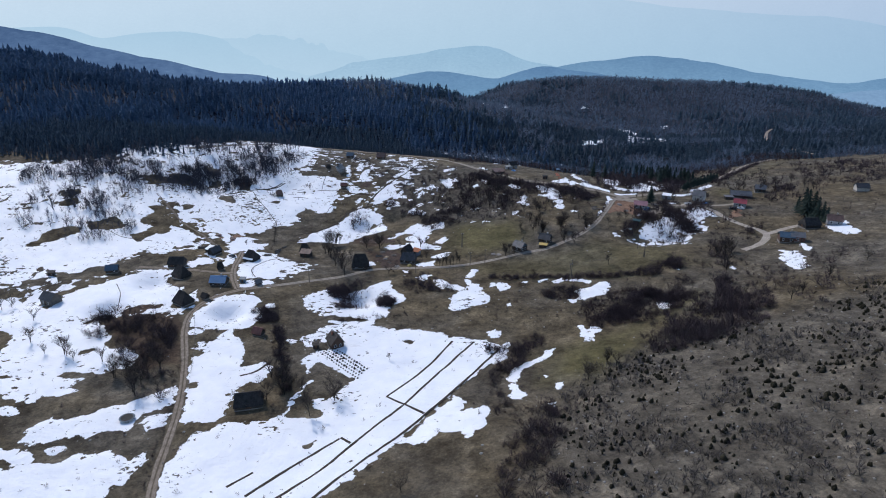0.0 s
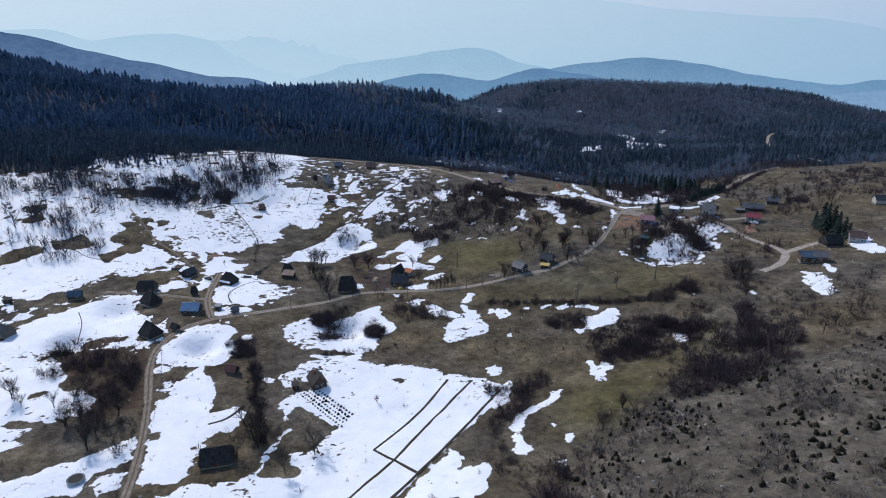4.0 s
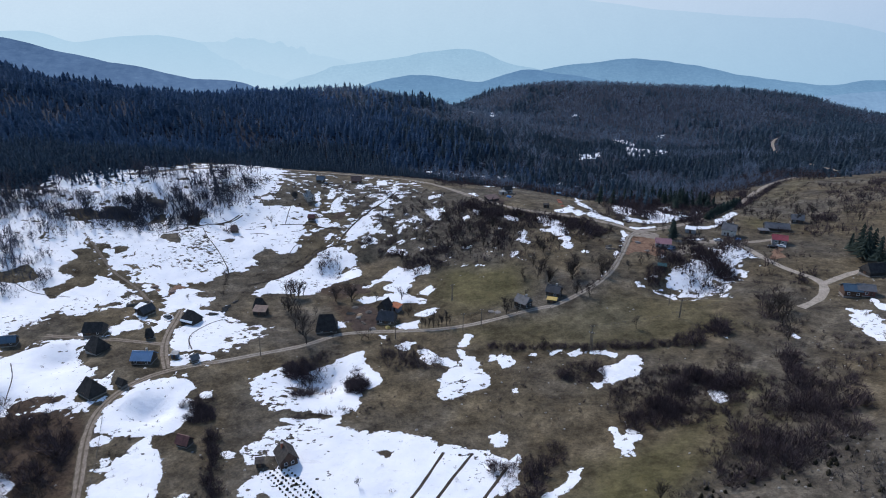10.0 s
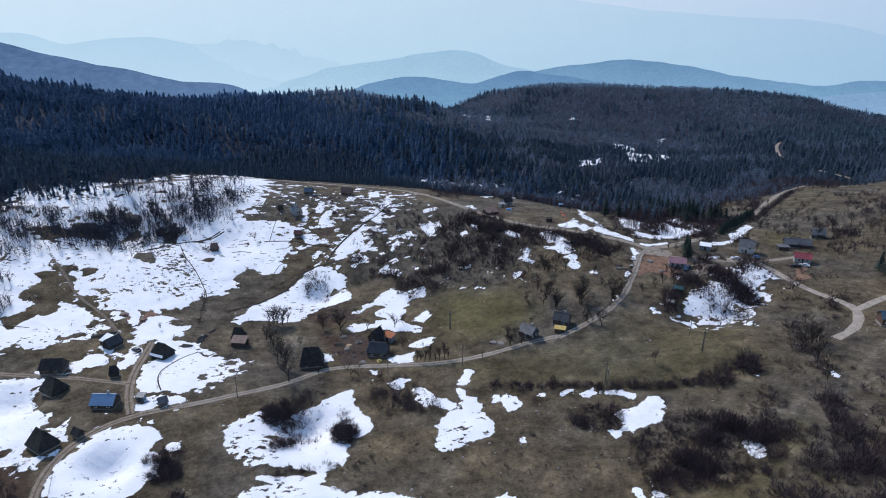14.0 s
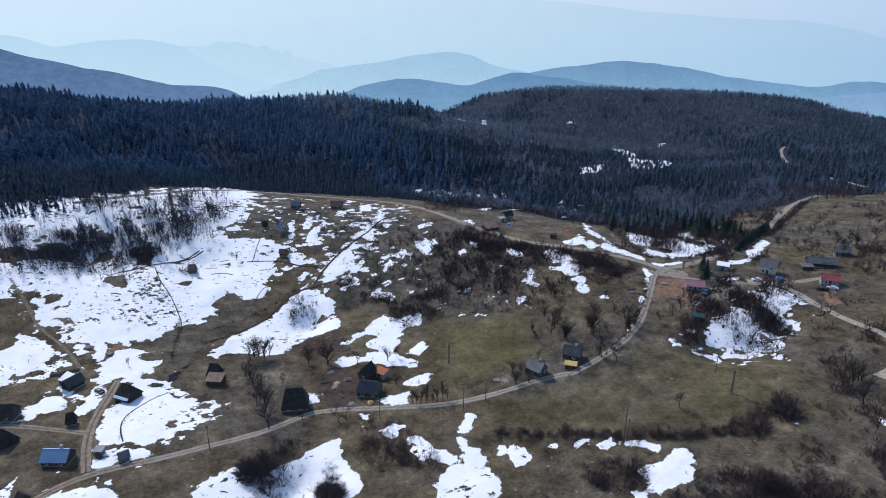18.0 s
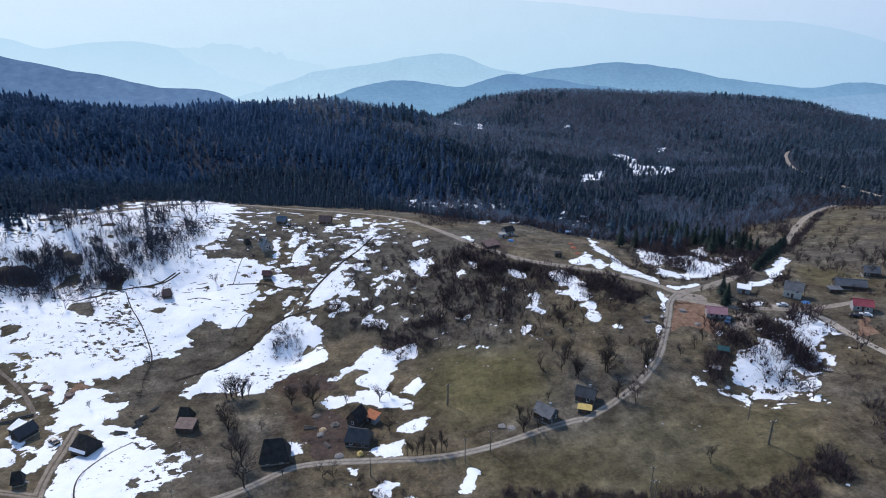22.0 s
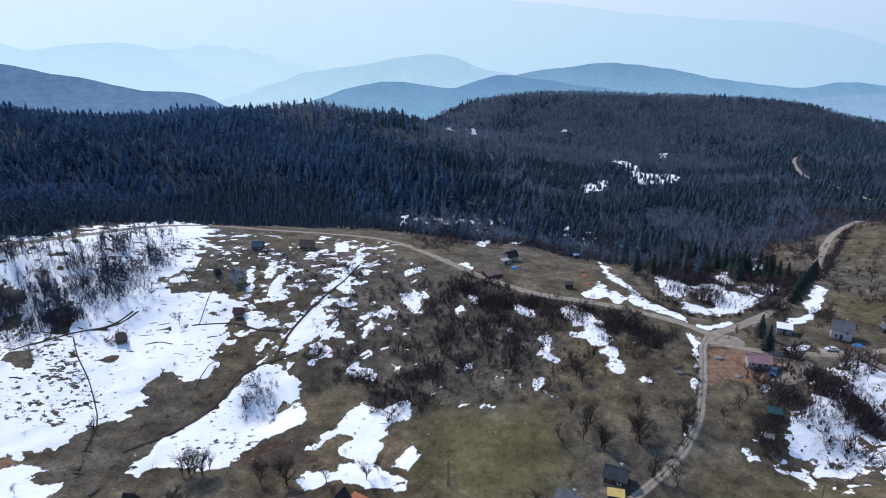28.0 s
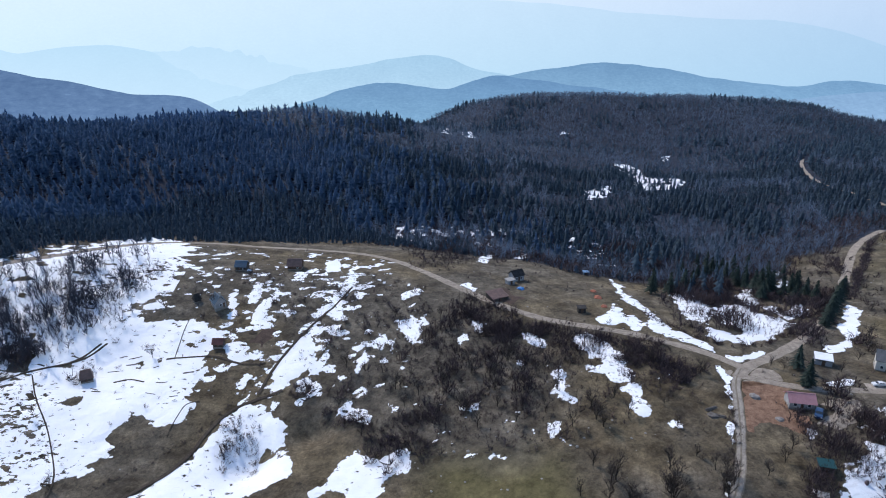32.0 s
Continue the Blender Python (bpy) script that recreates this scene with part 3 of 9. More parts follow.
def ground_at(x, y):
    """Height of the built ground, between its lattice points."""
    x, y = np.asarray(x, float), np.asarray(y, float)
    i, j = np.clip(np.searchsorted(GX, x) - 1, 0, nx - 2), np.clip(np.searchsorted(GY, y) - 1, 0, ny - 2)
    u, v = (x - GX[i]) / (GX[i + 1] - GX[i]), (y - GY[j]) / (GY[j + 1] - GY[j])
    a, b, c, d = ZZ[j, i], ZZ[j, i + 1], ZZ[j + 1, i], ZZ[j + 1, i + 1]
    return np.maximum((a * (1 - u) + b * u) * (1 - v) + (c * (1 - u) + d * u) * v,
                      np.where(u > v, a + (b - a) * u + (d - b) * v, a + (d - c) * u + (c - a) * v))


def ribbon(pts, width, material, label, lift=0.07, name="road"):
    """A road laid along a line: nine points across, worn edges, resting on the ground."""
    line = np.array(rounded(pts, passes=3))
    seg = np.hypot(*np.diff(line, axis=0).T)
    at = np.concatenate([[0], np.cumsum(seg)])
    s = np.arange(0, at[-1], 0.9)
    cx, cy = np.interp(s, at, line[:, 0]), np.interp(s, at, line[:, 1])
    tx, ty = np.gradient(cx), np.gradient(cy)
    n = np.hypot(tx, ty)
    tx, ty = tx / n, ty / n
    k = np.linspace(-1, 1, 9)
    edge = 1 + 0.28 * fractal(cx, cy, 5, 71, 3)
    half = (width / 2 * edge)[:, None] * k[None]
    x, y = cx[:, None] - ty[:, None] * half, cy[:, None] + tx[:, None] * half
    z = ground_at(x, y) + lift - 0.09 * np.abs(k[None]) ** 6
    m = len(s)
    a = (np.arange(m - 1)[:, None] * 9 + np.arange(8)[None]).ravel()
    ob = link_mesh(name, np.stack([x, y, z], -1).reshape(-1, 3), np.stack([a, a + 1, a + 10, a + 9], 1), material, smooth=True)
    att = ob.data.attributes.new("across", "FLOAT", "POINT")
    att.data.foreach_set("value", np.tile(np.abs(k), m).astype(np.float32))
    return tagged(ob, label, name.replace("_", " "), kind="structure")


for pts, width, mat, label in TRACKS:
    ribbon(pts, width, mat, label)
ribbon(FOREST_ROAD, 3.4, GRAVEL, "pale gravel forest road on the far slope", 0.8)


def soil_patch(pts, mat, label):
    j0, j1, i0, i1 = window(pts, 4)
    x, y = XX[j0:j1, i0:i1], YY[j0:j1, i0:i1]
    d = inside(pts, x, y) + fractal(x, y, 7, 14, 4) * 5.5
    ob = sheet("bare_soil", np.clip(np.minimum(d, near_track[j0:j1, i0:i1] - 0.1) * 0.12, -0.5, 0.09), mat, j0, i0)
    if ob:
        tagged(ob, label, "soil", kind="structure")


soil_patch([(102.3, 359.0), (111.2, 359.6), (113.1, 354.5), (110.5, 345.4), (112.4, 341.9), (106.9, 336.1), (100.5, 339.2), (93.2, 337.4), (96.1, 347.0)], RED_SOIL, "dug orange-red earth round the new house")
soil_patch([(31.0, 426.9), (42.0, 441.8), (46.3, 429.2), (42.5, 421.5)], PLOUGH, "dark dug plot below the crest house")
soil_patch([(-50.9, 335.8), (-32.5, 338.4), (-28.5, 330.6), (-43.6, 326.8)], PLOUGH, "dark ploughed garden plot")
soil_patch([(-56.2, 409.4), (-50.9, 416.4), (-48.8, 413.8), (-50.7, 405.1)], PLOUGH, "dark garden bed on the old terrace")
soil_patch([(159.7, 337.9), (166.9, 341.3), (162.0, 329.0), (155.4, 328.0)], RED_SOIL, "dug red earth beside the track")
soil_patch([(-129.0, 329.8), (-125.4, 333.0), (-120.9, 326.5), (-123.9, 323.5)], PLOUGH, "dark reddish garden bed in the snow")
soil_patch([(119.0, 346.6), (130.1, 348.9), (128.0, 339.2), (117.1, 335.3), (113.3, 338.1)], GRAVEL, "pale rubble spread beside the parked van")
soil_patch([(-129.8, 332.4), (-124.6, 333.6), (-119.9, 325.7), (-124.4, 324.3)], RED_SOIL, "dug reddish earth by the barns")
soil_patch([(-116.6, 323.9), (-114.8, 331.0), (-112.7, 326.2), (-114.9, 321.9)], RED_SOIL, "dug reddish earth by the barns")
soil_patch([(-35.3, 316.9), (-25.0, 311.9), (-18.3, 297.7), (-24.5, 289.6), (-32.0, 293.4)], PLOUGH, "trodden dark earth yard of the farm")
soil_patch([(98.7, 368.5), (115.6, 366.2), (115.3, 358.5), (100.2, 356.2)], GRAVEL, "gravelled yard at the junction")


# ---- snow ----
SNOW_FIELD = np.full(XX.shape, -9.0)
bare_yard = np.full(XX.shape, 99.0)
for pts in BARE_YARDS:
    j0, j1, i0, i1 = window(pts, 20)
    x, y = XX[j0:j1, i0:i1], YY[j0:j1, i0:i1]
    w = bare_yard[j0:j1, i0:i1]
    np.minimum(w, fractal(x, y, 8, 79, 4) * 6 - inside(pts, x, y), out=w)
CRUMBS = np.full(XX.shape, -9.0)


def main_piece(wet):
    """The largest connected piece of a mask, grown from its stoutest cell."""
    best, left = np.zeros(wet.shape, bool), wet.copy()
    for _ in range(6):
        if left.sum() <= best.sum():
            break
        k = np.argmax(left)
        cur = np.zeros(wet.shape, bool)
        cur.flat[k] = True
        while True:
            g = cur.copy()
            g[1:] |= cur[:-1]
            g[:-1] |= cur[1:]
            g[:, 1:] |= g[:, :-1].copy()
            g[:, :-1] |= g[:, 1:].copy()
            g &= left
            if (g == cur).all():
                break
            cur = g
        if cur.sum() > best.sum():
            best = cur
        left &= ~cur
    return best


SNOW_COUNT = []


def lay_snow(name, d, j0, j1, i0, i1, thick, reach, label):
    d = np.minimum(d, near_track[j0:j1, i0:i1] * 1.2 - 0.2)
    d = np.minimum(d, bare_yard[j0:j1, i0:i1])
    win = SNOW_FIELD[j0:j1, i0:i1]
    fresh = np.where(win > 1.2, -9.0, d)
    np.maximum(win, d, out=win)
    if name == "snow_patch":
        keep = main_piece(fresh > 0)
        near = keep.copy()
        for _ in range(2):
            near[1:] |= near[:-1].copy()
            near[:-1] |= near[1:].copy()
            near[:, 1:] |= near[:, :-1].copy()
            near[:, :-1] |= near[:, 1:].copy()
        np.maximum(CRUMBS[j0:j1, i0:i1], np.where(keep, -9.0, fresh), out=CRUMBS[j0:j1, i0:i1])
        fresh = np.where(keep | (near & (fresh <= 0)), fresh, -9.0)
    SNOW_COUNT.append(name)
    ob = snow_sheet(name, fresh, thick, reach, j0, i0, 0.03 + 0.004 * (len(SNOW_COUNT) % 9))
    if ob:
        tagged(ob, label, "snow", "snow patches" if name == "snow_patch" else "", "" if name == "snow_patch" else "stuff")


def snow_patch(pts, ragged=1.0):
    j0, j1, i0, i1 = window(pts, 7)
    x, y = XX[j0:j1, i0:i1], YY[j0:j1, i0:i1]
    d = inside(pts, x, y) + fractal(x, y, 9, 40, 4) * 3.2 * ragged + fractal(x, y * 1.3, 3.2, 44, 3) * 2.6 * min(ragged + 0.2, 1.2)
    d = np.minimum(d, (0.56 - 0.06 * ragged - fractal(x, y * 1.2, 13, 50, 4)) * 12)
    d = np.minimum(d, (0.36 + np.maximum(d, 0) * 0.05 - value_noise(x, y, 2.1, 57)) * 5)
    lay_snow("snow_patch", d, j0, j1, i0, i1, 0.17, 0.4, "patch of old white snow melting on brown grass")


def snow_scatter(pts, bias=0.0):
    j0, j1, i0, i1 = window(pts, 6)
    x, y = XX[j0:j1, i0:i1], YY[j0:j1, i0:i1]
    edge = np.clip(inside(pts, x, y) / 8, -3, 0.0)
    d = fractal(x, y * 1.25, 4.2, 60, 4) * 3.8 + bias * 2.2 + edge * 2
    lay_snow("scattered_snow", d, j0, j1, i0, i1, 0.14, 0.35, "broken scraps of melting snow among dead grass")


snow_patch([(-131.4, 331.7), (-155.5, 374.9), (-138.4, 377.9), (-122.8, 368.4), (-119.0, 382.0), (-110.6, 385.9), (-97.0, 387.7), (-88.1, 378.7), (-81.1, 363.4), (-89.1, 352.8), (-96.8, 349.5), (-104.7, 343.5), (-111.3, 336.1)], 1.2)
snow_patch([(-126.1, 407.5), (-115.0, 415.7), (-104.1, 424.2), (-93.5, 419.4), (-78.5, 425.1), (-71.8, 418.9), (-77.9, 403.2), (-69.2, 396.1), (-69.4, 385.8), (-69.1, 367.5), (-79.2, 369.0), (-87.9, 378.1), (-110.9, 386.5), (-108.3, 396.4), (-116.6, 402.0)], 2.2)
snow_patch([(-129.4, 392.5), (-126.8, 409.2), (-121.3, 436.9), (-106.9, 445.0), (-104.3, 426.3), (-112.6, 415.4), (-114.2, 395.4)], 2.2)
snow_patch([(91.2, 407.5), (95.4, 396.5), (91.1, 389.4), (88.4, 396.1)], .6)
snow_patch([(114.4, 439.4), (128, 448), (121.7, 420.2), (112.5, 400.7), (107.3, 407.7)], .9)
snow_patch([(125.7, 421.2), (137.8, 429.2), (141.4, 413.7), (145.6, 405.7), (130.8, 389.5), (118.4, 386.3), (122.9, 399.9), (118.9, 402.5)], .9)
snow_patch([(150, 423.7), (151.8, 412.6), (147.6, 407.3), (145.8, 417.7)], .9)
snow_patch([(143, 438.4), (157, 450.4), (145.9, 427.4), (141.7, 429.5)], .9)
snow_patch([(157.7, 422.5), (164.3, 424.9), (158.7, 414.6), (153.6, 413.6)], .9)
snow_patch([(182.4, 473.4), (187.4, 476.6), (175, 451.9), (171.8, 450.6)], .9)
snow_patch([(110.1, 400.4), (115.6, 394.7), (116.9, 385.1), (108, 386.9)], .9)
snow_patch([(154.7, 418.8), (160.4, 419.6), (154.6, 411.8), (150.8, 412.1)], .5)
snow_patch([(144.9, 383.1), (153.1, 384.5), (149.1, 379.2), (143.8, 378.5)], .5)
snow_patch([(241.6, 877.0), (251.2, 853.3), (246.2, 782.8), (264.9, 775.4), (266.2, 748.9), (235.2, 707.0), (211.9, 703.1), (202.2, 714.9), (216.7, 786.8)], 2)
snow_patch([(151.4, 685.4), (172.3, 716.9), (186.4, 723.3), (163.4, 667.0), (145.4, 656.7)], 1.5)
snow_patch([(312.0, 929.9), (325.7, 922.9), (306.6, 877.3), (298.5, 887.4)], 1)
snow_patch([(62.1, 1097.9), (76.5, 1116.3), (66.2, 945.6), (56.1, 947.9)], 1.2)
snow_patch([(88.3, 1054.7), (101.8, 1073.1), (98.4, 969.9), (83.1, 938.0)], 1.2)
snow_patch([(225.8, 1053.3), (235.9, 1046.4), (225.6, 1013.8), (216.5, 1020.2)], 1)
snow_patch([(-307.4, 668.6), (-312.8, 667.0)], 1)
snow_patch([(-321.9, 771.0), (-348.5, 795.6)], 1)
snow_patch([(159.6, 394.8), (179.7, 419.8), (180.4, 414.0), (171.3, 402.3), (153.3, 381.8)], .5)
snow_patch([(-121.8, 490.4), (-119.2, 513.4), (-106.6, 503.9), (-98.6, 464.4), (-105.3, 458.6)], 1)
snow_patch([(154.7, 274.5), (160.7, 268.3), (152.8, 246.6), (146.2, 247.0)], .8)
snow_patch([(193.9, 305.2), (204.2, 309.5), (198.8, 285.3), (190.7, 282.0), (189.5, 292.6)], .8)
snow_patch([(-79.7, 327.2), (-75.0, 342.5), (-71.4, 336.9), (-74.1, 326.3)], 1)
snow_patch([(-230.9, 362.1), (-202.1, 369.5), (-179.8, 375.7), (-168.3, 356.0), (-158.0, 322.7), (-164.6, 298.5), (-185.8, 289.1)], 1.4)
snow_patch([(-147.0, 364.2), (-130.4, 382.2), (-108.9, 402.0), (-96.1, 415.2), (-80.9, 421.5), (-66.6, 415.7), (-68.4, 396.1), (-87.4, 375.9), (-86.2, 358.0), (-97.5, 338.3), (-116.1, 331.2), (-131.6, 338.0)], 1.2)
snow_patch([(-79, 329.9), (-75.9, 339.7), (-71, 344.3), (-66.4, 350.9), (-61.5, 358.1), (-52, 378.1), (-46.3, 378.3), (-42.6, 373.3), (-37.7, 369), (-35.5, 359.5), (-32.6, 348.6), (-35.2, 345.6), (-39.7, 344.2), (-43.9, 340.5), (-50.4, 333.2), (-52.4, 329.1)], .5)
snow_patch([(-21.3, 371.9), (-18.5, 373.5), (-17.4, 371.4), (-13.4, 366.8), (-11.4, 364.9), (-11.9, 363.7), (-16.2, 366.3), (-20.2, 370)], .5)
snow_patch([(-27.2, 339), (-23.3, 341.9), (-18, 349.5), (-14.7, 354), (-12.8, 351.2), (-8.3, 346.5), (-2.2, 349.7), (0.4, 347.9), (-0.6, 342.3), (-4, 342), (-8.1, 337), (-8.8, 331.6), (-9.4, 325.2), (-11.7, 323.6), (-15, 327.3), (-18.3, 329.9), (-21, 333.6), (-17, 335.1), (-15.6, 338.4), (-19, 340.2), (-23.9, 338.6)], .5)
snow_patch([(-0.4, 413.9), (3, 414.3), (7.4, 408.2), (7.7, 402.8), (3.7, 399.2), (0.6, 403.7)], .5)
snow_patch([(-30.9, 426.8), (-25.8, 438.1), (-21.4, 445), (-19.7, 442.8), (-24.3, 433), (-21.7, 430.3), (-25, 425.4), (-27, 421.2), (-29.4, 422.5)], .5)
snow_patch([(-45.3, 391.1), (-41.2, 398.5), (-36, 409.5), (-34.3, 414), (-32.4, 403.8), (-30.8, 395.4), (-33.1, 392.5), (-34.9, 389.8), (-38.7, 387.3), (-42, 382.3), (-45, 382.7), (-43.8, 387.8)], .5)
snow_patch([(-54.3, 377.4), (-50.6, 383.3), (-50.4, 380.7), (-52.4, 377.3)], .5)
snow_patch([(-56.1, 417.3), (-56.8, 424.9), (-55.5, 434.4), (-50.1, 437.9), (-49.1, 435.3), (-52.7, 431.9), (-52.1, 424.4), (-49.6, 419.5), (-46.7, 418.3), (-48.1, 416.5)], .5)
snow_patch([(-61.2, 433), (-60.6, 449.3), (-57.5, 449.3), (-56.6, 440.4), (-57.6, 432.9)], .5)
snow_patch([(-64, 402.2), (-64.4, 409), (-59.2, 410.4), (-55.3, 406.5), (-56.7, 402.5), (-50, 401.2), (-51.9, 399.3), (-59.5, 400.6)], .5)
snow_patch([(-66.9, 418.6), (-67.2, 428.2), (-69.1, 439.6), (-67.2, 440.5), (-62.6, 425.1)], .5)
snow_patch([(-9.9, 405.1), (-7.1, 406), (-6.4, 402.7), (-8.1, 398.9), (-9.5, 400.6)], .5)
snow_patch([(-17.4, 387.6), (-15.4, 394.2), (-13.4, 397.1), (-12.1, 393.6), (-14.2, 390.3), (-14.6, 386.2), (-16.1, 385.5)], .5)
snow_patch([(-32.3, 384.8), (-30.3, 385.6), (-27.7, 381), (-30.3, 380.4)], .5)
snow_patch([(-0.1, 433), (3.7, 439.8), (9, 440.2), (7.5, 435.1), (1.1, 430.8)], .5)
snow_patch([(5.3, 413.6), (8.9, 418.3), (10.2, 415.5), (8.5, 409.6)], .5)
snow_patch([(-30.1, 334.5), (-26.5, 336.5), (-26.5, 335), (-29, 333.8)], .5)
snow_patch([(-5.5, 322.5), (-0.9, 326.6), (0.7, 328.6), (1.5, 324.7), (-1, 321.4)], .5)
snow_patch([(-32.7, 459.5), (-33.7, 476.8), (-30, 481.6), (-26.9, 472.3), (-27.7, 461.8)], .5)
snow_patch([(-45.8, 450.9), (-44.5, 459.9), (-40.7, 460.8), (-42, 450.8)], .5)
snow_patch([(-23.4, 457.5), (-19, 473), (-17.9, 465), (-20.7, 456.5)], .5)
snow_patch([(-21.6, 409.3), (-19.5, 410.5), (-19.5, 406.4), (-21, 406.1)], .5)
snow_patch([(-17.3, 400.7), (-14.7, 403.5), (-14.2, 401.4), (-16.2, 399.2)], .5)
snow_patch([(-55.8, 387.4), (-53.6, 391.7), (-52.5, 390.1), (-54.4, 385.1)], .5)
snow_patch([(57.8, 390.9), (63.9, 395.8), (67.3, 392.2), (70.6, 382.3), (70.6, 375.8), (69.3, 370.5), (70.6, 365.6), (68.3, 362.9), (64.1, 364.9), (62.1, 367.8), (58, 370.3), (58.1, 374.2), (62.7, 373.2), (64.9, 377.2), (61.6, 379.7), (59.7, 384.1)], .5)
snow_patch([(65.6, 360.6), (68.1, 362.4), (71.4, 360.9), (71.3, 356.6), (68.3, 354.8), (69, 351.4), (68.9, 348.7), (66.3, 346.3), (64.4, 348.3), (63.6, 351.4), (66.1, 353.7)], .5)
snow_patch([(43.4, 362.2), (46.4, 366.3), (46.6, 371.5), (49.4, 375.6), (51.5, 371), (51.2, 368.5), (49.1, 365.7), (48.7, 360.3), (49.6, 357.3), (46.6, 359.1), (45.2, 361.4)], .5)
snow_patch([(39.8, 349.5), (42.1, 349.2), (42, 346), (40.1, 344), (39, 345.2)], .5)
snow_patch([(71.8, 407.7), (77.5, 410.9), (83.4, 421.8), (84.3, 414.6), (81.3, 407.7), (86.7, 407), (88.1, 401.4), (82.8, 396.3), (81, 404), (75.1, 399.9), (71.5, 402.8)], .5)
snow_patch([(96.8, 463.6), (96.6, 453), (93.1, 435.4), (94.1, 427.3), (94.6, 415.4), (95.6, 405.7), (95.1, 395.7), (92.1, 390.2), (90, 394.6), (91.8, 405.1), (92.1, 418.6), (89.9, 426.4), (91.3, 441.5)], .5)
snow_patch([(40.1, 419.9), (46.8, 414.3), (47.5, 410.9), (41.1, 414.8)], .5)
snow_patch([(41.6, 397.6), (45.3, 395.2), (49.2, 387.4), (47.6, 385.8), (44.4, 390.3), (41.9, 394)], .5)
snow_patch([(77.2, 365), (82.5, 365.7), (80.9, 362.9), (77.6, 363.6)], .5)
snow_patch([(18.9, 396.4), (21.7, 402.6), (22.3, 398.8), (20.1, 395.1)], .5)
snow_patch([(24.8, 410.8), (29.6, 404.7), (28, 401), (25.4, 404.7)], .5)
snow_patch([(22.8, 438.5), (28.2, 445.9), (30, 437.3), (25.8, 434.7)], .5)
snow_patch([(58.6, 502.4), (72.1, 533.3), (69.7, 517.1), (59.9, 496.8)], .5)
snow_patch([(36.7, 483.8), (45.6, 515.8), (48.7, 512.4), (41.8, 482.9)], .5)
snow_patch([(74, 342.2), (75.5, 342.1), (74.9, 340.2), (73.5, 340.3)], .5)
snow_patch([(93.3, 395.3), (98.9, 392.6), (102.5, 385.8), (103.5, 376.6), (107.8, 373.9), (118.9, 377.9), (120.3, 376.2), (106, 370.2), (101.9, 373.2), (99.6, 381.9), (93.2, 389.4)], .3)
snow_patch([(99.2, 372.2), (100.4, 367), (98.6, 359), (92.8, 346), (91.8, 345.7), (96.7, 358.2), (98.1, 367.9)], .3)
snow_patch([(88.6, 340.8), (90.3, 339.9), (85.6, 332), (85.4, 334.8)], .3)
snow_patch([(75.3, 315.4), (80.2, 321.7), (81.2, 322.2), (78, 316.2)], .3)
snow_patch([(175.5, 416.6), (178.1, 411.2), (169.4, 401.6), (168.5, 405.1)], .3)
snow_patch([(163.7, 402.7), (168.6, 400.3), (162.5, 392.6), (159.3, 395.1)], .3)
snow_patch([(146.3, 382.1), (154.5, 385.2), (152.3, 381.4), (145.5, 379.2)], .3)
snow_patch([(105.2, 332.5), (108.8, 336.4), (109.6, 335.2), (106.5, 331)], .3)
snow_patch([(127.8, 357.7), (133.1, 359), (137.7, 359.2), (134, 356), (128.2, 354.5)], .3)
snow_patch([(85.9, 228.7), (88.8, 229.2), (88.6, 224.2), (85.7, 220.9), (84.1, 223.3)], .5)
snow_patch([(151.3, 266.4), (159, 270.4), (158.3, 263.5), (153.1, 259.6), (152.1, 253.6), (149.8, 245), (146.5, 242.4), (146.7, 249.8), (147.9, 257.8)], .5)
snow_patch([(167.4, 278), (168.3, 272.3), (165, 266.5), (163.1, 268.7)], .5)
snow_patch([(104.1, 260.5), (105.2, 258.7), (103.5, 256.4)], .5)
snow_patch([(126, 255.7), (126.9, 253.7), (124.7, 251.2)], .5)

snow_patch([(-51, 201.8), (-45.9, 207.8), (-42, 208.9), (-38.8, 226.4), (-47.8, 231.6), (-35, 230.8), (-21.6, 223), (-16.2, 216), (-11.2, 211.5), (-6.9, 223.3), (-0.7, 218), (4.7, 216.1), (12.3, 213.1), (21.9, 208), (16.8, 192.7), (4.7, 177), (-4.1, 163.3), (-11.9, 151.8), (-20.4, 140.2), (-29, 130.9), (-34.6, 127.1), (-75.5, 129.6), (-77.5, 137.8), (-76.9, 149.1), (-73.8, 157.6), (-66.2, 163.1), (-55.8, 163.4), (-49.2, 167.9), (-49.3, 176.8), (-45.3, 187.8), (-41.1, 187.8), (-32.8, 189.6), (-44.2, 199.2), (-47.2, 191.5)], .35)
snow_patch([(-3.6, 162.4), (4.6, 173.1), (7.9, 168.6), (6.3, 163.2), (15.3, 163.9), (12.4, 154.5), (8.6, 148.6), (4.2, 152.1), (-0.2, 151.6), (-4.6, 147.8), (-8.1, 147.8), (-11.7, 149.4)], .35)
snow_patch([(21.8, 206.7), (24.7, 209), (23.1, 196.5), (17.9, 192.6)], .35)
snow_patch([(-74.8, 189.5), (-72.2, 195.1), (-64.6, 199.6), (-60.1, 195.4), (-59.8, 189.8), (-66.8, 184.1), (-70.3, 182), (-71.2, 178.3)], .35)
snow_patch([(-54.6, 216.2), (-52, 221.2), (-47.9, 218.7), (-47.7, 211.2), (-51.5, 209.9)], .35)
snow_patch([(-60, 216), (-56.1, 214.8), (-54.3, 211.7), (-58.2, 213.5)], .35)
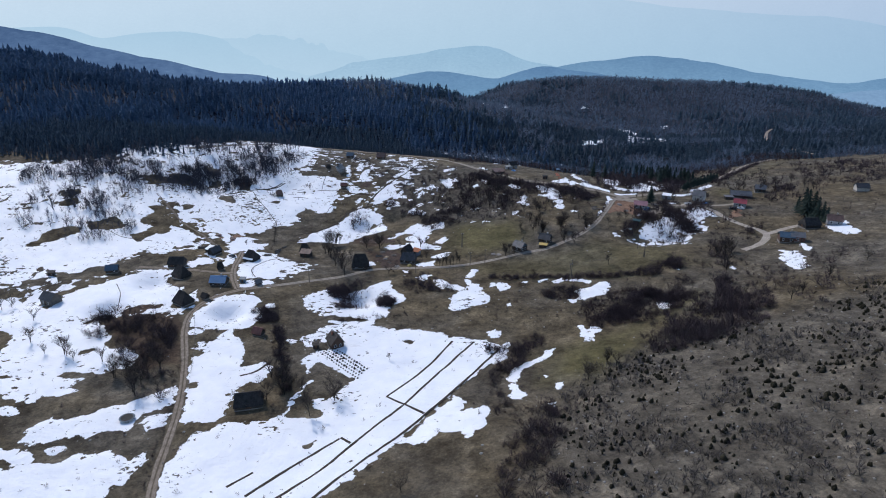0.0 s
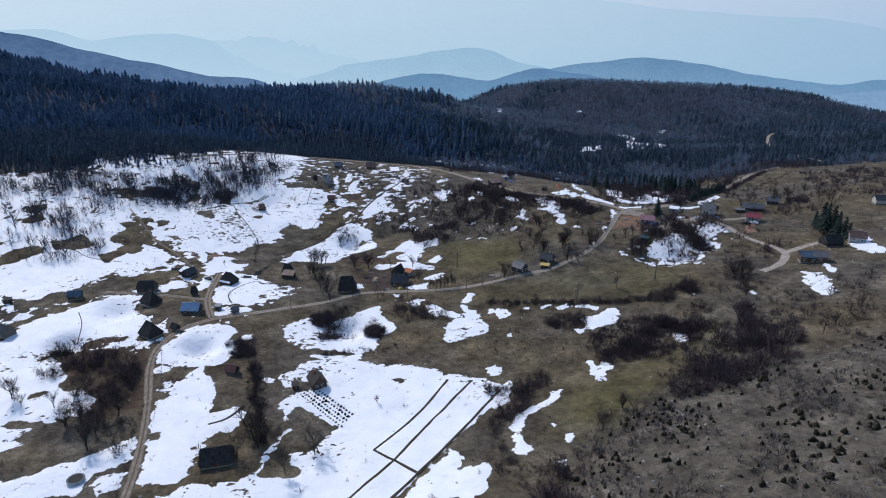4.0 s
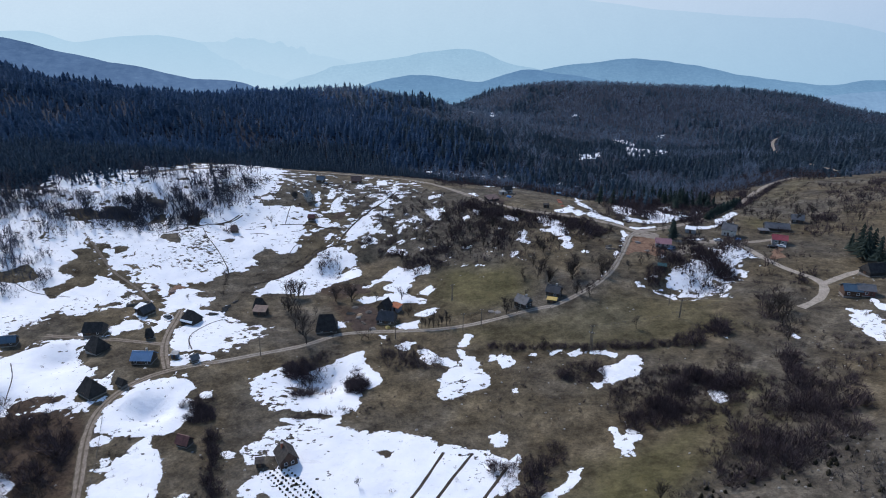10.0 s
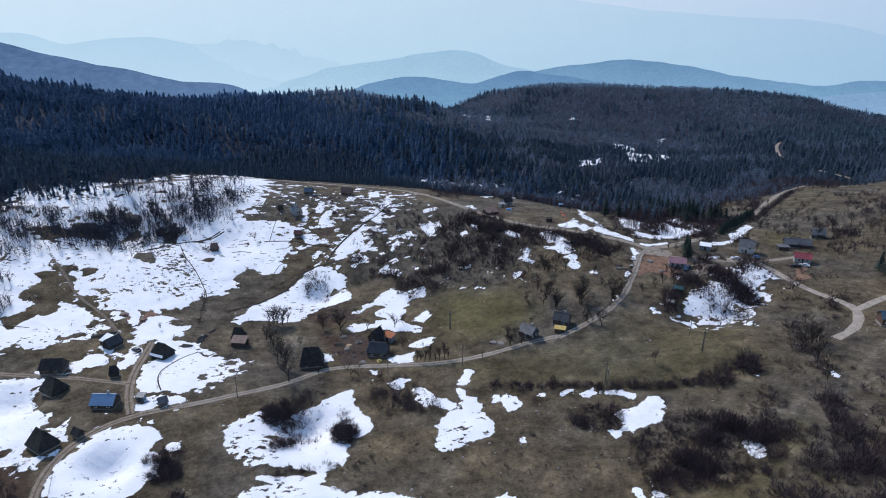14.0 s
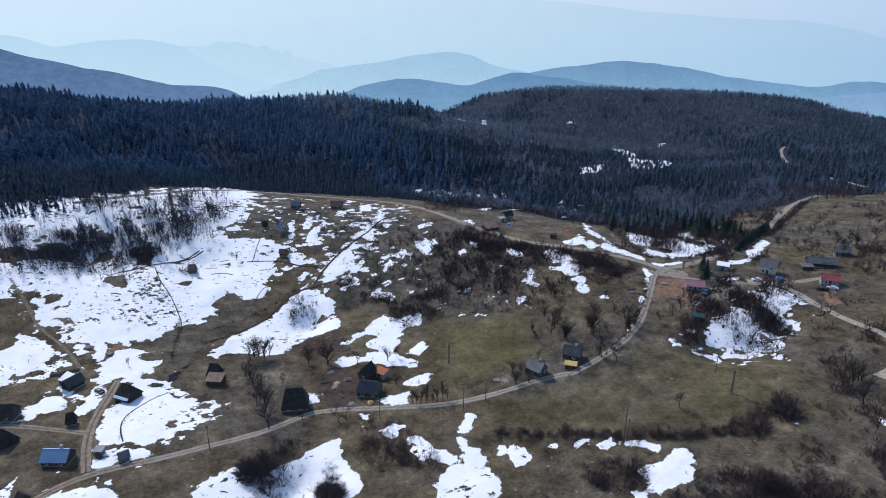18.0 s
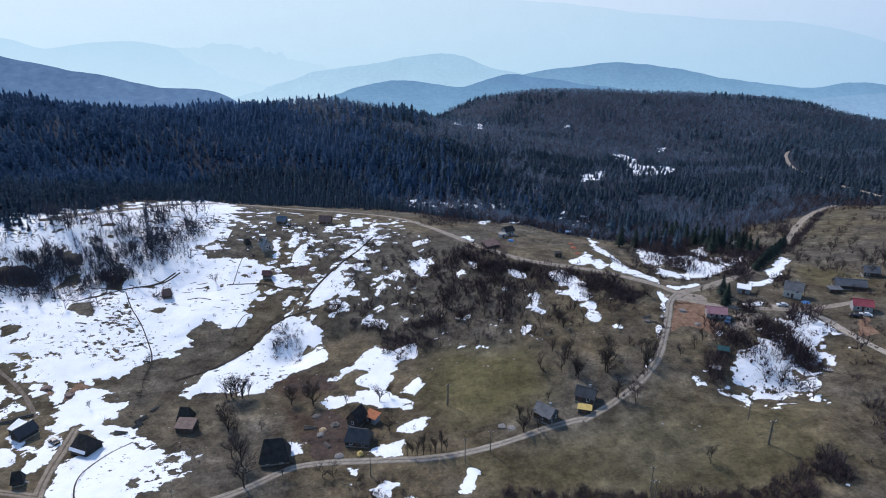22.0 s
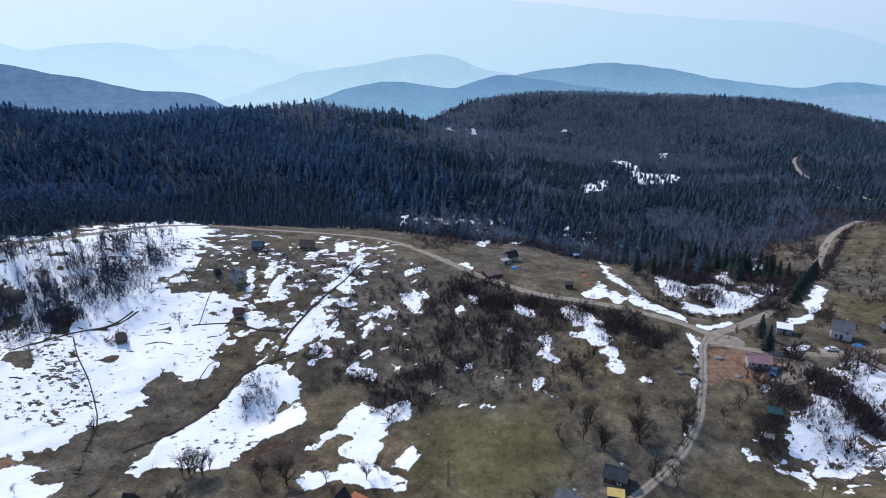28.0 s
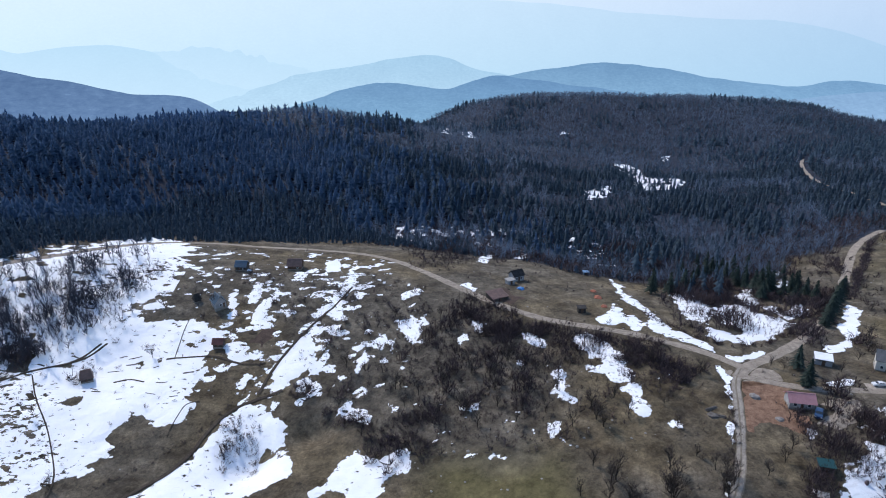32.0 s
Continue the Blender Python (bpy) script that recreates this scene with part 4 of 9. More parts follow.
snow_patch([(-61.5, 254.3), (-57.5, 258.5), (-51.5, 261.3), (-48.2, 255.7), (-44.7, 260.5), (-40.7, 264.9), (-34.7, 266.9), (-29, 272.3), (-23.9, 272.7), (-24.1, 268.2), (-23.7, 264.4), (-21.1, 259.3), (-17.9, 255.3), (-18.1, 251.7), (-21.4, 248.4), (-23.3, 248.2), (-22.8, 241.8), (-23.6, 235.7), (-28.7, 233.5), (-38, 235.7), (-50.4, 237.6), (-58.3, 243.8)], .5)
snow_patch([(-113.6, 314.6), (-114.8, 321.3), (-114.8, 329.8), (-108, 330.6), (-102.7, 328.5), (-106, 325.5), (-101.3, 322.5), (-95.9, 321.9), (-95.4, 315.9), (-98, 313.8), (-99.6, 309), (-103.8, 307.2), (-110.4, 309.2)], .5)
snow_patch([(-98.3, 282.2), (-99.4, 293.2), (-98.2, 297.7), (-95.1, 306.1), (-85.8, 303.1), (-82.4, 298.1), (-76.8, 298.1), (-72.3, 291.6), (-67.5, 291), (-67.8, 286.9), (-69.9, 279.4), (-75.4, 278.1), (-81, 271.8), (-87.8, 272.9), (-92.3, 271.9), (-96.7, 276.9)], .5)
snow_patch([(-128.6, 293.7), (-128.9, 297.9), (-124, 299), (-118.3, 298.5), (-114.6, 292.7), (-114.9, 287.1), (-119.6, 284.7), (-124.3, 286.5), (-127.4, 290)], .5)
snow_patch([(-88.1, 260.8), (-83.6, 262.7), (-78.7, 267.5), (-77.6, 266.5), (-80.8, 262.5), (-86.2, 259.5)], .5)
snow_patch([(-84.4, 268.2), (-80.8, 269.4), (-77.6, 267.5), (-79.2, 265.3), (-82.4, 264.8)], .5)
snow_patch([(-99.1, 243.2), (-98.4, 249.8), (-94.6, 253.5), (-88, 254.5), (-84.2, 251.7), (-86.6, 249.9), (-84.8, 247.4), (-85.9, 244.1), (-88.6, 240), (-93.6, 235.1), (-100.1, 233.1)], .5)
snow_patch([(-76.9, 246.2), (-72.3, 247), (-70.4, 243.6), (-73, 242.5)], .5)
snow_patch([(-135.3, 341.9), (-129, 344.4), (-125.4, 338), (-119.5, 332.6), (-116.4, 329.4), (-115.3, 322.7), (-116.6, 314), (-119.7, 317.1), (-120.7, 327), (-126.8, 333)], .5)
snow_patch([(-144.5, 301.8), (-148.5, 300.6), (-163, 325.2), (-158.9, 327.2), (-155.7, 330.7), (-152.1, 335.7), (-143.7, 331.2), (-133.8, 328.9), (-134, 322.2), (-136.8, 317.4), (-141.4, 310.7), (-141.4, 304.8)], .5)
snow_patch([(-124, 278.1), (-122.7, 280.9), (-118.1, 280), (-119.4, 276.3), (-119, 272), (-120.6, 272.9)], .5)
snow_patch([(-134.7, 282.8), (-129.5, 282.6), (-129.5, 278.7), (-132.2, 278.4)], .5)
snow_patch([(-117, 266.6), (-116.6, 268.9), (-115.1, 266.6), (-115, 263.8)], .5)
snow_patch([(11.2, 272.6), (13.9, 280.7), (16, 279), (14, 272.1)], .3)
snow_patch([(10.6, 269.1), (12, 268.8), (14.4, 263.3), (16.1, 263.1), (17.9, 257.7), (16.3, 258), (19.6, 252.1), (20.2, 246.4), (18.7, 244.2), (15.5, 243.8), (12.2, 241.4), (8.5, 239.9), (3.6, 239.1), (4.1, 252.4), (9.6, 258.6), (13.1, 256.2), (11.9, 262.4)], .3)
snow_patch([(22, 264.4), (23.5, 264), (23, 259.9), (21.9, 260)], .3)
snow_patch([(25.2, 263.5), (29.1, 263.2), (29.7, 257.4), (26.5, 255.1), (24.5, 258.4)], .3)
snow_patch([(36, 262.6), (38.7, 262.5), (37.9, 260.2), (36.1, 260.7)], .3)
snow_patch([(42.6, 262.9), (46.9, 262.4), (46.1, 259.3), (42.5, 259.5)], .3)
snow_patch([(47.9, 262), (48.9, 260.3), (53.2, 261.2), (53.3, 258.4), (49.8, 258.5), (47.8, 259.7)], .3)
snow_patch([(55.8, 260), (62.2, 259.7), (65.8, 256), (64.2, 253.6), (61.3, 256.7), (56.4, 258.2)], -.2)
snow_patch([(57.1, 247.9), (63.1, 250.5), (69.8, 254.8), (71.6, 253.9), (72.1, 248.9), (68.1, 242), (63.4, 241), (59.2, 239.2), (56.7, 240.7), (59, 243.9), (57.2, 246)], -.3)
snow_patch([(53.1, 240.4), (55.9, 240.2), (56.1, 238.6), (53.8, 237.4)], .3)
snow_patch([(27.9, 241), (29.6, 240.6), (29, 238.7), (27.9, 238.9)], .3)
snow_patch([(-12.3, 276.4), (-8.7, 279.8), (-5.6, 277.8), (-7.8, 273.5)], .35)
snow_patch([(-4.1, 271.3), (-1.9, 273.6), (2.4, 267.8), (1, 265.5), (5.2, 264.1), (9.2, 259.9), (7.7, 258.9), (2.3, 263.1), (0.2, 261.2), (-2.6, 265.1)], .35)
snow_patch([(-19.5, 286.4), (-15.8, 286), (-17.8, 280)], .35)
snow_patch([(-14.1, 293.5), (-10.8, 296), (-4.1, 297.2), (-4.1, 289.7), (-10.6, 290.2)], .35)
snow_patch([(-38.5, 299.7), (-34, 299.5), (-34.2, 295), (-36.5, 293.5)], .35)
snow_patch([(-32.6, 321.1), (-29.2, 322.9), (-20.1, 323), (-21.2, 325.7), (-12.9, 327), (-7.2, 321.2), (-1.8, 316.7), (-2.7, 313.6), (-12.5, 315.7), (-19.8, 320), (-28.5, 316.7)], .35)
snow_patch([(-5.8, 301.7), (-1.8, 307.1), (3, 306.2), (1.5, 301.7), (-1.8, 300.1)], .35)
snow_patch([(101, 309.9), (104.6, 316.1), (115.2, 324.2), (120.2, 329), (123.4, 325.8), (125.9, 323), (121.8, 318.3), (125.1, 315.6), (120.5, 307.5), (116.7, 304.7), (111.2, 306), (104, 307.3)], .5)
snow_patch([(133, 338.5), (145.5, 350.1), (148.1, 345.4), (150.8, 337.8), (148.6, 333.2), (140.6, 326.3), (131.2, 320.4), (131.1, 324.1), (128.7, 325), (130.3, 332.1)], .5)
snow_patch([(110.2, 304.3), (114.6, 303.6), (111.6, 299.7)], .5)
snow_patch([(120.8, 301), (123.5, 298.8), (120.2, 294.7)], .5)
snow_patch([(-163.5, 187.6), (-162.1, 194), (-165.3, 217.8), (-174.3, 221.6), (-188.3, 229.1), (-199.9, 246), (-186.6, 250.8), (-165.9, 239.1), (-167.1, 253.6), (-158.5, 260.9), (-150.3, 270), (-142.7, 279.4), (-133.4, 282.6), (-126.3, 278.1), (-131.5, 274.2), (-117.4, 255.9), (-113.7, 246.4), (-122.3, 244), (-135.5, 243.8), (-131.9, 231.7), (-143.4, 242.3), (-146.3, 241.3), (-142.9, 230.7), (-127.5, 215.7), (-126.6, 209.6), (-123.6, 207.7), (-120.5, 210.1), (-111.2, 203.2), (-111.5, 197.2), (-119.3, 191.1), (-130.8, 192.5), (-135.3, 188.6)], .5)
snow_patch([(-157, 186.6), (-137.7, 187.8), (-124, 187.2), (-125.3, 182.6), (-121.3, 180.3), (-126.7, 176.8), (-131.5, 177.4), (-130.7, 172.8), (-134.2, 172.8), (-152.4, 179.8)], .5)
snow_patch([(-124.7, 154), (-125.7, 160.3), (-121.8, 166.8), (-118.5, 164.8), (-105.4, 170.6), (-100.3, 175.1), (-96.3, 178.4), (-90.9, 183.4), (-87.4, 175.6), (-90.3, 172.7), (-94.5, 168.1), (-94.7, 161.1), (-100.8, 161.3), (-105.3, 158.4), (-112.4, 157.6), (-116.1, 155.5), (-119.9, 153.5)], .5)
snow_patch([(-94.4, 163.6), (-92.6, 167.7), (-86.4, 168.2), (-85.4, 163.6), (-89.4, 160.6)], .5)
snow_patch([(-127.7, 141), (-122.5, 142.4), (-114, 144.9), (-108.9, 145.7), (-106, 148.8), (-100.3, 148.7), (-97.2, 150.6), (-90.9, 147.5), (-90.6, 145.2), (-93.2, 144.1), (-86.5, 148.4), (-85.9, 150.8), (-84.7, 147.2), (-86.7, 137.2), (-90.2, 138.2), (-86.4, 126.3), (-117.3, 125.9)], .5)
snow_patch([(-132.4, 150.2), (-123.2, 150.9), (-119, 150.6), (-115.7, 147.1), (-117.4, 145.4), (-121.7, 147.4), (-130.3, 147.2)], .5)
snow_patch([(-114.8, 151.5), (-111.6, 152.1), (-110.4, 150.2), (-112.8, 149.6)], .5)
snow_patch([(-144.2, 170.3), (-135.8, 171.1), (-132.7, 167.5), (-135.3, 166.1), (-141.9, 166.8)], .5)
snow_patch([(-81.3, 163.8), (-83.1, 175.3), (-86.5, 186.7), (-92.4, 205), (-92.8, 214.7), (-87.9, 212.8), (-83.8, 223.4), (-73.8, 208.4), (-67.3, 180), (-68.7, 167.5), (-71.2, 164.6), (-76.2, 164.1)], .5)
snow_patch([(-211.8, 263.7), (-228.2, 288.8), (-223.6, 313), (-187.9, 316.2), (-149.5, 322.7), (-150.4, 310.2), (-160.7, 292.1), (-161.3, 279.2), (-174.4, 274.2), (-193.4, 279.7), (-192.4, 271.4), (-193.7, 262.9)], .5)
snow_patch([(22, 181.3), (23.4, 186.4), (27.1, 190.9), (34.1, 194.4), (37.2, 199.4), (39.9, 199.8), (38.2, 195.3), (32.6, 190.7), (27.6, 186.2), (25.5, 182.5), (24.6, 174.7), (26, 168.9), (24.7, 166.3), (22.5, 169.4)], .3)
snow_patch([(35.9, 175.2), (38.5, 175.7), (38.3, 171.9), (36.2, 170.9)], .3)
snow_patch([(51, 217), (54.9, 217.3), (54.8, 211.9), (57.1, 217.8), (59.2, 210.7), (54.9, 203.4), (51.9, 203), (51.1, 208.5)], .3)
snow_patch([(33.1, 161.6), (34.6, 161.6), (34, 158.6)], .3)
snow_patch([(33.4, 181.4), (35.1, 181.6), (34.3, 177.8)], .3)
snow_patch([(17.3, 217.5), (20.9, 220.9), (22.7, 214.4), (19.3, 212.4)], .3)
snow_patch([(-101, 226.2), (-102.6, 235.3), (-99.5, 242.2), (-91.6, 250.8), (-84.2, 253.8), (-78.8, 248.6), (-81, 243.1), (-75.9, 240.5), (-74.8, 233.2), (-78.2, 226.1), (-84.4, 222.9), (-93.7, 223.7)], .5)
snow_patch([(-50.4, 219.3), (-49.1, 225.8), (-37.6, 230.3), (-28.1, 230.8), (-28.8, 224.8), (-17.8, 222.1), (-8.6, 222.8), (0.6, 219.5), (-2.4, 214.2), (-17, 213.8), (-37, 212.2), (-46.3, 215)], .5)
snow_patch([(-99.9, 221.2), (-97.9, 223.1), (-94.7, 221.1), (-96.9, 218.2)], .5)

snow_scatter([(-212.9, 423.7), (-179.0, 438.4), (-146.6, 460.3), (-123.2, 510.2), (-106.4, 498.4), (-97.2, 442.0), (-111.4, 421.8), (-116.5, 401.0), (-119.6, 378.8), (-140.2, 368.5), (-178.0, 362.9)], .55)
snow_scatter([(-114.7, 481.7), (-67.1, 499.6), (0.3, 473.0), (5.5, 406.4), (-4.9, 391.9), (-26.2, 380.1), (-58.4, 383.9), (-75.2, 432.2), (-97.7, 434.6)], -.66)
snow_scatter([(-201.6, 263.6), (-186.7, 282.8), (-145.4, 315.4), (-111.5, 321.6), (-68.9, 293.3), (-79.4, 268.6), (-112.2, 233.5), (-168.0, 233.3)], -.3)
snow_scatter([(-33.1, 419.0), (43.0, 391.5), (52.7, 350.3), (35.7, 334.3), (-2.5, 367.2)], -1.1)
snow_scatter([(-18.8, 402.5), (38.0, 381.4), (45.8, 356.6), (31.3, 338.4), (2.7, 346.6), (-17.0, 366.9)], -1.0)
snow_scatter([(-182.2, 348.3), (-163.2, 361.0), (-143.1, 352.4), (-125.8, 327.8), (-145.2, 319.1), (-166.2, 321.0)], -.15)
snow_scatter([(-50.6, 387.7), (-41.8, 403.7), (-31.8, 419.9), (-21.5, 453.4), (-13.9, 444.3), (-21.6, 419.2), (-29.2, 395.8), (-31.2, 382.0), (-43.0, 379.6)], -.1)
snow_scatter([(-3.3, 579.8), (72.0, 587.3), (122.5, 568.1), (107.2, 498.8), (94.6, 526.5), (57.3, 542.2), (3.3, 541.7)], -.45)
snow_scatter([(92.4, 305.3), (114.5, 323.9), (136.9, 339.1), (153.2, 337.7), (117.3, 297.7), (99.0, 297.6)], -.35)
snow_scatter([(-311.2, 389.0), (-245.2, 392.7), (-195.2, 400.5), (-167.0, 331.5), (-202.1, 311.0), (-251.1, 302.2)], .5)


crumbs = snow_sheet("scattered_snow", CRUMBS, 0.1, 0.4, 0, 0, 0.07)
tagged(crumbs, "loose crumbs of snow left round the larger patches", "snow", kind="stuff")

ledge_rnd = random.Random(61)
for pts in FURROWS:
    if pts[0][1] > 340:
        # a stony ledge melts out only here and there
        for f in (0.1, 0.3, 0.5, 0.75, 0.95):
            mid = Vector(pts[0]).lerp(Vector(pts[-1]), f + ledge_rnd.uniform(-0.08, 0.08)) + Vector((0, ledge_rnd.uniform(-2.5, 2.5)))
            half = Vector((ledge_rnd.uniform(0.5, 2.6), ledge_rnd.uniform(-0.5, 0.5)))
            line = [tuple(mid - half), tuple(mid + Vector((0, ledge_rnd.uniform(-0.4, 0.4)))), tuple(mid + half)]
            ribbon(line, ledge_rnd.uniform(0.3, 0.75), VERGE, "short dark ledge melted out of the snow slope", 0.25, "field_strip")
        continue
    ribbon(pts, 0.95 if pts[0][1] < 225 else 0.4, VERGE, "thin dark strip of dead weeds between snowy plots", 0.27, "field_strip")
ribbon([(-139.8, 382.1), (-130.3, 388.0), (-118.0, 394.7), (-109.7, 399.5), (-105.0, 409.5)], 0.8, VERGE, "narrow trodden path across the snow slope", 0.27, "field_strip")
for pts, width in (
    ([(-82.7, 401.1), (-76.3, 402.3), (-66.7, 403.0), (-55.8, 396.8), (-47.6, 397.2)], 0.9),
    ([(-96.3, 389.6), (-92.2, 392.4), (-85.9, 389.4)], 0.8),
    ([(-80.0, 401.0), (-80.7, 414.1), (-80.7, 422.7)], 0.35),
    ([(-47.8, 382.0), (-44.7, 396.0), (-34.3, 416.0), (-24.9, 430.3), (-20.1, 443.5)], 1.1),
    ([(-121.6, 390.3), (-115.5, 379.2), (-107.4, 368.7), (-101.0, 357.6), (-96.0, 348.3), (-95.5, 336.7)], 0.45),
    ([(-133.9, 385.0), (-123.6, 392.2), (-111.9, 397.3), (-106.9, 408.6)], 0.8),
    ([(-71.7, 367.1), (-70.9, 373.0), (-70.0, 378.6), (-65.3, 379.9)], 0.4),
    ([(-84.3, 336.4), (-73.6, 343.9), (-63.8, 354.8), (-60.0, 368.1), (-54.5, 376.6), (-40.1, 383.0)], 1.3),
):
    ribbon(pts, width, VERGE, "dark trodden path and melted ledge across the terraces", 0.27, "field_strip")

# ---- distance: ridge beyond ridge ----
def ridge(name, y, crest, foot, low, high, rough, label, mottle=0.3):
    """A far range: crest points (x, z) at y, falling towards the viewer."""
    xs = np.linspace(crest[0][0], crest[-1][0], 260)
    zs = np.interp(xs, [c[0] for c in crest], [c[1] for c in crest])
    for _ in range(24):
        zs[1:-1] = (zs[:-2] + 2 * zs[1:-1] + zs[2:]) / 4
    zs = zs + fractal(xs, xs * 0 + y, 260, 7, 5) * rough
    rows, n = [], 9
    for k in range(n):
        f = k / (n - 1)
        wob = fractal(xs, xs * 0 + k * 90.0, 300, 17, 4) * 40 * f * (1 - f) * 4
        rows.append(np.stack([xs, y - (380 * f + wob) * (rough > 0), zs * (1 - f) + foot * f + wob * 0.12], 1))
    rows.insert(0, np.stack([xs, np.full(260, y + 40.0), zs - 60], 1))
    v = np.concatenate(rows)
    j, i = np.meshgrid(np.arange(len(rows) - 1), np.arange(259), indexing="ij")
    a = (j * 260 + i).ravel()
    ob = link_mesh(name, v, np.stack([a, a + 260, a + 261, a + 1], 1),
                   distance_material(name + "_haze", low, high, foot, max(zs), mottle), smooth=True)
    return tagged(ob, label, "mountain", kind="structure")


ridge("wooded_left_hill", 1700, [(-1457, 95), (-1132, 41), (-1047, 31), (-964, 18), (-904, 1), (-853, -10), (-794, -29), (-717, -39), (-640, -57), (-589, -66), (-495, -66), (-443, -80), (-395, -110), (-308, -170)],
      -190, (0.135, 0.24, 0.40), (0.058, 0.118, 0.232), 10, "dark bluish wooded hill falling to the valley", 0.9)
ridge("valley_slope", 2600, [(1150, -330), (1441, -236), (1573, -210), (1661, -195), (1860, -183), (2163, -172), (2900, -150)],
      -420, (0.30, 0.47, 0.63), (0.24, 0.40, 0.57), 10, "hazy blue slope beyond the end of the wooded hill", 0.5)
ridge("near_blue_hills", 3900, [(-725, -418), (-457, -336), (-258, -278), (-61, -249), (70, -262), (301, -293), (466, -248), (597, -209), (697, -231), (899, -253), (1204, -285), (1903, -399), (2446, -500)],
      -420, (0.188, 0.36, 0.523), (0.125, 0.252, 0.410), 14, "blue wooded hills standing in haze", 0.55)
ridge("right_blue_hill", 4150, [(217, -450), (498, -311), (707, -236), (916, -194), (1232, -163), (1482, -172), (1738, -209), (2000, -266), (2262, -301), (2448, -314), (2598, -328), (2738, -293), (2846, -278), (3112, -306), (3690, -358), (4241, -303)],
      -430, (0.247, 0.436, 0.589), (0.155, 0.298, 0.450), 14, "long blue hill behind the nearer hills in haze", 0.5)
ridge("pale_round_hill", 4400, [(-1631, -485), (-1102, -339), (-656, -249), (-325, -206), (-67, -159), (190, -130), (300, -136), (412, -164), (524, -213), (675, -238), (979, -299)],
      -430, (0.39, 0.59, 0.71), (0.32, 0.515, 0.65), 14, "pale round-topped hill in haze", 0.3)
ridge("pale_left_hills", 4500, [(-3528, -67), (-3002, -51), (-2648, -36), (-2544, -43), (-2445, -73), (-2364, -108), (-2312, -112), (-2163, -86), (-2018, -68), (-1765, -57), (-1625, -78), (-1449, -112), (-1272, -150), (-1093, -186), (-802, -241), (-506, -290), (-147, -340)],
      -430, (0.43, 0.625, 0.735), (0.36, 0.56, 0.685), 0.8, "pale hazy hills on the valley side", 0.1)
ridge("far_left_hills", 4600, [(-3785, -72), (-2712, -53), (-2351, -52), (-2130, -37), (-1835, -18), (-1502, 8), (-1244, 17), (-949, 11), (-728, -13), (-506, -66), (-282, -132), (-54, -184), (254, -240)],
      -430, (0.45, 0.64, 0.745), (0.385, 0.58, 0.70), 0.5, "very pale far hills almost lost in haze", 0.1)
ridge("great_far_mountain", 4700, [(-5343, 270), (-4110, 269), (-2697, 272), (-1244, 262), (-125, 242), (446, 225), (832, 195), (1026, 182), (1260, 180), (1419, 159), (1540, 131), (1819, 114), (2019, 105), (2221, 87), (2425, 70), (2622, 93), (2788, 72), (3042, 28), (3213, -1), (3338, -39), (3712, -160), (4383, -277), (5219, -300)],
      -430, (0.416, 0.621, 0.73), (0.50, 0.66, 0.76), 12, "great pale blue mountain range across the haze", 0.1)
# glowing sheet added behind the ridges in place of a hazy low sky
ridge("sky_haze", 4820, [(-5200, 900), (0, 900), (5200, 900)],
      -430, (0.46, 0.65, 0.76), (0.70, 0.76, 0.83), 0, "pale blue glowing sheet standing in for haze at the skyline", 0.1)

# ---- woods ----
rng = np.random.default_rng(7)


def stamp(name, shapes, places, material, label, category, kind="stuff", smooth=False):
    """Many small plants joined in one mesh. shapes: a list of (verts, tris); places: x, y, z, turn, width, height, shape."""
    V, F, base = [], [], 0
    for s, (v, f) in enumerate(shapes):
        p = places[places[:, 6] == s]
        if not len(p):
            continue
        c, sn = np.cos(p[:, 3])[:, None], np.sin(p[:, 3])[:, None]
        w, h = p[:, 4][:, None], p[:, 5][:, None]
        x = (v[None, :, 0] * c - v[None, :, 1] * sn) * w + p[:, 0][:, None]
        y = (v[None, :, 0] * sn + v[None, :, 1] * c) * w + p[:, 1][:, None]
        z = v[None, :, 2] * h + p[:, 2][:, None]
        V.append(np.stack([x, y, z], -1).reshape(-1, 3))
        F.append((f[None] + (np.arange(len(p)) * len(v))[:, None, None] + base).reshape(-1, 3))
        base += len(p) * len(v)
    ob = link_mesh(name, np.concatenate(V), np.concatenate(F), material, smooth=smooth)
    return tagged(ob, label, category, kind=kind)


def conifer_shape(tiers, points, seed, slim=0.21):
    """A spruce of unit height: ragged skirts of boughs, each hanging over the next, on a thin stem."""
    r = random.Random(seed)
    v, f = [], []
    for k in range(tiers):
        top = 1.0 - 0.86 * (k / tiers) ** 0.92
        low = 1.0 - 0.86 * ((k + 1.25) / tiers) ** 0.92
        low = max(low, 0.05)
        rad = slim * (0.10 + 0.90 * ((k + 1) / tiers) ** 1.05)
        a = len(v)
        v.append((r.uniform(-0.01, 0.01), r.uniform(-0.01, 0.01), top))
        turn = r.uniform(0, 6.3)
        for i in range(points):
            t = turn + 6.2832 * i / points + r.uniform(-0.15, 0.15)
            q = rad * (r.uniform(0.8, 1.25) if i % 2 else r.uniform(0.42, 0.62))
            z = low + (r.uniform(-0.03, 0.01) if i % 2 else r.uniform(0.02, 0.05))
            v.append((q * math.cos(t), q * math.sin(t), z))
        for i in range(points):
            f.append((a, a + 1 + i, a + 1 + (i + 1) % points))
    a = len(v)
    v += [(0.012, 0, 0.2), (-0.006, 0.011, 0.2), (-0.006, -0.011, 0.2), (0.018, 0, -0.03), (-0.01, 0.016, -0.03), (-0.01, -0.016, -0.03)]
    for i in range(3):
        j = (i + 1) % 3
        f += [(a + i, a + 3 + i, a + 3 + j), (a + i, a + 3 + j, a + j)]
    return np.array(v), np.array(f)


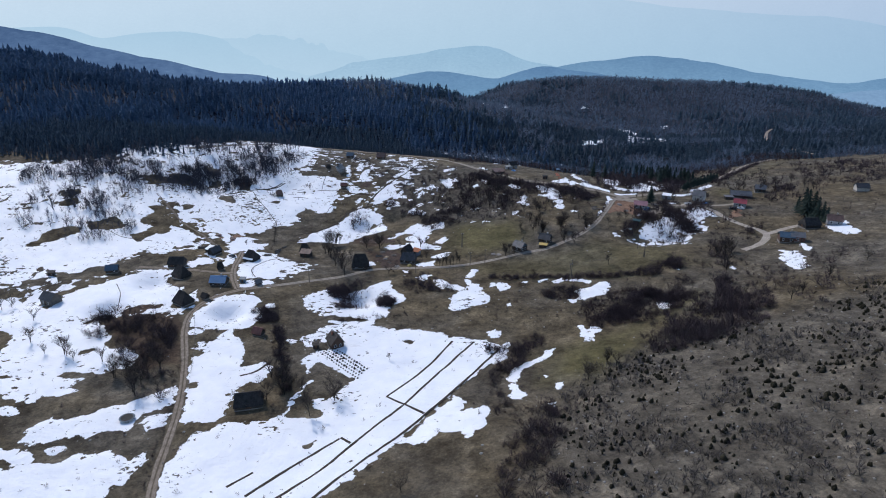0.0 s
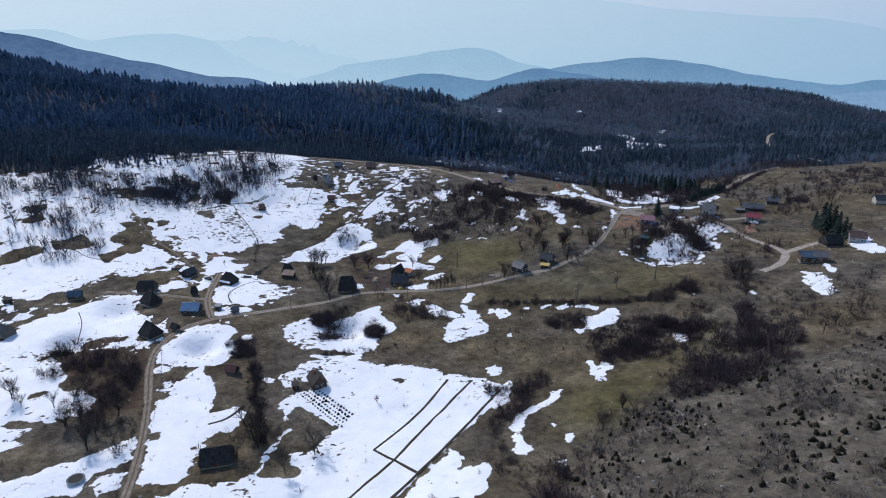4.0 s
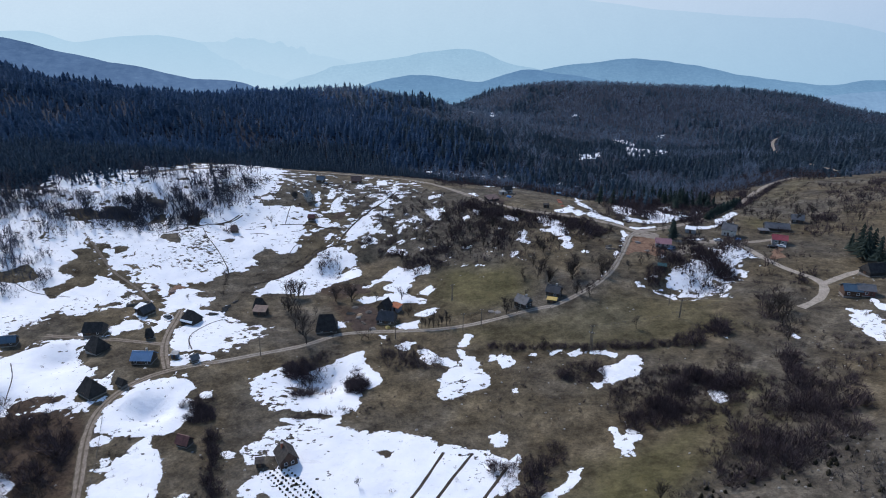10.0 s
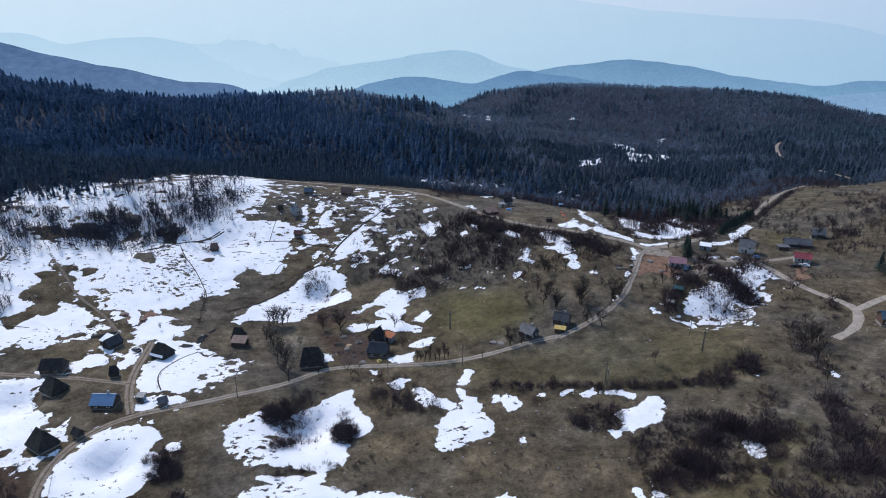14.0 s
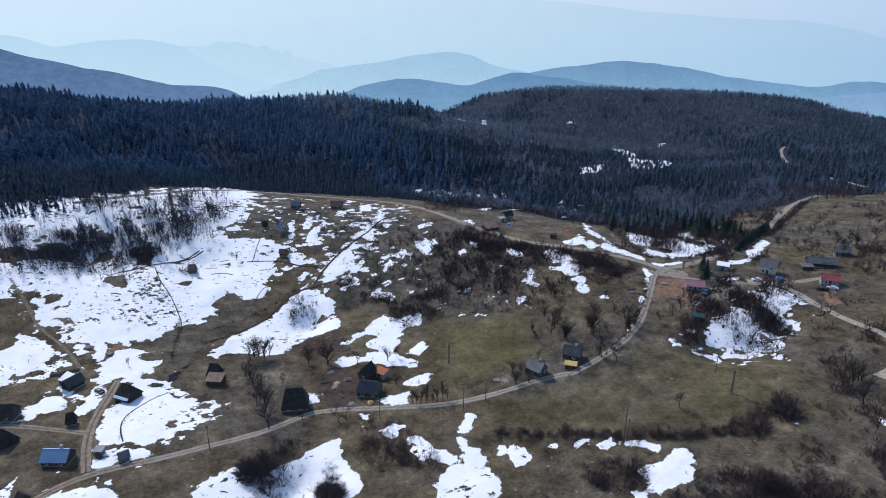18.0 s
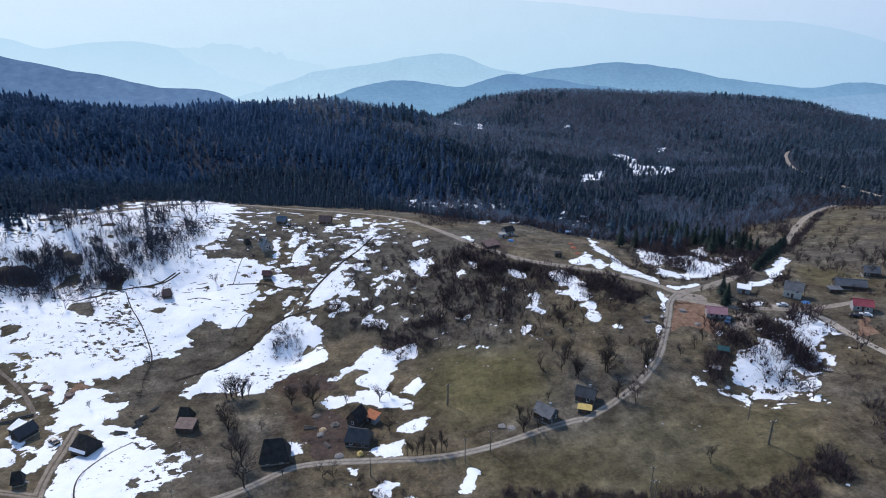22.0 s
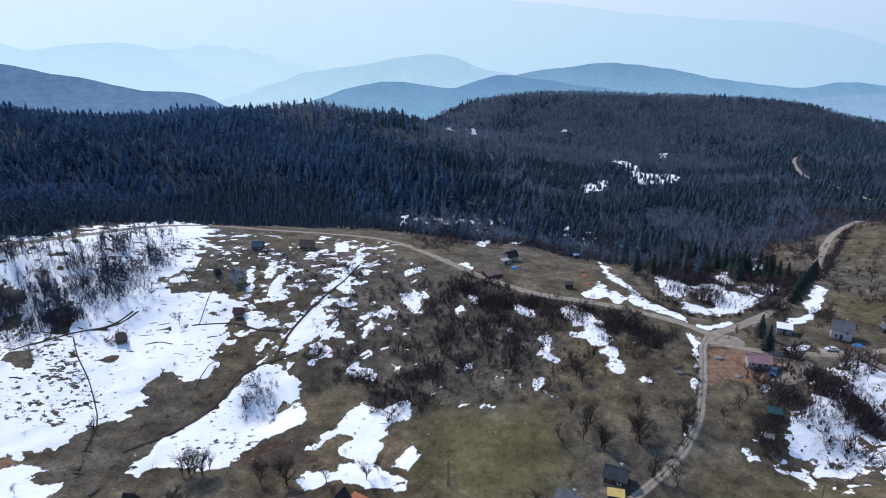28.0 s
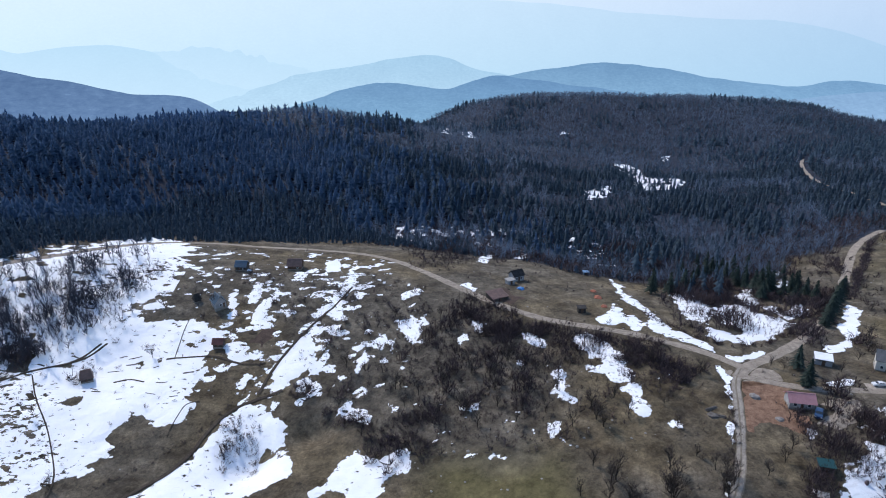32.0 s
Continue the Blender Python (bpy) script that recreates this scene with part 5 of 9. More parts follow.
def sliver(v, f, p, q, w):
    """A thin twig from p to q."""
    a = len(v)
    d = (q - p).normalized()
    s = d.orthogonal().normalized() * w
    s.rotate(Matrix.Rotation(random.uniform(0, 6.28), 3, d))
    v += [p + s, p - s, q]
    f.append((a, a + 1, a + 2))


def tuft_shape(n, seed, spread=0.5, base=0.12, width=0.012, start=0.0, stem=0.022):
    """A bare crown of unit height seen from afar: a stem and a spray of twigs."""
    random.seed(seed)
    v, f = [], []
    sliver(v, f, Vector((0, 0, -0.05)), Vector((random.uniform(-.05, .05), random.uniform(-.05, .05), 0.85)), stem)
    sliver(v, f, Vector((0, 0, -0.05)), Vector((random.uniform(-.08, .08), random.uniform(-.08, .08), 0.8)), stem)
    for _ in range(n):
        t = random.uniform(0, 6.2832)
        z0 = random.uniform(start, 0.6)
        r = spread * random.uniform(0.25, 1.0) * (1.0 if z0 < 0.45 else 0.7)
        z1 = z0 + random.uniform(base, 0.42)
        p = Vector((0.12 * r * math.cos(t), 0.12 * r * math.sin(t), z0))
        q = Vector((r * math.cos(t), r * math.sin(t), min(z1, 1.0)))
        sliver(v, f, p, q, width)
        m = p.lerp(q, 0.5)
        e = q + Vector((random.uniform(-.15, .15), random.uniform(-.15, .15), random.uniform(-.02, .16)))
        sliver(v, f, m, e, width * 0.7)
    return np.array([tuple(p) for p in v]), np.array(f)


def bush_shape(n, seed, width=0.02, flat=0.62):
    """A leafless bush of unit height: forked twigs that end all over a ragged dome."""
    random.seed(seed)
    v, f = [], []
    lop = random.uniform(0, 6.2832)
    for _ in range(n):
        t, e = random.uniform(0, 6.2832), math.asin(random.uniform(0.06, 1.0))
        r = random.uniform(0.55, 1.0) * (1 + 0.22 * math.cos(t - lop))
        q = Vector((flat * r * math.cos(e) * math.cos(t), flat * r * math.cos(e) * math.sin(t), 0.08 + 0.92 * r * math.sin(e)))
        p = Vector((q.x * 0.25, q.y * 0.25, q.z * random.uniform(-0.1, 0.35)))
        sliver(v, f, p, q, width * 1.3)
        for _ in range(2):
            m = p.lerp(q, random.uniform(0.4, 0.75))
            d = Vector((random.uniform(-.3, .3), random.uniform(-.3, .3), random.uniform(-.06, .22)))
            sliver(v, f, m, m + (q - m) * 0.8 + d * 0.8, width)
    return np.array([tuple(p) for p in v]), np.array(f)


def scatter(x0, x1, y0, y1, step, jitter=0.45):
    x, y = np.meshgrid(np.arange(x0, x1, step), np.arange(y0, y1, step))
    x, y = x.ravel(), y.ravel()
    return x + rng.uniform(-jitter, jitter, len(x)) * step, y + rng.uniform(-jitter, jitter, len(x)) * step


def plants(x, y, wlo, whi, hlo, hhi, kinds, sink=0.15):
    n = len(x)
    h = rng.uniform(hlo, hhi, n) * (0.8 + 0.4 * rng.random(n))
    w = h * rng.uniform(wlo, whi, n)
    return np.stack([x, y, land(x, y) - sink, rng.uniform(0, 6.28, n), w, h, rng.integers(0, kinds, n).astype(float)], 1)


def seen_side(x, y):
    """Inside the fan of land that can be looked over."""
    return np.abs(x - 0.02 * y) < 60 + 0.76 * np.maximum(y, 150)


NEAR_SPRUCE = [conifer_shape(5, 9, s, 0.21) for s in range(5)]
FAR_SPRUCE = [conifer_shape(4, 7, 20 + s, 0.22) for s in range(5)]
BARE_TUFT = [tuft_shape(15, 50 + s) for s in range(6)]
FAR_TUFT = [tuft_shape(8, 70 + s, 0.5, 0.15, 0.035) for s in range(5)]
LOW_BUSH = [bush_shape(12, 170 + s, 0.026, 0.8) for s in range(6)]
BUSH = [bush_shape(27, 90 + s, 0.0115) for s in range(7)]
FAR_BUSH = [bush_shape(13, 140 + s, 0.02) for s in range(7)]
YOUNG = [tuft_shape(15, 110 + s, 0.40, 0.18, 0.0135, 0.08, 0.02) for s in range(6)]


def clear_of_roads(x, y, gap=0.6):
    i, j = np.clip(np.searchsorted(GX, x), 0, nx - 1), np.clip(np.searchsorted(GY, y), 0, ny - 1)
    return near_track[j, i] > gap


def on_snow(x, y):
    i, j = np.clip(np.searchsorted(GX, x), 0, nx - 1), np.clip(np.searchsorted(GY, y), 0, ny - 1)
    return SNOW_FIELD[j, i] > 0


def spruce_share(x, y):
    """How much of the wood is spruce: dense on the western hill and low on the eastern one, bare on its brow."""
    west = np.clip((40 - x + (y - 560) * 0.05) / 110, 0, 1) * np.clip((FOREST_EDGE(x, y) + np.clip(-x - 60, 0, 60)) / 60, 0.2, 1)
    low = np.clip((930 - y) / 120, 0, 1) * np.clip((y - forest_line(x) - 12 - 40 * np.clip(1 - np.abs(x - 30) / 90, 0, 1)) / 30, 0, 1)
    east = np.clip((x - 0.52 * (y - 100)) / 60, 0, 1)
    clump = fractal(x, y, 48, 80, 4)
    base = np.maximum(np.maximum(west * 0.97, low * 0.9), np.maximum(east * 0.9, 0.30))
    # the knoll is half bare trees
    knoll = np.exp(-(((x + 60) / 150) ** 2 + ((y - 900) / 130) ** 2))
    base = base * (1 - knoll) + 0.52 * knoll
    return np.clip(base + clump * (1.5 - 1.3 * west + 0.9 * knoll), 0.03, 0.98)


def wood_open(x, y):
    """False on the forest road and on snow lying in the wood, and just in front of them."""
    return (along(FOREST_ROAD[:4], x, y + 4) > 4.2) & (along(FOREST_ROAD, x, y + 1) > 2.4) & (~on_snow(x, y + 3) | (rng.random(np.shape(x)) < 0.3))


def fill_forest():
    x, y = scatter(-560, 560, 420, 790, 4.3)
    k = (FOREST_EDGE(x, y) > 0) & seen_side(x, y) & wood_open(x, y) & clear_of_roads(x, y, 3)
    x, y = x[k], y[k]
    belt = (78 + fractal(x, y, 60, 88, 2) * 30) * np.clip((10 - x) / 70, 0, 1)
    planted = FOREST_EDGE(x, y) < belt
    share = (rng.random(len(x)) < spruce_share(x, y)) & ~planted
    s = share
    grown = np.clip(0.78 + fractal(x, y, 38, 86, 3) * 0.9, 0.42, 1.25) * np.where(x > 40, 0.72, 1.0)
    edge = np.clip(FOREST_EDGE(x, y) / 40, 0.5, 1) * grown
    p = plants(x[s], y[s], 1.45, 2.1, 6.5, 13.5, 5)
    p[:, 4:6] *= edge[s][:, None]
    # east of this line the same trees take a weaker haze tint
    east = p[:, 0] + rng.normal(0, 45, len(p)) > 30 - (p[:, 1] - 600) * 0.25
    near = p[:, 1] < 640
    stamp("spruce_forest", FAR_SPRUCE, p[~east & ~near], HAZY_SPRUCE, "dense spruce forest high on the western hill, tinted haze blue", "forest", smooth=True)
    stamp("spruce_forest", NEAR_SPRUCE, p[~east & near], HAZY_SPRUCE, "dense spruce forest on the western hill, tinted haze blue", "forest", smooth=True)
    stamp("pine_forest", NEAR_SPRUCE, p[east], HAZY_EAST_NEEDLES, "conifers filling the valley behind the village, tinted with less haze blue", "forest", smooth=True)
    # the near belt gets its own darker tone, with less haze blue
    x2, y2 = scatter(-330, 60, 420, 640, 3.7)
    belt = (84 + fractal(x2, y2, 60, 88, 2) * 30) * np.clip((10 - x2) / 70, 0, 1)
    k = (FOREST_EDGE(x2, y2) > 4) & (FOREST_EDGE(x2, y2) < belt) & clear_of_roads(x2, y2, 3.5)
    p = plants(x2[k], y2[k], 1.0, 1.4, 6.5, 9.5, 5)
    p[:, 4:6] *= np.clip(FOREST_EDGE(p[:, 0], p[:, 1]) / 24, 0.6, 1)[:, None]
    stamp("pine_plantation", FAR_SPRUCE, p, HAZY_PLANTED, "dense even belt of planted conifers behind the crest, tinted with less haze blue", "forest", smooth=True)
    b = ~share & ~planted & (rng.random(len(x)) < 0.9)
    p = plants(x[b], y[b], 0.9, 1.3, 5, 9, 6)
    stamp("bare_woodland", BARE_TUFT, p, HAZY_TWIG, "leafless woodland among the spruces, tinted haze blue", "woodland")
    # young growth along the edge of the wood
    x, y = scatter(-300, 40, 400, 580, 2.8)
    d = FOREST_EDGE(x, y)
    k = (d > -7) & (d < 26) & wood_open(x, y) & clear_of_roads(x, y, 2.5) & (rng.random(len(x)) < 0.85)
    stamp("young_spruces", FAR_SPRUCE, plants(x[k], y[k], 1.1, 1.6, 2.5, 5.5, 5), HAZY_PLANTED, "low dense young spruces at the forest edge", "forest", smooth=True)
    x, y = scatter(20, 300, 430, 580, 3.0)
    d = FOREST_EDGE(x, y)
    k = (d > -6) & (d < 46) & wood_open(x, y) & clear_of_roads(x, y, 2) & (rng.random(len(x)) < 0.75)
    stamp("bare_woodland", BARE_TUFT, plants(x[k], y[k], 0.9, 1.4, 3, 6.5, 6), SHRUB, "leafless purple-grey brush at the foot of the forest", "woodland")
    x, y = scatter(-900, 1150, 790, 1420, 6.6)
    # trees stop where the hill's far side is out of the camera's sight
    brow = np.interp(x, [-800, -500, -350, -200, -50, 40, 100, 400, 1000], [850, 915, 960, 1020, 1080, 1200, 1385, 1390, 1420])
    k = seen_side(x, y) & wood_open(x, y) & (y < brow)
    x, y = x[k], y[k]
    share = rng.random(len(x)) < spruce_share(x, y)
    grown = np.clip(0.8 + fractal(x, y, 60, 87, 3) * 0.9, 0.45, 1.3) * np.where(x > 60, 0.75, 1.0)
    p = plants(x[share], y[share], 1.4, 2.0, 6, 13, 5)
    p[:, 4:6] *= grown[share][:, None]
    east = p[:, 0] + rng.normal(0, 70, len(p)) > -60
    stamp("far_spruce_forest", FAR_SPRUCE, p[~east], HAZY_SPRUCE, "spruces covering the far hillside, tinted haze blue", "forest", smooth=True)
    stamp("far_pine_forest", FAR_SPRUCE, p[east], HAZY_EAST_NEEDLES, "conifers on the far eastern slope, tinted with less haze blue", "forest", smooth=True)
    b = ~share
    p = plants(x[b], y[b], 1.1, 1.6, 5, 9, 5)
    stamp("far_bare_woodland", FAR_TUFT, p, HAZY_TWIG, "leafless woodland on the far hill, tinted haze blue", "woodland")


fill_forest()


def thicket(name, pts, step, hlo, hhi, label, density=1.0, shapes=None, material=None, category="shrubs"):
    """Bare bushes crowded in an outline of the plan."""
    q = np.array(pts)
    x, y = scatter(q[:, 0].min(), q[:, 0].max(), q[:, 1].min(), q[:, 1].max(), step)
    k = (inside(pts, x, y) + fractal(x, y, 12, 33, 3) * 8 > 0) & (rng.random(len(x)) < density)
    if k.sum() < 2:
        return
    shapes = shapes or (BUSH if q[:, 1].mean() < 300 else FAR_BUSH)
    p = plants(x[k], y[k], 0.75, 1.25, hlo, hhi, len(shapes))
    p[:, 4:6] *= np.clip(0.85 + fractal(p[:, 0], p[:, 1], 7, 34, 2) * 1.7, 0.4, 1.35)[:, None]
    p = p[rng.random(len(p)) < np.clip(1.1 + fractal(p[:, 0], p[:, 1], 5, 35, 2) * 1.7, 0.35, 1)]
    stamp(name, shapes, p, material or SHRUB, label, category)


def hedge(name, pts, width, step, hlo, hhi, label):
    """Bare bushes along a line."""
    line = rounded(pts)
    xs, ys = [], []
    for (ax, ay), (bx, by) in zip(line[:-1], line[1:]):
        n = max(1, int(math.hypot(bx - ax, by - ay) * width / step ** 2 + rng.random()))
        t = rng.random(n)
        xs.append(ax + (bx - ax) * t + rng.normal(0, width / 3, n))
        ys.append(ay + (by - ay) * t + rng.normal(0, width / 3, n))
    xs, ys = np.concatenate(xs), np.concatenate(ys)
    shapes = BUSH if ys.mean() < 300 else FAR_BUSH
    stamp(name, shapes, plants(xs, ys, 0.7, 1.2, hlo, hhi, len(shapes)), SHRUB, label, "hedge")



def crop_rows(ends, step, label):
    """Dark stalks left standing in rows on the snow."""
    xs, ys = [], []
    for (ax, ay), (bx, by) in ends:
        t = np.arange(0, 1, step / math.hypot(bx - ax, by - ay))
        xs.append(ax + (bx - ax) * t)
        ys.append(ay + (by - ay) * t)
    p = plants(np.concatenate(xs), np.concatenate(ys), 0.9, 1.2, 0.7, 1.0, len(JUNIPER_SHAPE), 0.05)
    stamp("crop_rows", JUNIPER_SHAPE, p, JUNIPER, label, "crops")


def dome_shape(seed):
    """A ragged evergreen bush of unit height: two or three pointed heads on a lumpy skirt."""
    r = random.Random(seed)
    v, f = [], []
    for k in range(r.choice((2, 3, 3))):
        cx, cy, top = r.uniform(-.26, .26) * (k > 0), r.uniform(-.26, .26) * (k > 0), 1.0 if k == 0 else r.uniform(0.5, 0.85)
        a = len(v)
        v.append((cx + r.uniform(-.08, .08), cy + r.uniform(-.08, .08), top))
        for rad, z in ((0.17, 0.74), (0.33, 0.36), (0.27, -0.05)):
            for i in range(6):
                t, q = i * 1.0472 + r.uniform(-.3, .3), rad * r.uniform(0.55, 1.4)
                v.append((cx + q * math.cos(t), cy + q * math.sin(t), (z + r.uniform(-.12, .12)) * top))
        f += [(a, a + 1 + i, a + 1 + (i + 1) % 6) for i in range(6)]
        for ring in (a + 1, a + 7):
            for i in range(6):
                j = (i + 1) % 6
                f += [(ring + i, ring + 6 + i, ring + 6 + j), (ring + i, ring + 6 + j, ring + j)]
    return np.array(v), np.array(f)


TUSSOCK = [tuft_shape(4, 130 + s, 0.9, 0.35, 0.07, -0.05) for s in range(6)]
JUNIPER_SHAPE = [dome_shape(150 + s) for s in range(8)]


def stone_shape(seed):
    r = random.Random(seed)
    ring = [(math.cos(t * 1.2566) * r.uniform(.7, 1.1), math.sin(t * 1.2566) * r.uniform(.7, 1.1), r.uniform(0.1, .3)) for t in range(5)]
    low = [(x * 1.1, y * 1.1, -0.4) for x, y, z in ring]
    v = [(r.uniform(-.2, .2), r.uniform(-.2, .2), r.uniform(.6, .8))] + ring + low
    f = [(0, 1 + i, 1 + (i + 1) % 5) for i in range(5)]
    for i in range(5):
        j = (i + 1) % 5
        f += [(1 + i, 6 + i, 6 + j), (1 + i, 6 + j, 1 + j)]
    return np.array(v), np.array(f)


STONE_SHAPE = [stone_shape(s) for s in range(5)]


def strew():
    """Low growth and stones over the whole slope."""
    x, y = scatter(-220, 300, 100, 525, 2.9)
    clump = fractal(x, y, 22, 91, 4)
    k = (rng.random(len(x)) < np.clip(0.42 + clump * 1.6, 0.05, 1)) & clear_of_roads(x, y) & ~on_snow(x, y)
    for pts in MEADOWS:
        k &= (inside(pts, x, y) < 0) | (rng.random(len(x)) < 0.12)
    x, y = x[k], y[k]
    stamp("dead_grass", TUSSOCK, plants(x, y, 0.9, 1.5, 0.25, 0.6, 6, 0.05), STRAW, "tufts of dead yellow-brown grass", "grass")
    x, y = scatter(-220, 300, 100, 530, 5.5)
    k = (rng.random(len(x)) < np.clip(0.35 + fractal(x, y, 30, 93, 3) * 1.8, 0.04, 1)) & clear_of_roads(x, y, 1.5)
    for pts in MEADOWS:
        k &= inside(pts, x, y) < 1
    x, y = x[k], y[k]
    stamp("low_scrub", LOW_BUSH, plants(x, y, 0.7, 1.1, 0.6, 1.8, 6), SHRUB, "low leafless scrub dotting the slope", "scrub")
    pts = SCRUB_SLOPES[0]
    x, y = scatter(15, 270, 70, 240, 1.5)
    d = inside(pts, x, y) + fractal(x, y, 20, 94, 3) * 14
    clump = fractal(x, y, 9, 95, 3)
    u = rng.random(len(x))
    k = (d > 0) & (u < np.clip(0.13 + clump * 0.8, 0.02, 0.5))
    stamp("juniper_scrub", JUNIPER_SHAPE, plants(x[k], y[k], 0.7, 1.3, 0.5, 1.7, 8), JUNIPER, "dark low juniper bushes on the stony slope", "juniper")
    b = (d > -6) & (u > 1 - np.clip(0.36 + fractal(x, y, 11, 96, 3) * 1.7, 0.06, 0.9))
    stamp("slope_scrub", LOW_BUSH, plants(x[b], y[b], 0.8, 1.3, 0.7, 2.6, 6), GREY_SCRUB, "grey leafless scrub on the stony slope", "scrub")
    x, y = scatter(15, 270, 70, 240, 1.3)
    k = (inside(pts, x, y) + fractal(x, y, 20, 94, 3) * 14 > -4) & (rng.random(len(x)) < np.clip(0.45 + fractal(x, y, 8, 99, 3) * 1.5, 0.05, 1))
    stamp("dead_grass", TUSSOCK, plants(x[k], y[k], 0.9, 1.5, 0.25, 0.6, 6, 0.05), STRAW, "pale dead grass among the juniper bushes", "grass")
    x, y = scatter(-200, 270, 90, 500, 4.2)
    k = rng.random(len(x)) < np.where(inside(pts, x, y) > 0, 0.75, np.clip(fractal(x, y, 26, 97, 3) * 1.2, 0, 0.5))
    k &= clear_of_roads(x, y, 0.4)
    x, y = x[k], y[k]
    stamp("field_stones", STONE_SHAPE, plants(x, y, 0.8, 1.2, 0.15, 0.5, 5, 0.05), STONES, "grey stones scattered over the slope", "stones")


strew()

# ---- hedges and thickets ----
hedge("hedge", [(21.8, 269.6), (32.4, 266.6), (44.8, 264.8), (58.5, 262.3), (70.2, 259.9), (83.3, 257.7), (96.2, 263.1), (107.6, 269.7)], 3.4, 1.1, 1.8, 3.3, "dark leafless hedge along the meadow edge")
thicket("thicket", [(55.2, 233.9), (62.9, 238.4), (74.4, 239.6), (90.9, 241.1), (105.1, 252.9), (101.4, 238.4), (81.6, 219.1), (62.7, 217.4), (53.9, 224.9)], 1.3, 2.6, 4.4, "dense dark leafless thicket on the slope")
thicket("thicket", [(43.4, 250.3), (52.4, 252.6), (58.0, 248.7), (53.3, 238.0), (43.0, 241.3)], 1.3, 2, 3.6, "round dark leafless thicket")
thicket("thicket", [(71.4, 196.9), (85.4, 215.5), (115.3, 232.4), (126.7, 222.1), (110.1, 195.9), (90.0, 181.5), (72.8, 183.7)], 1.6, 2.6, 5.2, "tall purple-brown leafless thicket", density=0.8)
thicket("thicket", [(19.9, 204.5), (35.2, 211.7), (39.7, 206.4), (29.6, 198.6), (24.2, 189.4), (20.7, 180.0), (20.6, 166.9), (31.2, 154.8), (16.8, 158.4), (16.5, 186.5)], 1.4, 2, 4, "leafless thicket along the gully")
thicket("thicket", [(14.6, 133.6), (19.7, 156.0), (37.6, 164.6), (48.0, 152.6), (30.5, 133.8), (23.0, 112.6), (11.9, 115.8)], 1.6, 2, 4, "leafless thicket along the gully", density=0.8)
thicket("thicket", [(-49.7, 260.3), (-43.4, 273.2), (-29.1, 277.9), (-31.5, 255.5), (-33.7, 242.4), (-43.9, 249.0)], 2.4, 2.4, 4.4, "leafless trees and bushes round the snowy hollow", density=0.8, shapes=YOUNG)
thicket("thicket", [(-27.9, 254.0), (-23.4, 264.0), (-19.6, 246.8), (-26.6, 246.7)], 1.6, 2, 4, "dark bushes on the edge of the hollow")
thicket("thicket", [(-79.3, 232.1), (-71.5, 239.3), (-64.9, 231.5), (-73.0, 227.5)], 1.4, 1.8, 3.2, "low dark bush beside the snowy hollow")
thicket("thicket", [(-21.4, 277.2), (-2.3, 273.8), (2.3, 263.6), (-9.0, 252.6), (-16.3, 258.9)], 1.8, 2, 4.2, "bare bushes below the road", density=0.8)
thicket("thicket", [(25.4, 430.3), (42.5, 409.6), (63.2, 395.8), (79.1, 387.4), (96.0, 368.1), (84.6, 360.1), (59.6, 380.9), (39.1, 387.8), (23.5, 410.5)], 1.5, 2, 4.2, "dark leafless bushes under the crest road")
thicket("thicket", [(128.8, 526.1), (172.3, 467.3), (189.7, 441.9), (154.4, 397.4), (148.8, 413.8), (113.1, 433.6)], 1.9, 2.5, 5, "leafless wood filling the gully by the junction", density=0.75)
thicket("thicket", [(-57.6, 369.4), (-50.0, 372.0), (-42.0, 353.1), (-52.2, 352.6)], 1.6, 2, 3.6, "bare bushes on the snow bank")
thicket("thicket", [(-17.0, 366.9), (3.1, 361.7), (11.1, 347.1), (-2.9, 339.6), (-14.2, 349.6)], 1.9, 2, 4, "dark leafless bushes round the snow patch", density=0.8)
thicket("thicket", [(97.3, 321.1), (122.9, 338.0), (146.0, 349.7), (126.5, 326.1), (108.9, 314.6), (93.0, 306.4)], 1.9, 1.8, 3.6, "leafless scrub on the snowy bank", density=0.7)
thicket("thicket", [(-121.6, 207.0), (-125.0, 235.9), (-111.4, 238.4), (-89.4, 182.5), (-99.0, 177.5), (-107.9, 180.5)], 3, 2.4, 5, "leafless thicket beside the road", density=0.5)
thicket("thicket", [(-143.7, 233.5), (-136.5, 235.5), (-126.6, 214.3), (-136.4, 217.2)], 1.7, 2, 3.4, "bare bushes in the snow")
thicket("thicket", [(-143.4, 241.7), (-138.0, 251.9), (-114.7, 244.2), (-99.6, 210.1), (-98.0, 192.1), (-112.7, 192.3)], 3.2, 2.6, 5.5, "leafless wood on the lower slope", density=0.5)
thicket("thicket", [(-268.6, 391.6), (-246.0, 400.1), (-212.7, 400.7), (-197.8, 404.8), (-174.2, 410.8), (-149.6, 416.3), (-119.6, 437.5), (-106.0, 465.0), (-100.1, 442.1), (-112.8, 417.6), (-124.8, 400.3), (-122.4, 388.3), (-141.3, 389.3), (-165.1, 385.7), (-182.1, 379.9), (-202.3, 378.0), (-223.8, 375.5), (-249.0, 359.5)], 1.6, 2.6, 5, "young leafless wood on the snowy slope", density=0.9, shapes=YOUNG, material=YOUNG_WOOD)
thicket("thicket", [(-207.8, 343.9), (-195.0, 351.2), (-176.2, 345.6), (-168.7, 324.9), (-171.1, 310.2), (-179.1, 305.5), (-189.5, 309.9)], 1.6, 2.6, 5, "young leafless wood on the snowy slope", density=0.85, shapes=YOUNG, material=YOUNG_WOOD)
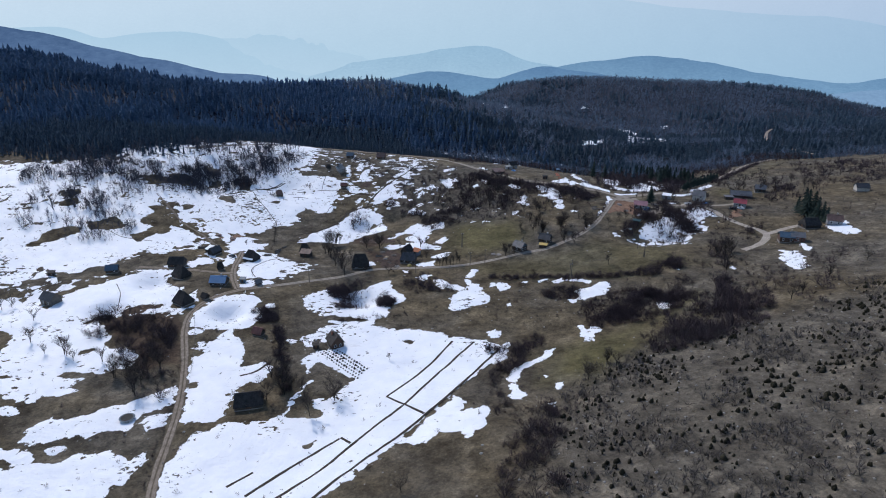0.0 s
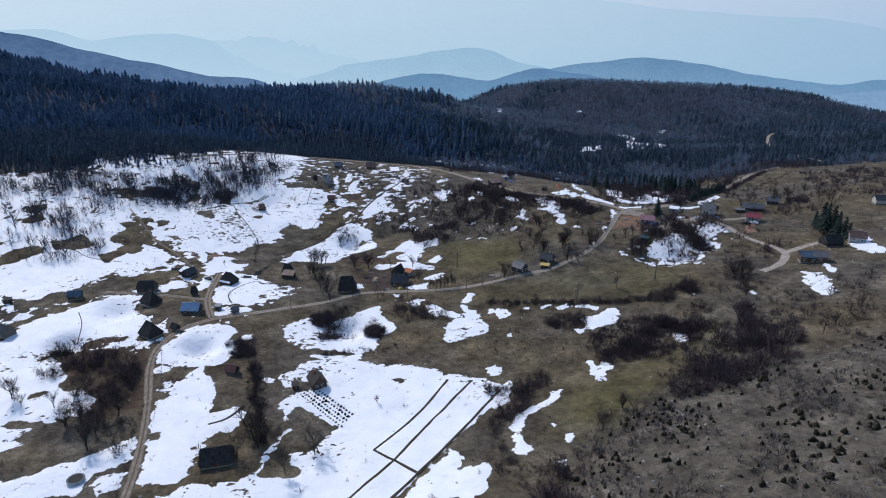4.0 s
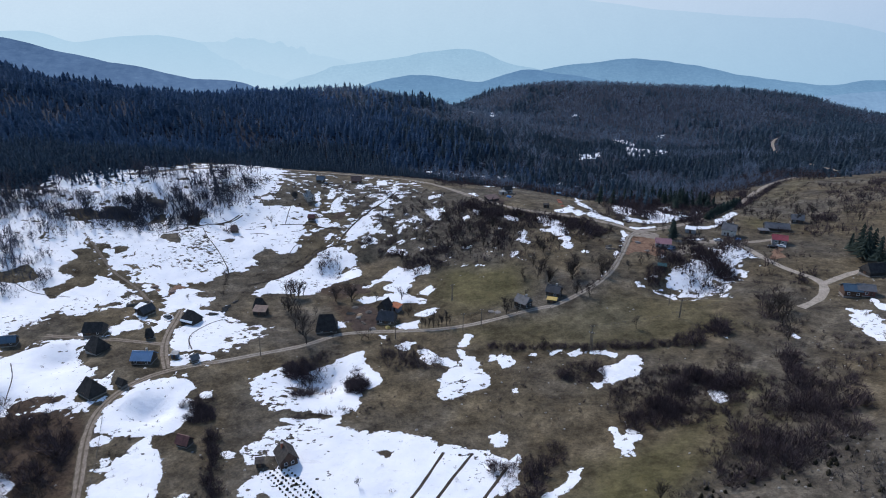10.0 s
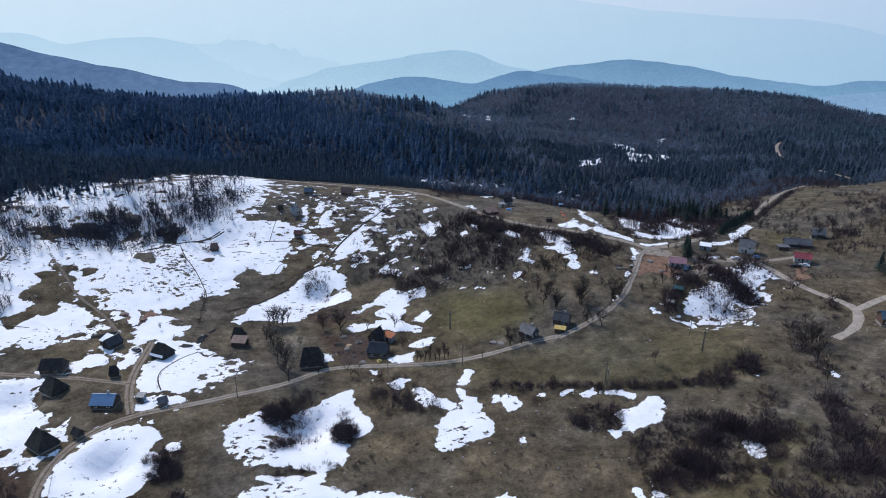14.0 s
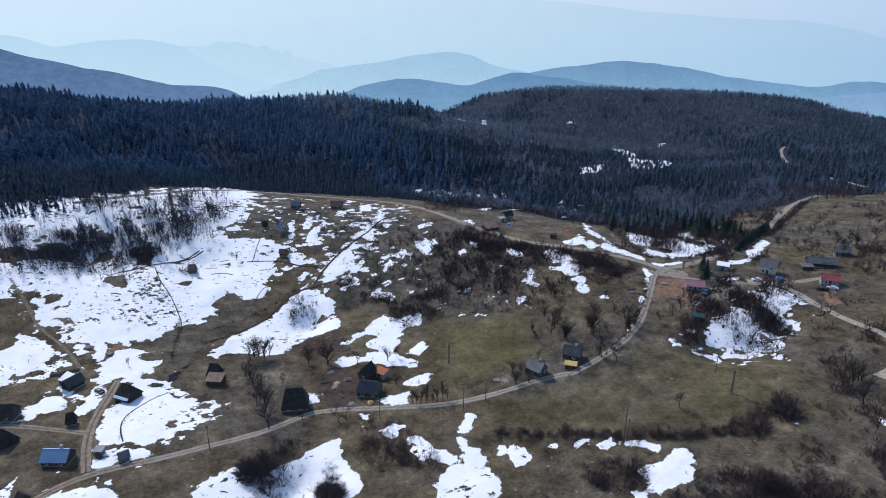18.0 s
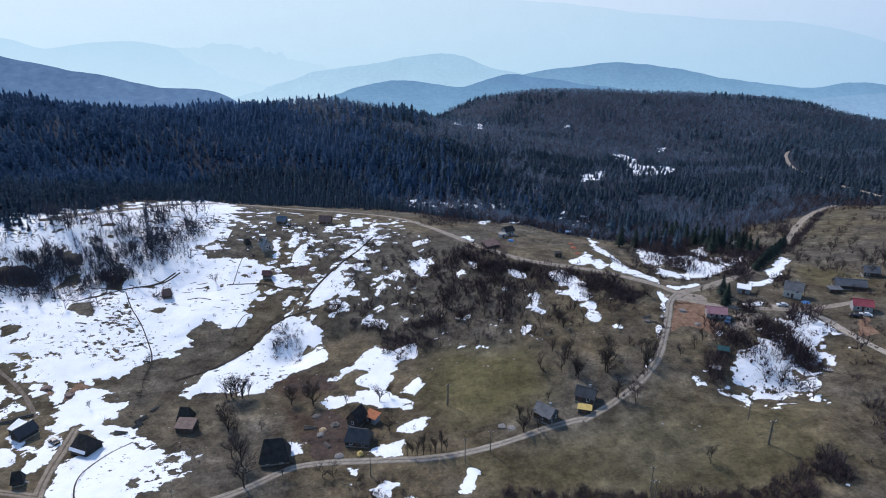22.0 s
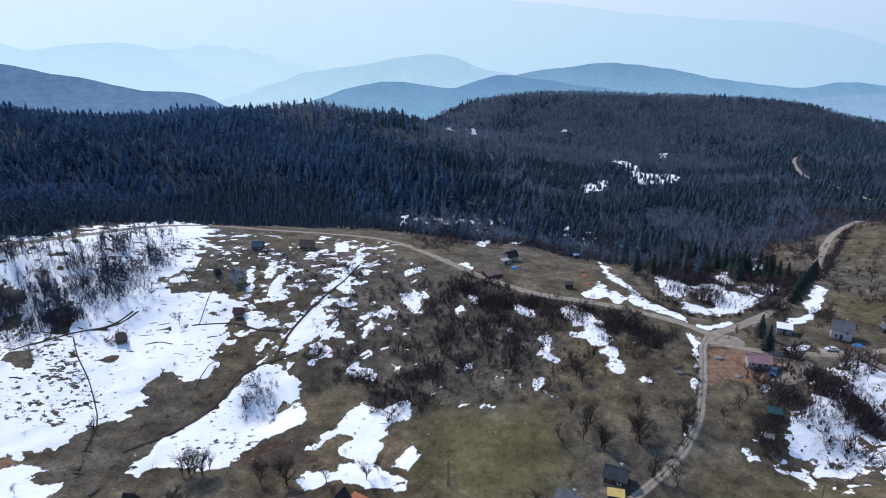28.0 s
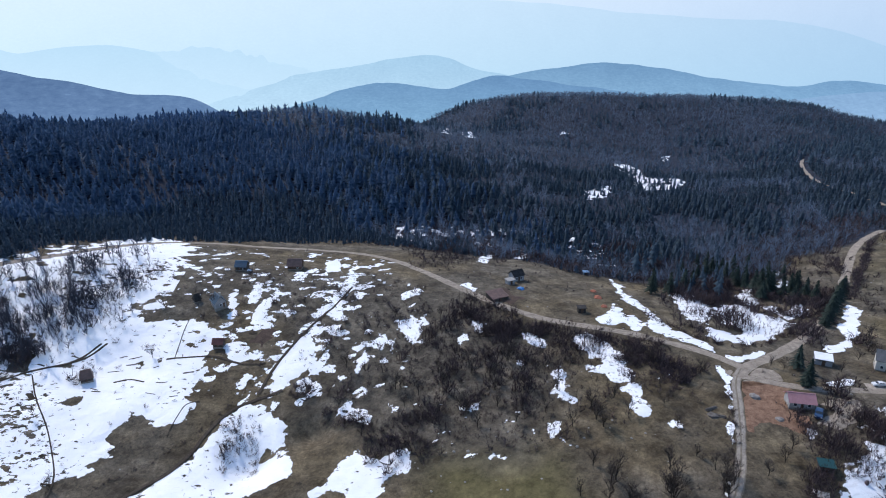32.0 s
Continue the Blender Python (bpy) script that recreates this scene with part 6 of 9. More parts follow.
thicket("thicket", [(-241.4, 347.0), (-233.6, 345.5), (-212.8, 310.5), (-218.2, 307.7)], 1.6, 2.6, 5, "young leafless wood on the snowy slope", density=0.85, shapes=YOUNG, material=YOUNG_WOOD)
thicket("thicket", [(-226.6, 361.0), (-216.9, 363.6), (-204.9, 342.9), (-214.6, 341.8)], 1.6, 2.6, 5, "young leafless wood on the snowy slope", density=0.8, shapes=YOUNG, material=YOUNG_WOOD)
thicket("thicket", [(-178.4, 404.5), (-159.1, 414.9), (-136.0, 415.9), (-127.8, 407.8), (-123.2, 397.0), (-129.7, 392.7), (-146.3, 393.4), (-144.8, 382.7), (-159.4, 379.9), (-169.6, 387.2)], 1.6, 2.6, 5, "young leafless wood on the snowy slope", density=0.75, shapes=YOUNG, material=YOUNG_WOOD)
thicket("thicket", [(-158.7, 432.9), (-138.1, 436.1), (-125.1, 456.6), (-109.0, 468.3), (-103.6, 454.2), (-111.8, 442.2), (-112.4, 421.2), (-126.6, 415.7), (-138.4, 422.5), (-155.6, 425.3)], 1.6, 2.6, 5, "young leafless wood on the snowy slope", density=0.75, shapes=YOUNG, material=YOUNG_WOOD)
thicket("thicket", [(-177.4, 439.3), (-156.5, 454.9), (-135.7, 472.2), (-114.7, 481.7), (-100.6, 457.6), (-109.9, 442.5), (-121.8, 416.2), (-133.1, 391.8), (-151.1, 388.2)], 2.2, 4, 8, "young leafless wood on the snowy slope", density=0.3, shapes=YOUNG, material=YOUNG_WOOD)
thicket("thicket", [(-278.2, 415.9), (-201.5, 427.3), (-134.7, 462.1), (-109.9, 453.3), (-114.1, 386.3), (-146.4, 369.8), (-182.7, 384.1), (-187.0, 341.7), (-186.4, 309.6), (-212.5, 310.5)], 2.3, 4, 8, "young leafless wood on the snowy slope", density=0.22, shapes=YOUNG, material=YOUNG_WOOD)
thicket("thicket", [(3.7, 416.9), (31.4, 414.6), (49.0, 396.6), (61.2, 382.9), (53.3, 361.8), (37.9, 362.6), (21.9, 372.3), (4.9, 394.9)], 2.6, 2.4, 5, "leafless brush and saplings on the hillside", density=0.6, shapes=YOUNG)
thicket("thicket", [(123.8, 457.6), (153.9, 463.4), (169.7, 440.8), (162.2, 421.6), (145.2, 402.8), (121.6, 388.7), (112.1, 398.5), (117.4, 432.9)], 2.4, 2.4, 5, "leafless wood filling the snowy gully", density=0.6, shapes=YOUNG)
thicket("thicket", [(73.1, 408.4), (80.7, 388.6), (94.8, 375.6), (98.7, 368.1), (91.7, 365.1), (73.9, 370.4), (64.1, 386.3)], 2.2, 1.6, 3.4, "dark bushes below the road bend", density=0.6)
thicket("thicket", [(96.0, 318.6), (123.9, 339.7), (151.8, 352.3), (153.2, 345.7), (125.0, 329.4), (112.8, 321.1), (95.1, 307.3)], 1.6, 3, 5.5, "tall bare trees along the top of the snowy bank", density=0.8, shapes=YOUNG)
thicket("thicket", [(-88.9, 468.5), (-5.3, 455.9), (40.9, 399.7), (72.0, 358.6), (58.2, 331.7), (31.3, 338.4), (2.8, 349.5), (-25.2, 368.6), (-38.3, 413.3)], 2.2, 0.7, 2.6, "fine dark brush over the terraced hillside", density=0.55)
thicket("thicket", [(-155.5, 374.9), (-139.0, 387.3), (-127.1, 407.2), (-78.0, 422.9), (-68.2, 399.7), (-69.6, 369.7), (-89.6, 354.2), (-109.6, 339.3), (-132.1, 332.9)], 5, 0.5, 1.7, "stray twigs and bushes poking through the snow", density=0.4)
thicket("thicket", [(94.5, 306.2), (112.8, 321.1), (138.8, 339.0), (148.9, 334.5), (118.8, 299.8), (99.6, 298.7)], 1.8, 0.5, 1.5, "dark twigs poking through the snow on the bank", density=0.65)
thicket("thicket", [(219.6, 428.8), (255.9, 415.2), (218.5, 350.5), (197.7, 348.5), (189.3, 369.5)], 2.6, 2.6, 5, "tall bare trees behind the hamlet", density=0.4, shapes=YOUNG)
thicket("thicket", [(144.3, 330.8), (165.7, 346.6), (174.1, 326.4), (154.6, 300.0), (133.7, 296.7)], 3.2, 1.5, 4, "bare bushes beside the hamlet track", density=0.6)
thicket("thicket", [(114.6, 338.7), (140.8, 348.1), (132.2, 309.8), (103.9, 294.2)], 2.6, 2, 4.5, "bare bushes above the snowy bank", density=0.6)
thicket("thicket", [(-82.0, 239.2), (-76.4, 244.0), (-68.6, 239.5), (-67.1, 229.3), (-75.0, 226.8)], 1.2, 1.5, 3, "round dark bush beside the snowy hollow")
thicket("thicket", [(-28.8, 264.4), (-23.8, 271.8), (-20.3, 256.8), (-23.7, 246.1), (-27.3, 250.5)], 1.3, 1.6, 3.2, "dark bushes on the rim of the snowy hollow")
thicket("thicket", [(-51.9, 563.8), (32.9, 574.1), (101.7, 553.1), (108.1, 492.2), (83.6, 465.7), (51.6, 506.4), (-3.2, 516.4)], 1.6, 0.6, 1.9, "low dark bushes and stones along the forest edge", density=0.7)
thicket("thicket", [(258.9, 470.0), (348.1, 498.8), (281.5, 385.8), (262.7, 373.8), (230.3, 390.2)], 3, 2, 4.6, "leafless scrub on the slope behind the hamlet", density=0.8)
thicket("thicket", [(187.0, 400.7), (223.1, 402.4), (205.3, 356.7), (176.9, 356.7)], 3, 1.6, 4, "leafless scrub below the forest road", density=0.6)
thicket("thicket", [(-52.1, 261.2), (-48.0, 268.1), (-41.5, 265.2), (-38.6, 246.4), (-42.6, 243.8), (-47.6, 248.8)], 1.25, 1.8, 3.4, "dark bushes on the rim of the snowy hollow")
thicket("thicket", [(-29.4, 263.3), (-24.6, 265.2), (-21.3, 257.5), (-21.6, 245.6), (-26.4, 247.0)], 1.25, 1.8, 3.2, "dark bushes on the rim of the snowy hollow")
thicket("thicket", [(21.1, 448.0), (44.2, 413.8), (61.8, 402.8), (72.6, 376.6), (73.2, 365.3), (60.4, 352.5), (42.0, 339.4), (27.8, 347.8), (19.8, 346.7), (-0.1, 363.0), (-1.2, 371.7), (10.1, 378.2), (4.2, 394.9), (18.8, 414.2)], 2.1, 2, 4.6, "dark leafless brush over the hillside under the crest road", density=0.75, shapes=YOUNG)
thicket("thicket", [(21.1, 448.0), (44.2, 413.8), (61.8, 402.8), (72.6, 376.6), (73.2, 365.3), (60.4, 352.5), (42.0, 339.4), (27.8, 347.8), (19.8, 346.7), (-0.1, 363.0), (-1.2, 371.7), (10.1, 378.2), (4.2, 394.9), (18.8, 414.2)], 2.2, 1, 2.6, "low dark bushes over the hillside under the crest road", density=0.6)
thicket("thicket", [(-24.6, 373.1), (-2.5, 364.5), (9.4, 351.2), (5.3, 347.9), (-6.0, 353.1), (-10.7, 357.2), (-24.3, 368.1)], 1.4, 1.8, 3.6, "dense dark bushes above the snowy hollow")
thicket("thicket", [(58.1, 385.5), (72.6, 376.6), (91.7, 369.3), (79.8, 359.2), (64.3, 345.5), (61.0, 350.1), (67.2, 360.9)], 1.8, 1.6, 3.6, "dark bushes on the bank below the road bend", density=0.7)
thicket("thicket", [(121.7, 533.8), (133.7, 483.6), (135.4, 422.4), (154.6, 464.7), (154.9, 541.0), (137.3, 564.8)], 2.4, 3, 6, "leafless brush at the foot of the forest", density=0.7, shapes=YOUNG)
thicket("thicket", [(104.3, 340.9), (134.6, 338.1), (127.9, 318.7), (114.2, 314.7), (105.3, 315.4), (100.0, 321.1)], 1.5, 2.4, 5, "dense dark bare trees over the snowy bank", shapes=YOUNG)
thicket("thicket", [(104.3, 340.9), (134.6, 338.1), (127.9, 318.7), (114.2, 314.7), (105.3, 315.4), (100.0, 321.1)], 1.9, 1.4, 3, "dark bushes over the snowy bank", density=0.8)
thicket("thicket", [(114.9, 467.5), (139.6, 481.5), (152.6, 460.6), (123.7, 396.1), (109.8, 394.6), (105.1, 415.7)], 2.2, 3, 6, "leafless wood over the snow by the junction", density=0.75, shapes=YOUNG)
thicket("thicket", [(120.5, 514.4), (179.3, 520.5), (140.1, 432.9), (118.4, 427.5), (104.0, 438.9)], 6, 6, 12, "tall dark spruces standing over the snowy gully", density=0.6, shapes=NEAR_SPRUCE, material=HAZY_EAST_NEEDLES, category="spruces")
thicket("thicket", [(-185.0, 417.3), (-163.1, 424.5), (-140.2, 420.1), (-136.0, 415.9), (-158.7, 414.0), (-178.0, 403.7)], 1.6, 2.6, 5, "young leafless wood on the snowy slope", density=0.45, shapes=YOUNG, material=YOUNG_WOOD)
thicket("thicket", [(57.5, 233.2), (69.1, 241.7), (78.3, 243.7), (92.1, 240.6), (102.1, 232.9), (97.0, 225.2), (83.1, 215.4), (69.0, 212.8), (55.9, 216.5), (53.6, 223.6)], 1.3, 2.2, 4, "dense purple-brown leafless thicket below the hedge")
thicket("thicket", [(83.3, 256.7), (94.1, 260.9), (105.4, 267.5), (106.6, 264.0), (102.0, 256.3), (91.0, 253.7)], 1.3, 2.6, 4.6, "tall dense bushes at the end of the hedge")
thicket("thicket", [(41.5, 242.2), (46.3, 248.8), (55.9, 248.8), (59.0, 244.0), (57.0, 237.2), (47.6, 236.4)], 1.4, 1.8, 3.2, "low dark thicket beside a snow patch", density=0.8)
thicket("thicket", [(-51.7, 258.0), (-50.0, 266.3), (-41.7, 278.0), (-30.7, 277.6), (-30.0, 271.5), (-36.7, 264.3), (-37.7, 257.9), (-42.3, 245.8), (-47.0, 251.7)], 1.5, 1.8, 3.6, "dark bare bushes in the snowy hollow", density=0.85)
thicket("thicket", [(-28.8, 261.0), (-26.8, 263.7), (-22.5, 258.4), (-20.2, 251.0), (-24.1, 249.4), (-27.7, 252.7)], 1.3, 1.6, 3, "dark bushes in the snowy hollow")
thicket("thicket", [(-53.4, 233.3), (-50.1, 236.1), (-34.4, 235.8), (-31.5, 232.0), (-40.6, 229.9), (-51.8, 230.5)], 1.7, 1.2, 2.4, "row of dark bushes below the snowy hollow", density=0.6)
thicket("thicket", [(-79.4, 231.0), (-74.8, 237.6), (-69.8, 239.3), (-66.3, 231.5), (-71.6, 228.7)], 1.2, 1.8, 3.2, "round dense thicket at the edge of the snow")
thicket("thicket", [(-22.9, 278.5), (-11.0, 282.9), (1.1, 269.3), (5.4, 258.9), (-0.9, 254.8), (-12.2, 264.7)], 2, 1.6, 3.4, "bare bushes under the road", density=0.6)
thicket("thicket", [(-242.3, 393.9), (-210.3, 403.7), (-180.1, 406.7), (-168.9, 372.4), (-188.5, 358.4), (-196.9, 342.3), (-207.5, 333.3)], 1.8, 2.6, 5, "young leafless wood on the snowy slope", density=0.6, shapes=YOUNG, material=YOUNG_WOOD)
thicket("thicket", [(-180.1, 406.7), (-129.0, 432.1), (-100.7, 429.3), (-111.2, 402.5), (-147.8, 386.4), (-166.5, 373.7)], 1.8, 2.2, 4.4, "young leafless wood on the snowy slope", density=0.5, shapes=YOUNG, material=YOUNG_WOOD)
thicket("thicket", [(-0.0, 565.2), (74.8, 531.4), (128.9, 510.9), (175.2, 453.9), (195.2, 474.9), (145.8, 553.7), (17.4, 590.5)], 2.2, 1.8, 4.4, "dark leafless brush between the clearing and the forest", density=0.6, shapes=YOUNG)
thicket("thicket", [(113.1, 434.2), (130.2, 434.4), (143.8, 425.4), (146.0, 405.3), (136.0, 394.0), (123.4, 391.8), (113.5, 399.4), (106.7, 415.9)], 2.0, 2, 4.6, "bare dark trees standing in the snowy gully", density=0.6, shapes=YOUNG)
thicket("thicket", [(3.1, 467.0), (35.5, 474.8), (98.7, 532.5), (125.0, 515.2), (131.9, 570.1), (70.6, 576.9), (0.7, 534.8)], 1.9, 1, 2.8, "low bushes and stones at the forest edge", density=0.7)
thicket("thicket", [(-18.4, 394.7), (8.5, 394.8), (38.0, 381.4), (47.2, 363.4), (28.2, 342.2), (10.6, 353.3), (-4.8, 363.9), (-21.8, 377.6)], 3.4, 1.6, 4.4, "scattered bare bushes on the hillside", density=0.5)
thicket("thicket", [(-41.0, 436.9), (5.5, 447.4), (28.5, 412.5), (51.8, 385.4), (38.0, 381.4), (-0.5, 394.8), (-26.9, 388.9)], 3.2, 1.4, 3.6, "scattered bare bushes on the hillside", density=0.45)
thicket("thicket", [(-104.2, 456.7), (-44.3, 464.2), (-28.8, 412.2), (-52.9, 388.6), (-69.1, 414.9)], 4, 1.2, 3.2, "scattered bare bushes on the old terraces", density=0.5)
thicket("thicket", [(101.4, 269.0), (176.0, 259.7), (131.1, 194.4), (124.3, 217.8), (116.4, 242.9)], 3.2, 1.4, 3.6, "scattered bare bushes on the slope", density=0.8)
thicket("thicket", [(228.2, 488.3), (261.6, 478.3), (179.8, 370.9), (170.2, 391.9)], 4.5, 1.6, 4, "bare fruit bushes in the field", density=0.5)
thicket("thicket", [(73.9, 358.3), (98.5, 368.9), (82.5, 324.4), (66.8, 311.7), (60.7, 323.0)], 3.6, 1.4, 3.4, "bare bushes beside the road", density=0.4)
thicket("thicket", [(28.0, 249.0), (42.0, 251.9), (50.8, 234.8), (48.6, 217.0), (21.1, 221.8), (16.7, 235.9)], 3.6, 1, 2.6, "scattered bare bushes on the pasture", density=0.4)
thicket("thicket", [(20.3, 428.2), (33, 415), (50.9, 400.9), (61.2, 381.8), (56.6, 372.6), (49.4, 379.8), (43.7, 367.1), (33.4, 362.8), (25.9, 377.9), (17.1, 390.6)], 1.9, 1.4, 4.2, "dark leafless bushes crowding the hillside", density=0.75)
thicket("thicket", [(0.4, 395.5), (17.3, 394.5), (13.2, 346.7), (6.6, 351), (1.6, 360), (-7.7, 362.5), (-2, 369.5)], 2, 1.4, 4.2, "dark leafless bushes crowding the hillside", density=0.7)
thicket("thicket", [(16.9, 388.7), (31.6, 363.3), (35.1, 356.6), (24.2, 350.5), (13.7, 351.5)], 2.2, 1.4, 4, "dark leafless bushes above the meadow", density=0.6)
thicket("thicket", [(76.6, 397.5), (93.6, 379.7), (89.7, 366), (75.4, 364.1), (73.6, 370), (73.3, 379.5)], 1.7, 1.4, 3.6, "dark leafless bushes under the crest road", density=0.8)
thicket("thicket", [(27.9, 432), (49.7, 406.1), (61.5, 398.8), (57.8, 393.1), (48.2, 398.8), (26.7, 421.3)], 1.6, 1.4, 3.4, "dark leafless hedge below the crest road", density=0.8)
thicket("thicket", [(-25, 368.9), (-21.4, 373.2), (-11.3, 361.5), (-5.8, 367.6), (1.8, 367.1), (8.7, 356.7), (5.6, 348.8), (-2.2, 354.5), (-11.1, 353.3), (-20.8, 364)], 1.5, 1.4, 3.6, "dark bushes round the snow hollow", density=0.8)
thicket("thicket", [(-134.9, 403.7), (-133.3, 409.2), (-127.1, 403.2), (-123, 392.6), (-128.1, 391.1)], 1.5, 2.5, 5, "tall dark bare bushes standing in snow", density=0.9)
thicket("thicket", [(-141, 393.7), (-134.2, 388.1), (-122.6, 370.5), (-123.6, 365.5), (-127.2, 367.7)], 1.7, 1.5, 3.5, "dark bare bushes standing in snow", density=0.8)
thicket("thicket", [(-106.5, 411.2), (-105.2, 416.9), (-101.6, 412.1), (-102.3, 407.8)], 1.4, 1.5, 3.2, "dark bare bush standing in snow", density=1)
thicket("thicket", [(-108.8, 395.3), (-107, 400.7), (-102.8, 394.8), (-102, 387.6), (-107.2, 388.8)], 1.5, 1.6, 3.4, "dark bare bushes round the lonely hut", density=0.9)
thicket("thicket", [(-90.5, 403.4), (-88.1, 409.6), (-84.1, 402.8), (-86.4, 399.9)], 1.5, 1.5, 3, "dark bare bush on the snow terrace", density=0.9)
thicket("thicket", [(-39.8, 432.4), (-34.4, 438.6), (-30.9, 426.8), (-35.2, 422.7)], 1.6, 1.5, 3.4, "bare bushes on the old terrace", density=0.9)
thicket("thicket", [(-29.3, 408.3), (-22.8, 411.2), (-22.5, 405.9), (-27.8, 403.7)], 1.6, 1.4, 3, "bare bushes on the old terrace", density=0.9)
thicket("thicket", [(-37.6, 379.4), (-32.6, 387.8), (-29.6, 378.5), (-32.2, 374.8)], 1.6, 1.6, 3.6, "bare bushes below the terrace", density=0.9)
thicket("thicket", [(-59.6, 373), (-55.2, 370.2), (-48.5, 358), (-50.2, 353.2), (-55.1, 353.1)], 1.6, 1.5, 3.5, "dark bushes along the edge of the snow bank", density=0.7)
thicket("thicket", [(113, 242.3), (121.7, 250), (122.1, 238.7), (115.5, 230.1), (110.9, 231.3)], 1.5, 2, 4, "round dark leafless thicket below the track", density=0.9)
thicket("thicket", [(133.7, 290.1), (146, 300.6), (137, 278.8), (125.4, 262.7), (124.2, 270.7)], 2, 2, 5, "tall bare trees and bushes beside the track", density=0.7)
thicket("thicket", [(126.9, 232.8), (132.3, 234.6), (121.9, 210.4), (114.6, 200.1), (113.6, 207.1)], 2.2, 2, 5, "tall bare trees on the slope edge", density=0.6)
thicket("thicket", [(263.7, 492.6), (272.9, 478.6), (234.2, 427.2), (231.1, 435.2), (242, 461.6)], 3, 0.5, 1.6, "low dark juniper-like scrub above the field", density=0.6)
thicket("thicket", [(191.1, 425.2), (194.3, 408.1), (184.4, 394.9), (180.6, 406.4)], 2.2, 1.4, 3, "bare bushes between the fields", density=0.7)
thicket("thicket", [(199.7, 502.2), (212.6, 501), (216.5, 472.9), (199.8, 449.7), (175.2, 429.4), (179.5, 460.9)], 2.6, 1.5, 3.5, "bare bushes on the clearing beside the road", density=0.5)
thicket("thicket", [(209.9, 485.8), (229.1, 498.4), (209.6, 463.8), (198.8, 456.9)], 2.2, 2, 4, "bare bushes on the clearing beside the road", density=0.7)
thicket("thicket", [(164.4, 442.3), (177.6, 429.3), (155.1, 390.1), (138.5, 383.6), (143.4, 405.8)], 1.8, 2.5, 5, "leafless wood beside the snowy gully", density=0.75)
thicket("thicket", [(108.7, 430.9), (111, 417.4), (110.4, 390.2), (100.5, 389.7), (97.1, 398.3)], 1.8, 2, 4.5, "leafless trees along the gully rim", density=0.7)
thicket("thicket", [(157, 389.6), (172.3, 396.9), (161.9, 376.4), (152.3, 374.2)], 2, 2, 4, "bare bushes beside the plastered house", density=0.6)
thicket("thicket", [(164.4, 382.2), (175.1, 387.2), (165.2, 368.9), (156.8, 365.1)], 2.2, 1.5, 3.5, "bare bushes in the hamlet garden", density=0.6)
thicket("thicket", [(219, 410), (224.2, 393.3), (208.7, 373.4), (197.5, 372.9)], 2.2, 2, 5, "tall bare trees behind the hamlet barns", density=0.7)
thicket("thicket", [(144.4, 322.5), (148.8, 314.1), (142.5, 300.9), (134.1, 299.6)], 2.4, 0.8, 1.8, "dark bushes on the pasture below the track", density=0.8)
thicket("thicket", [(144.1, 300.5), (157.6, 307.2), (149.6, 290.7), (140.8, 288.2)], 2.4, 2, 4.5, "bare trees beside the stony track", density=0.6)
thicket("thicket", [(113.2, 344.3), (125, 333.1), (130.7, 311.7), (134, 335.6), (138.2, 350.2), (134, 361.4)], 1.5, 2.2, 4.6, "dark bare trees along the top of the snowy bank", density=0.9)
thicket("thicket", [(-78.2, 302.6), (-72.8, 301.4), (-63.6, 298.7), (-54.6, 294.4), (-61.5, 292.2), (-70.1, 294.1), (-74.9, 296.8)], 1.2, 0.4, 0.9, "dark cut brush heaped beside the snow", density=0.9)
thicket("thicket", [(-31.2, 337.4), (-25.3, 338.7), (-22, 325.8), (-26.8, 324.1)], 2.4, 1, 2.4, "bushes below the snow bank", density=0.5)
hedge("hedge", [(186.6, 426.8), (211.7, 456.1), (229.7, 475), (253.6, 502.9)], 3, 1.4, 2, 4.5, "leafless trees and bushes along the valley road")
hedge("hedge", [(267.3, 489.4), (242, 461.6), (225.7, 443.9)], 1.6, 1.3, 0.6, 1.6, "low hedge between the hamlet fields")
thicket("thicket", [(101, 309.9), (104.6, 316.1), (115.2, 324.2), (120.2, 329), (123.4, 325.8), (125.9, 323), (121.8, 318.3), (125.1, 315.6), (120.5, 307.5), (116.7, 304.7), (111.2, 306), (104, 307.3)], 2.3, 0.5, 1.2, "dark clumps poking through the snow of the bank", density=0.5, shapes=JUNIPER_SHAPE)
thicket("thicket", [(133, 338.5), (145.5, 350.1), (148.1, 345.4), (150.8, 337.8), (148.6, 333.2), (140.6, 326.3), (131.2, 320.4), (131.1, 324.1), (128.7, 325), (130.3, 332.1)], 2.6, 0.5, 1.1, "dark clumps poking through the snow of the bank", density=0.45, shapes=JUNIPER_SHAPE)
thicket("thicket", [(-132.8, 226.7), (-133.5, 239.6), (-126.4, 242.7), (-111.7, 241.3), (-103.5, 223.1), (-97.1, 201.2), (-103.4, 199.4), (-107.8, 195.6), (-119.6, 208.2)], 2.0, 1.2, 3.4, "dark leafless brush on burnt ground beside the cart road", density=0.6)
hedge("hedge", [(-65.8, 224.3), (-60.1, 207.4), (-55.5, 192.8), (-51.5, 180.3)], 3, 1.2, 2, 4.5, "leafless hedge between the snowy fields")
hedge("hedge", [(-43.4, 232.3), (-37.5, 233.2), (-30.0, 234.1), (-22.4, 234.9), (-14.7, 236.7)], 3, 1.6, 1.4, 2.4, "low leafless hedge above the garden")
hedge("hedge", [(95.5, 356.1), (88.8, 338.6), (80.3, 322.0), (72.7, 310.6), (61.9, 302.5)], 2.4, 1.6, 1.4, 3, "leafless hedge along the road")
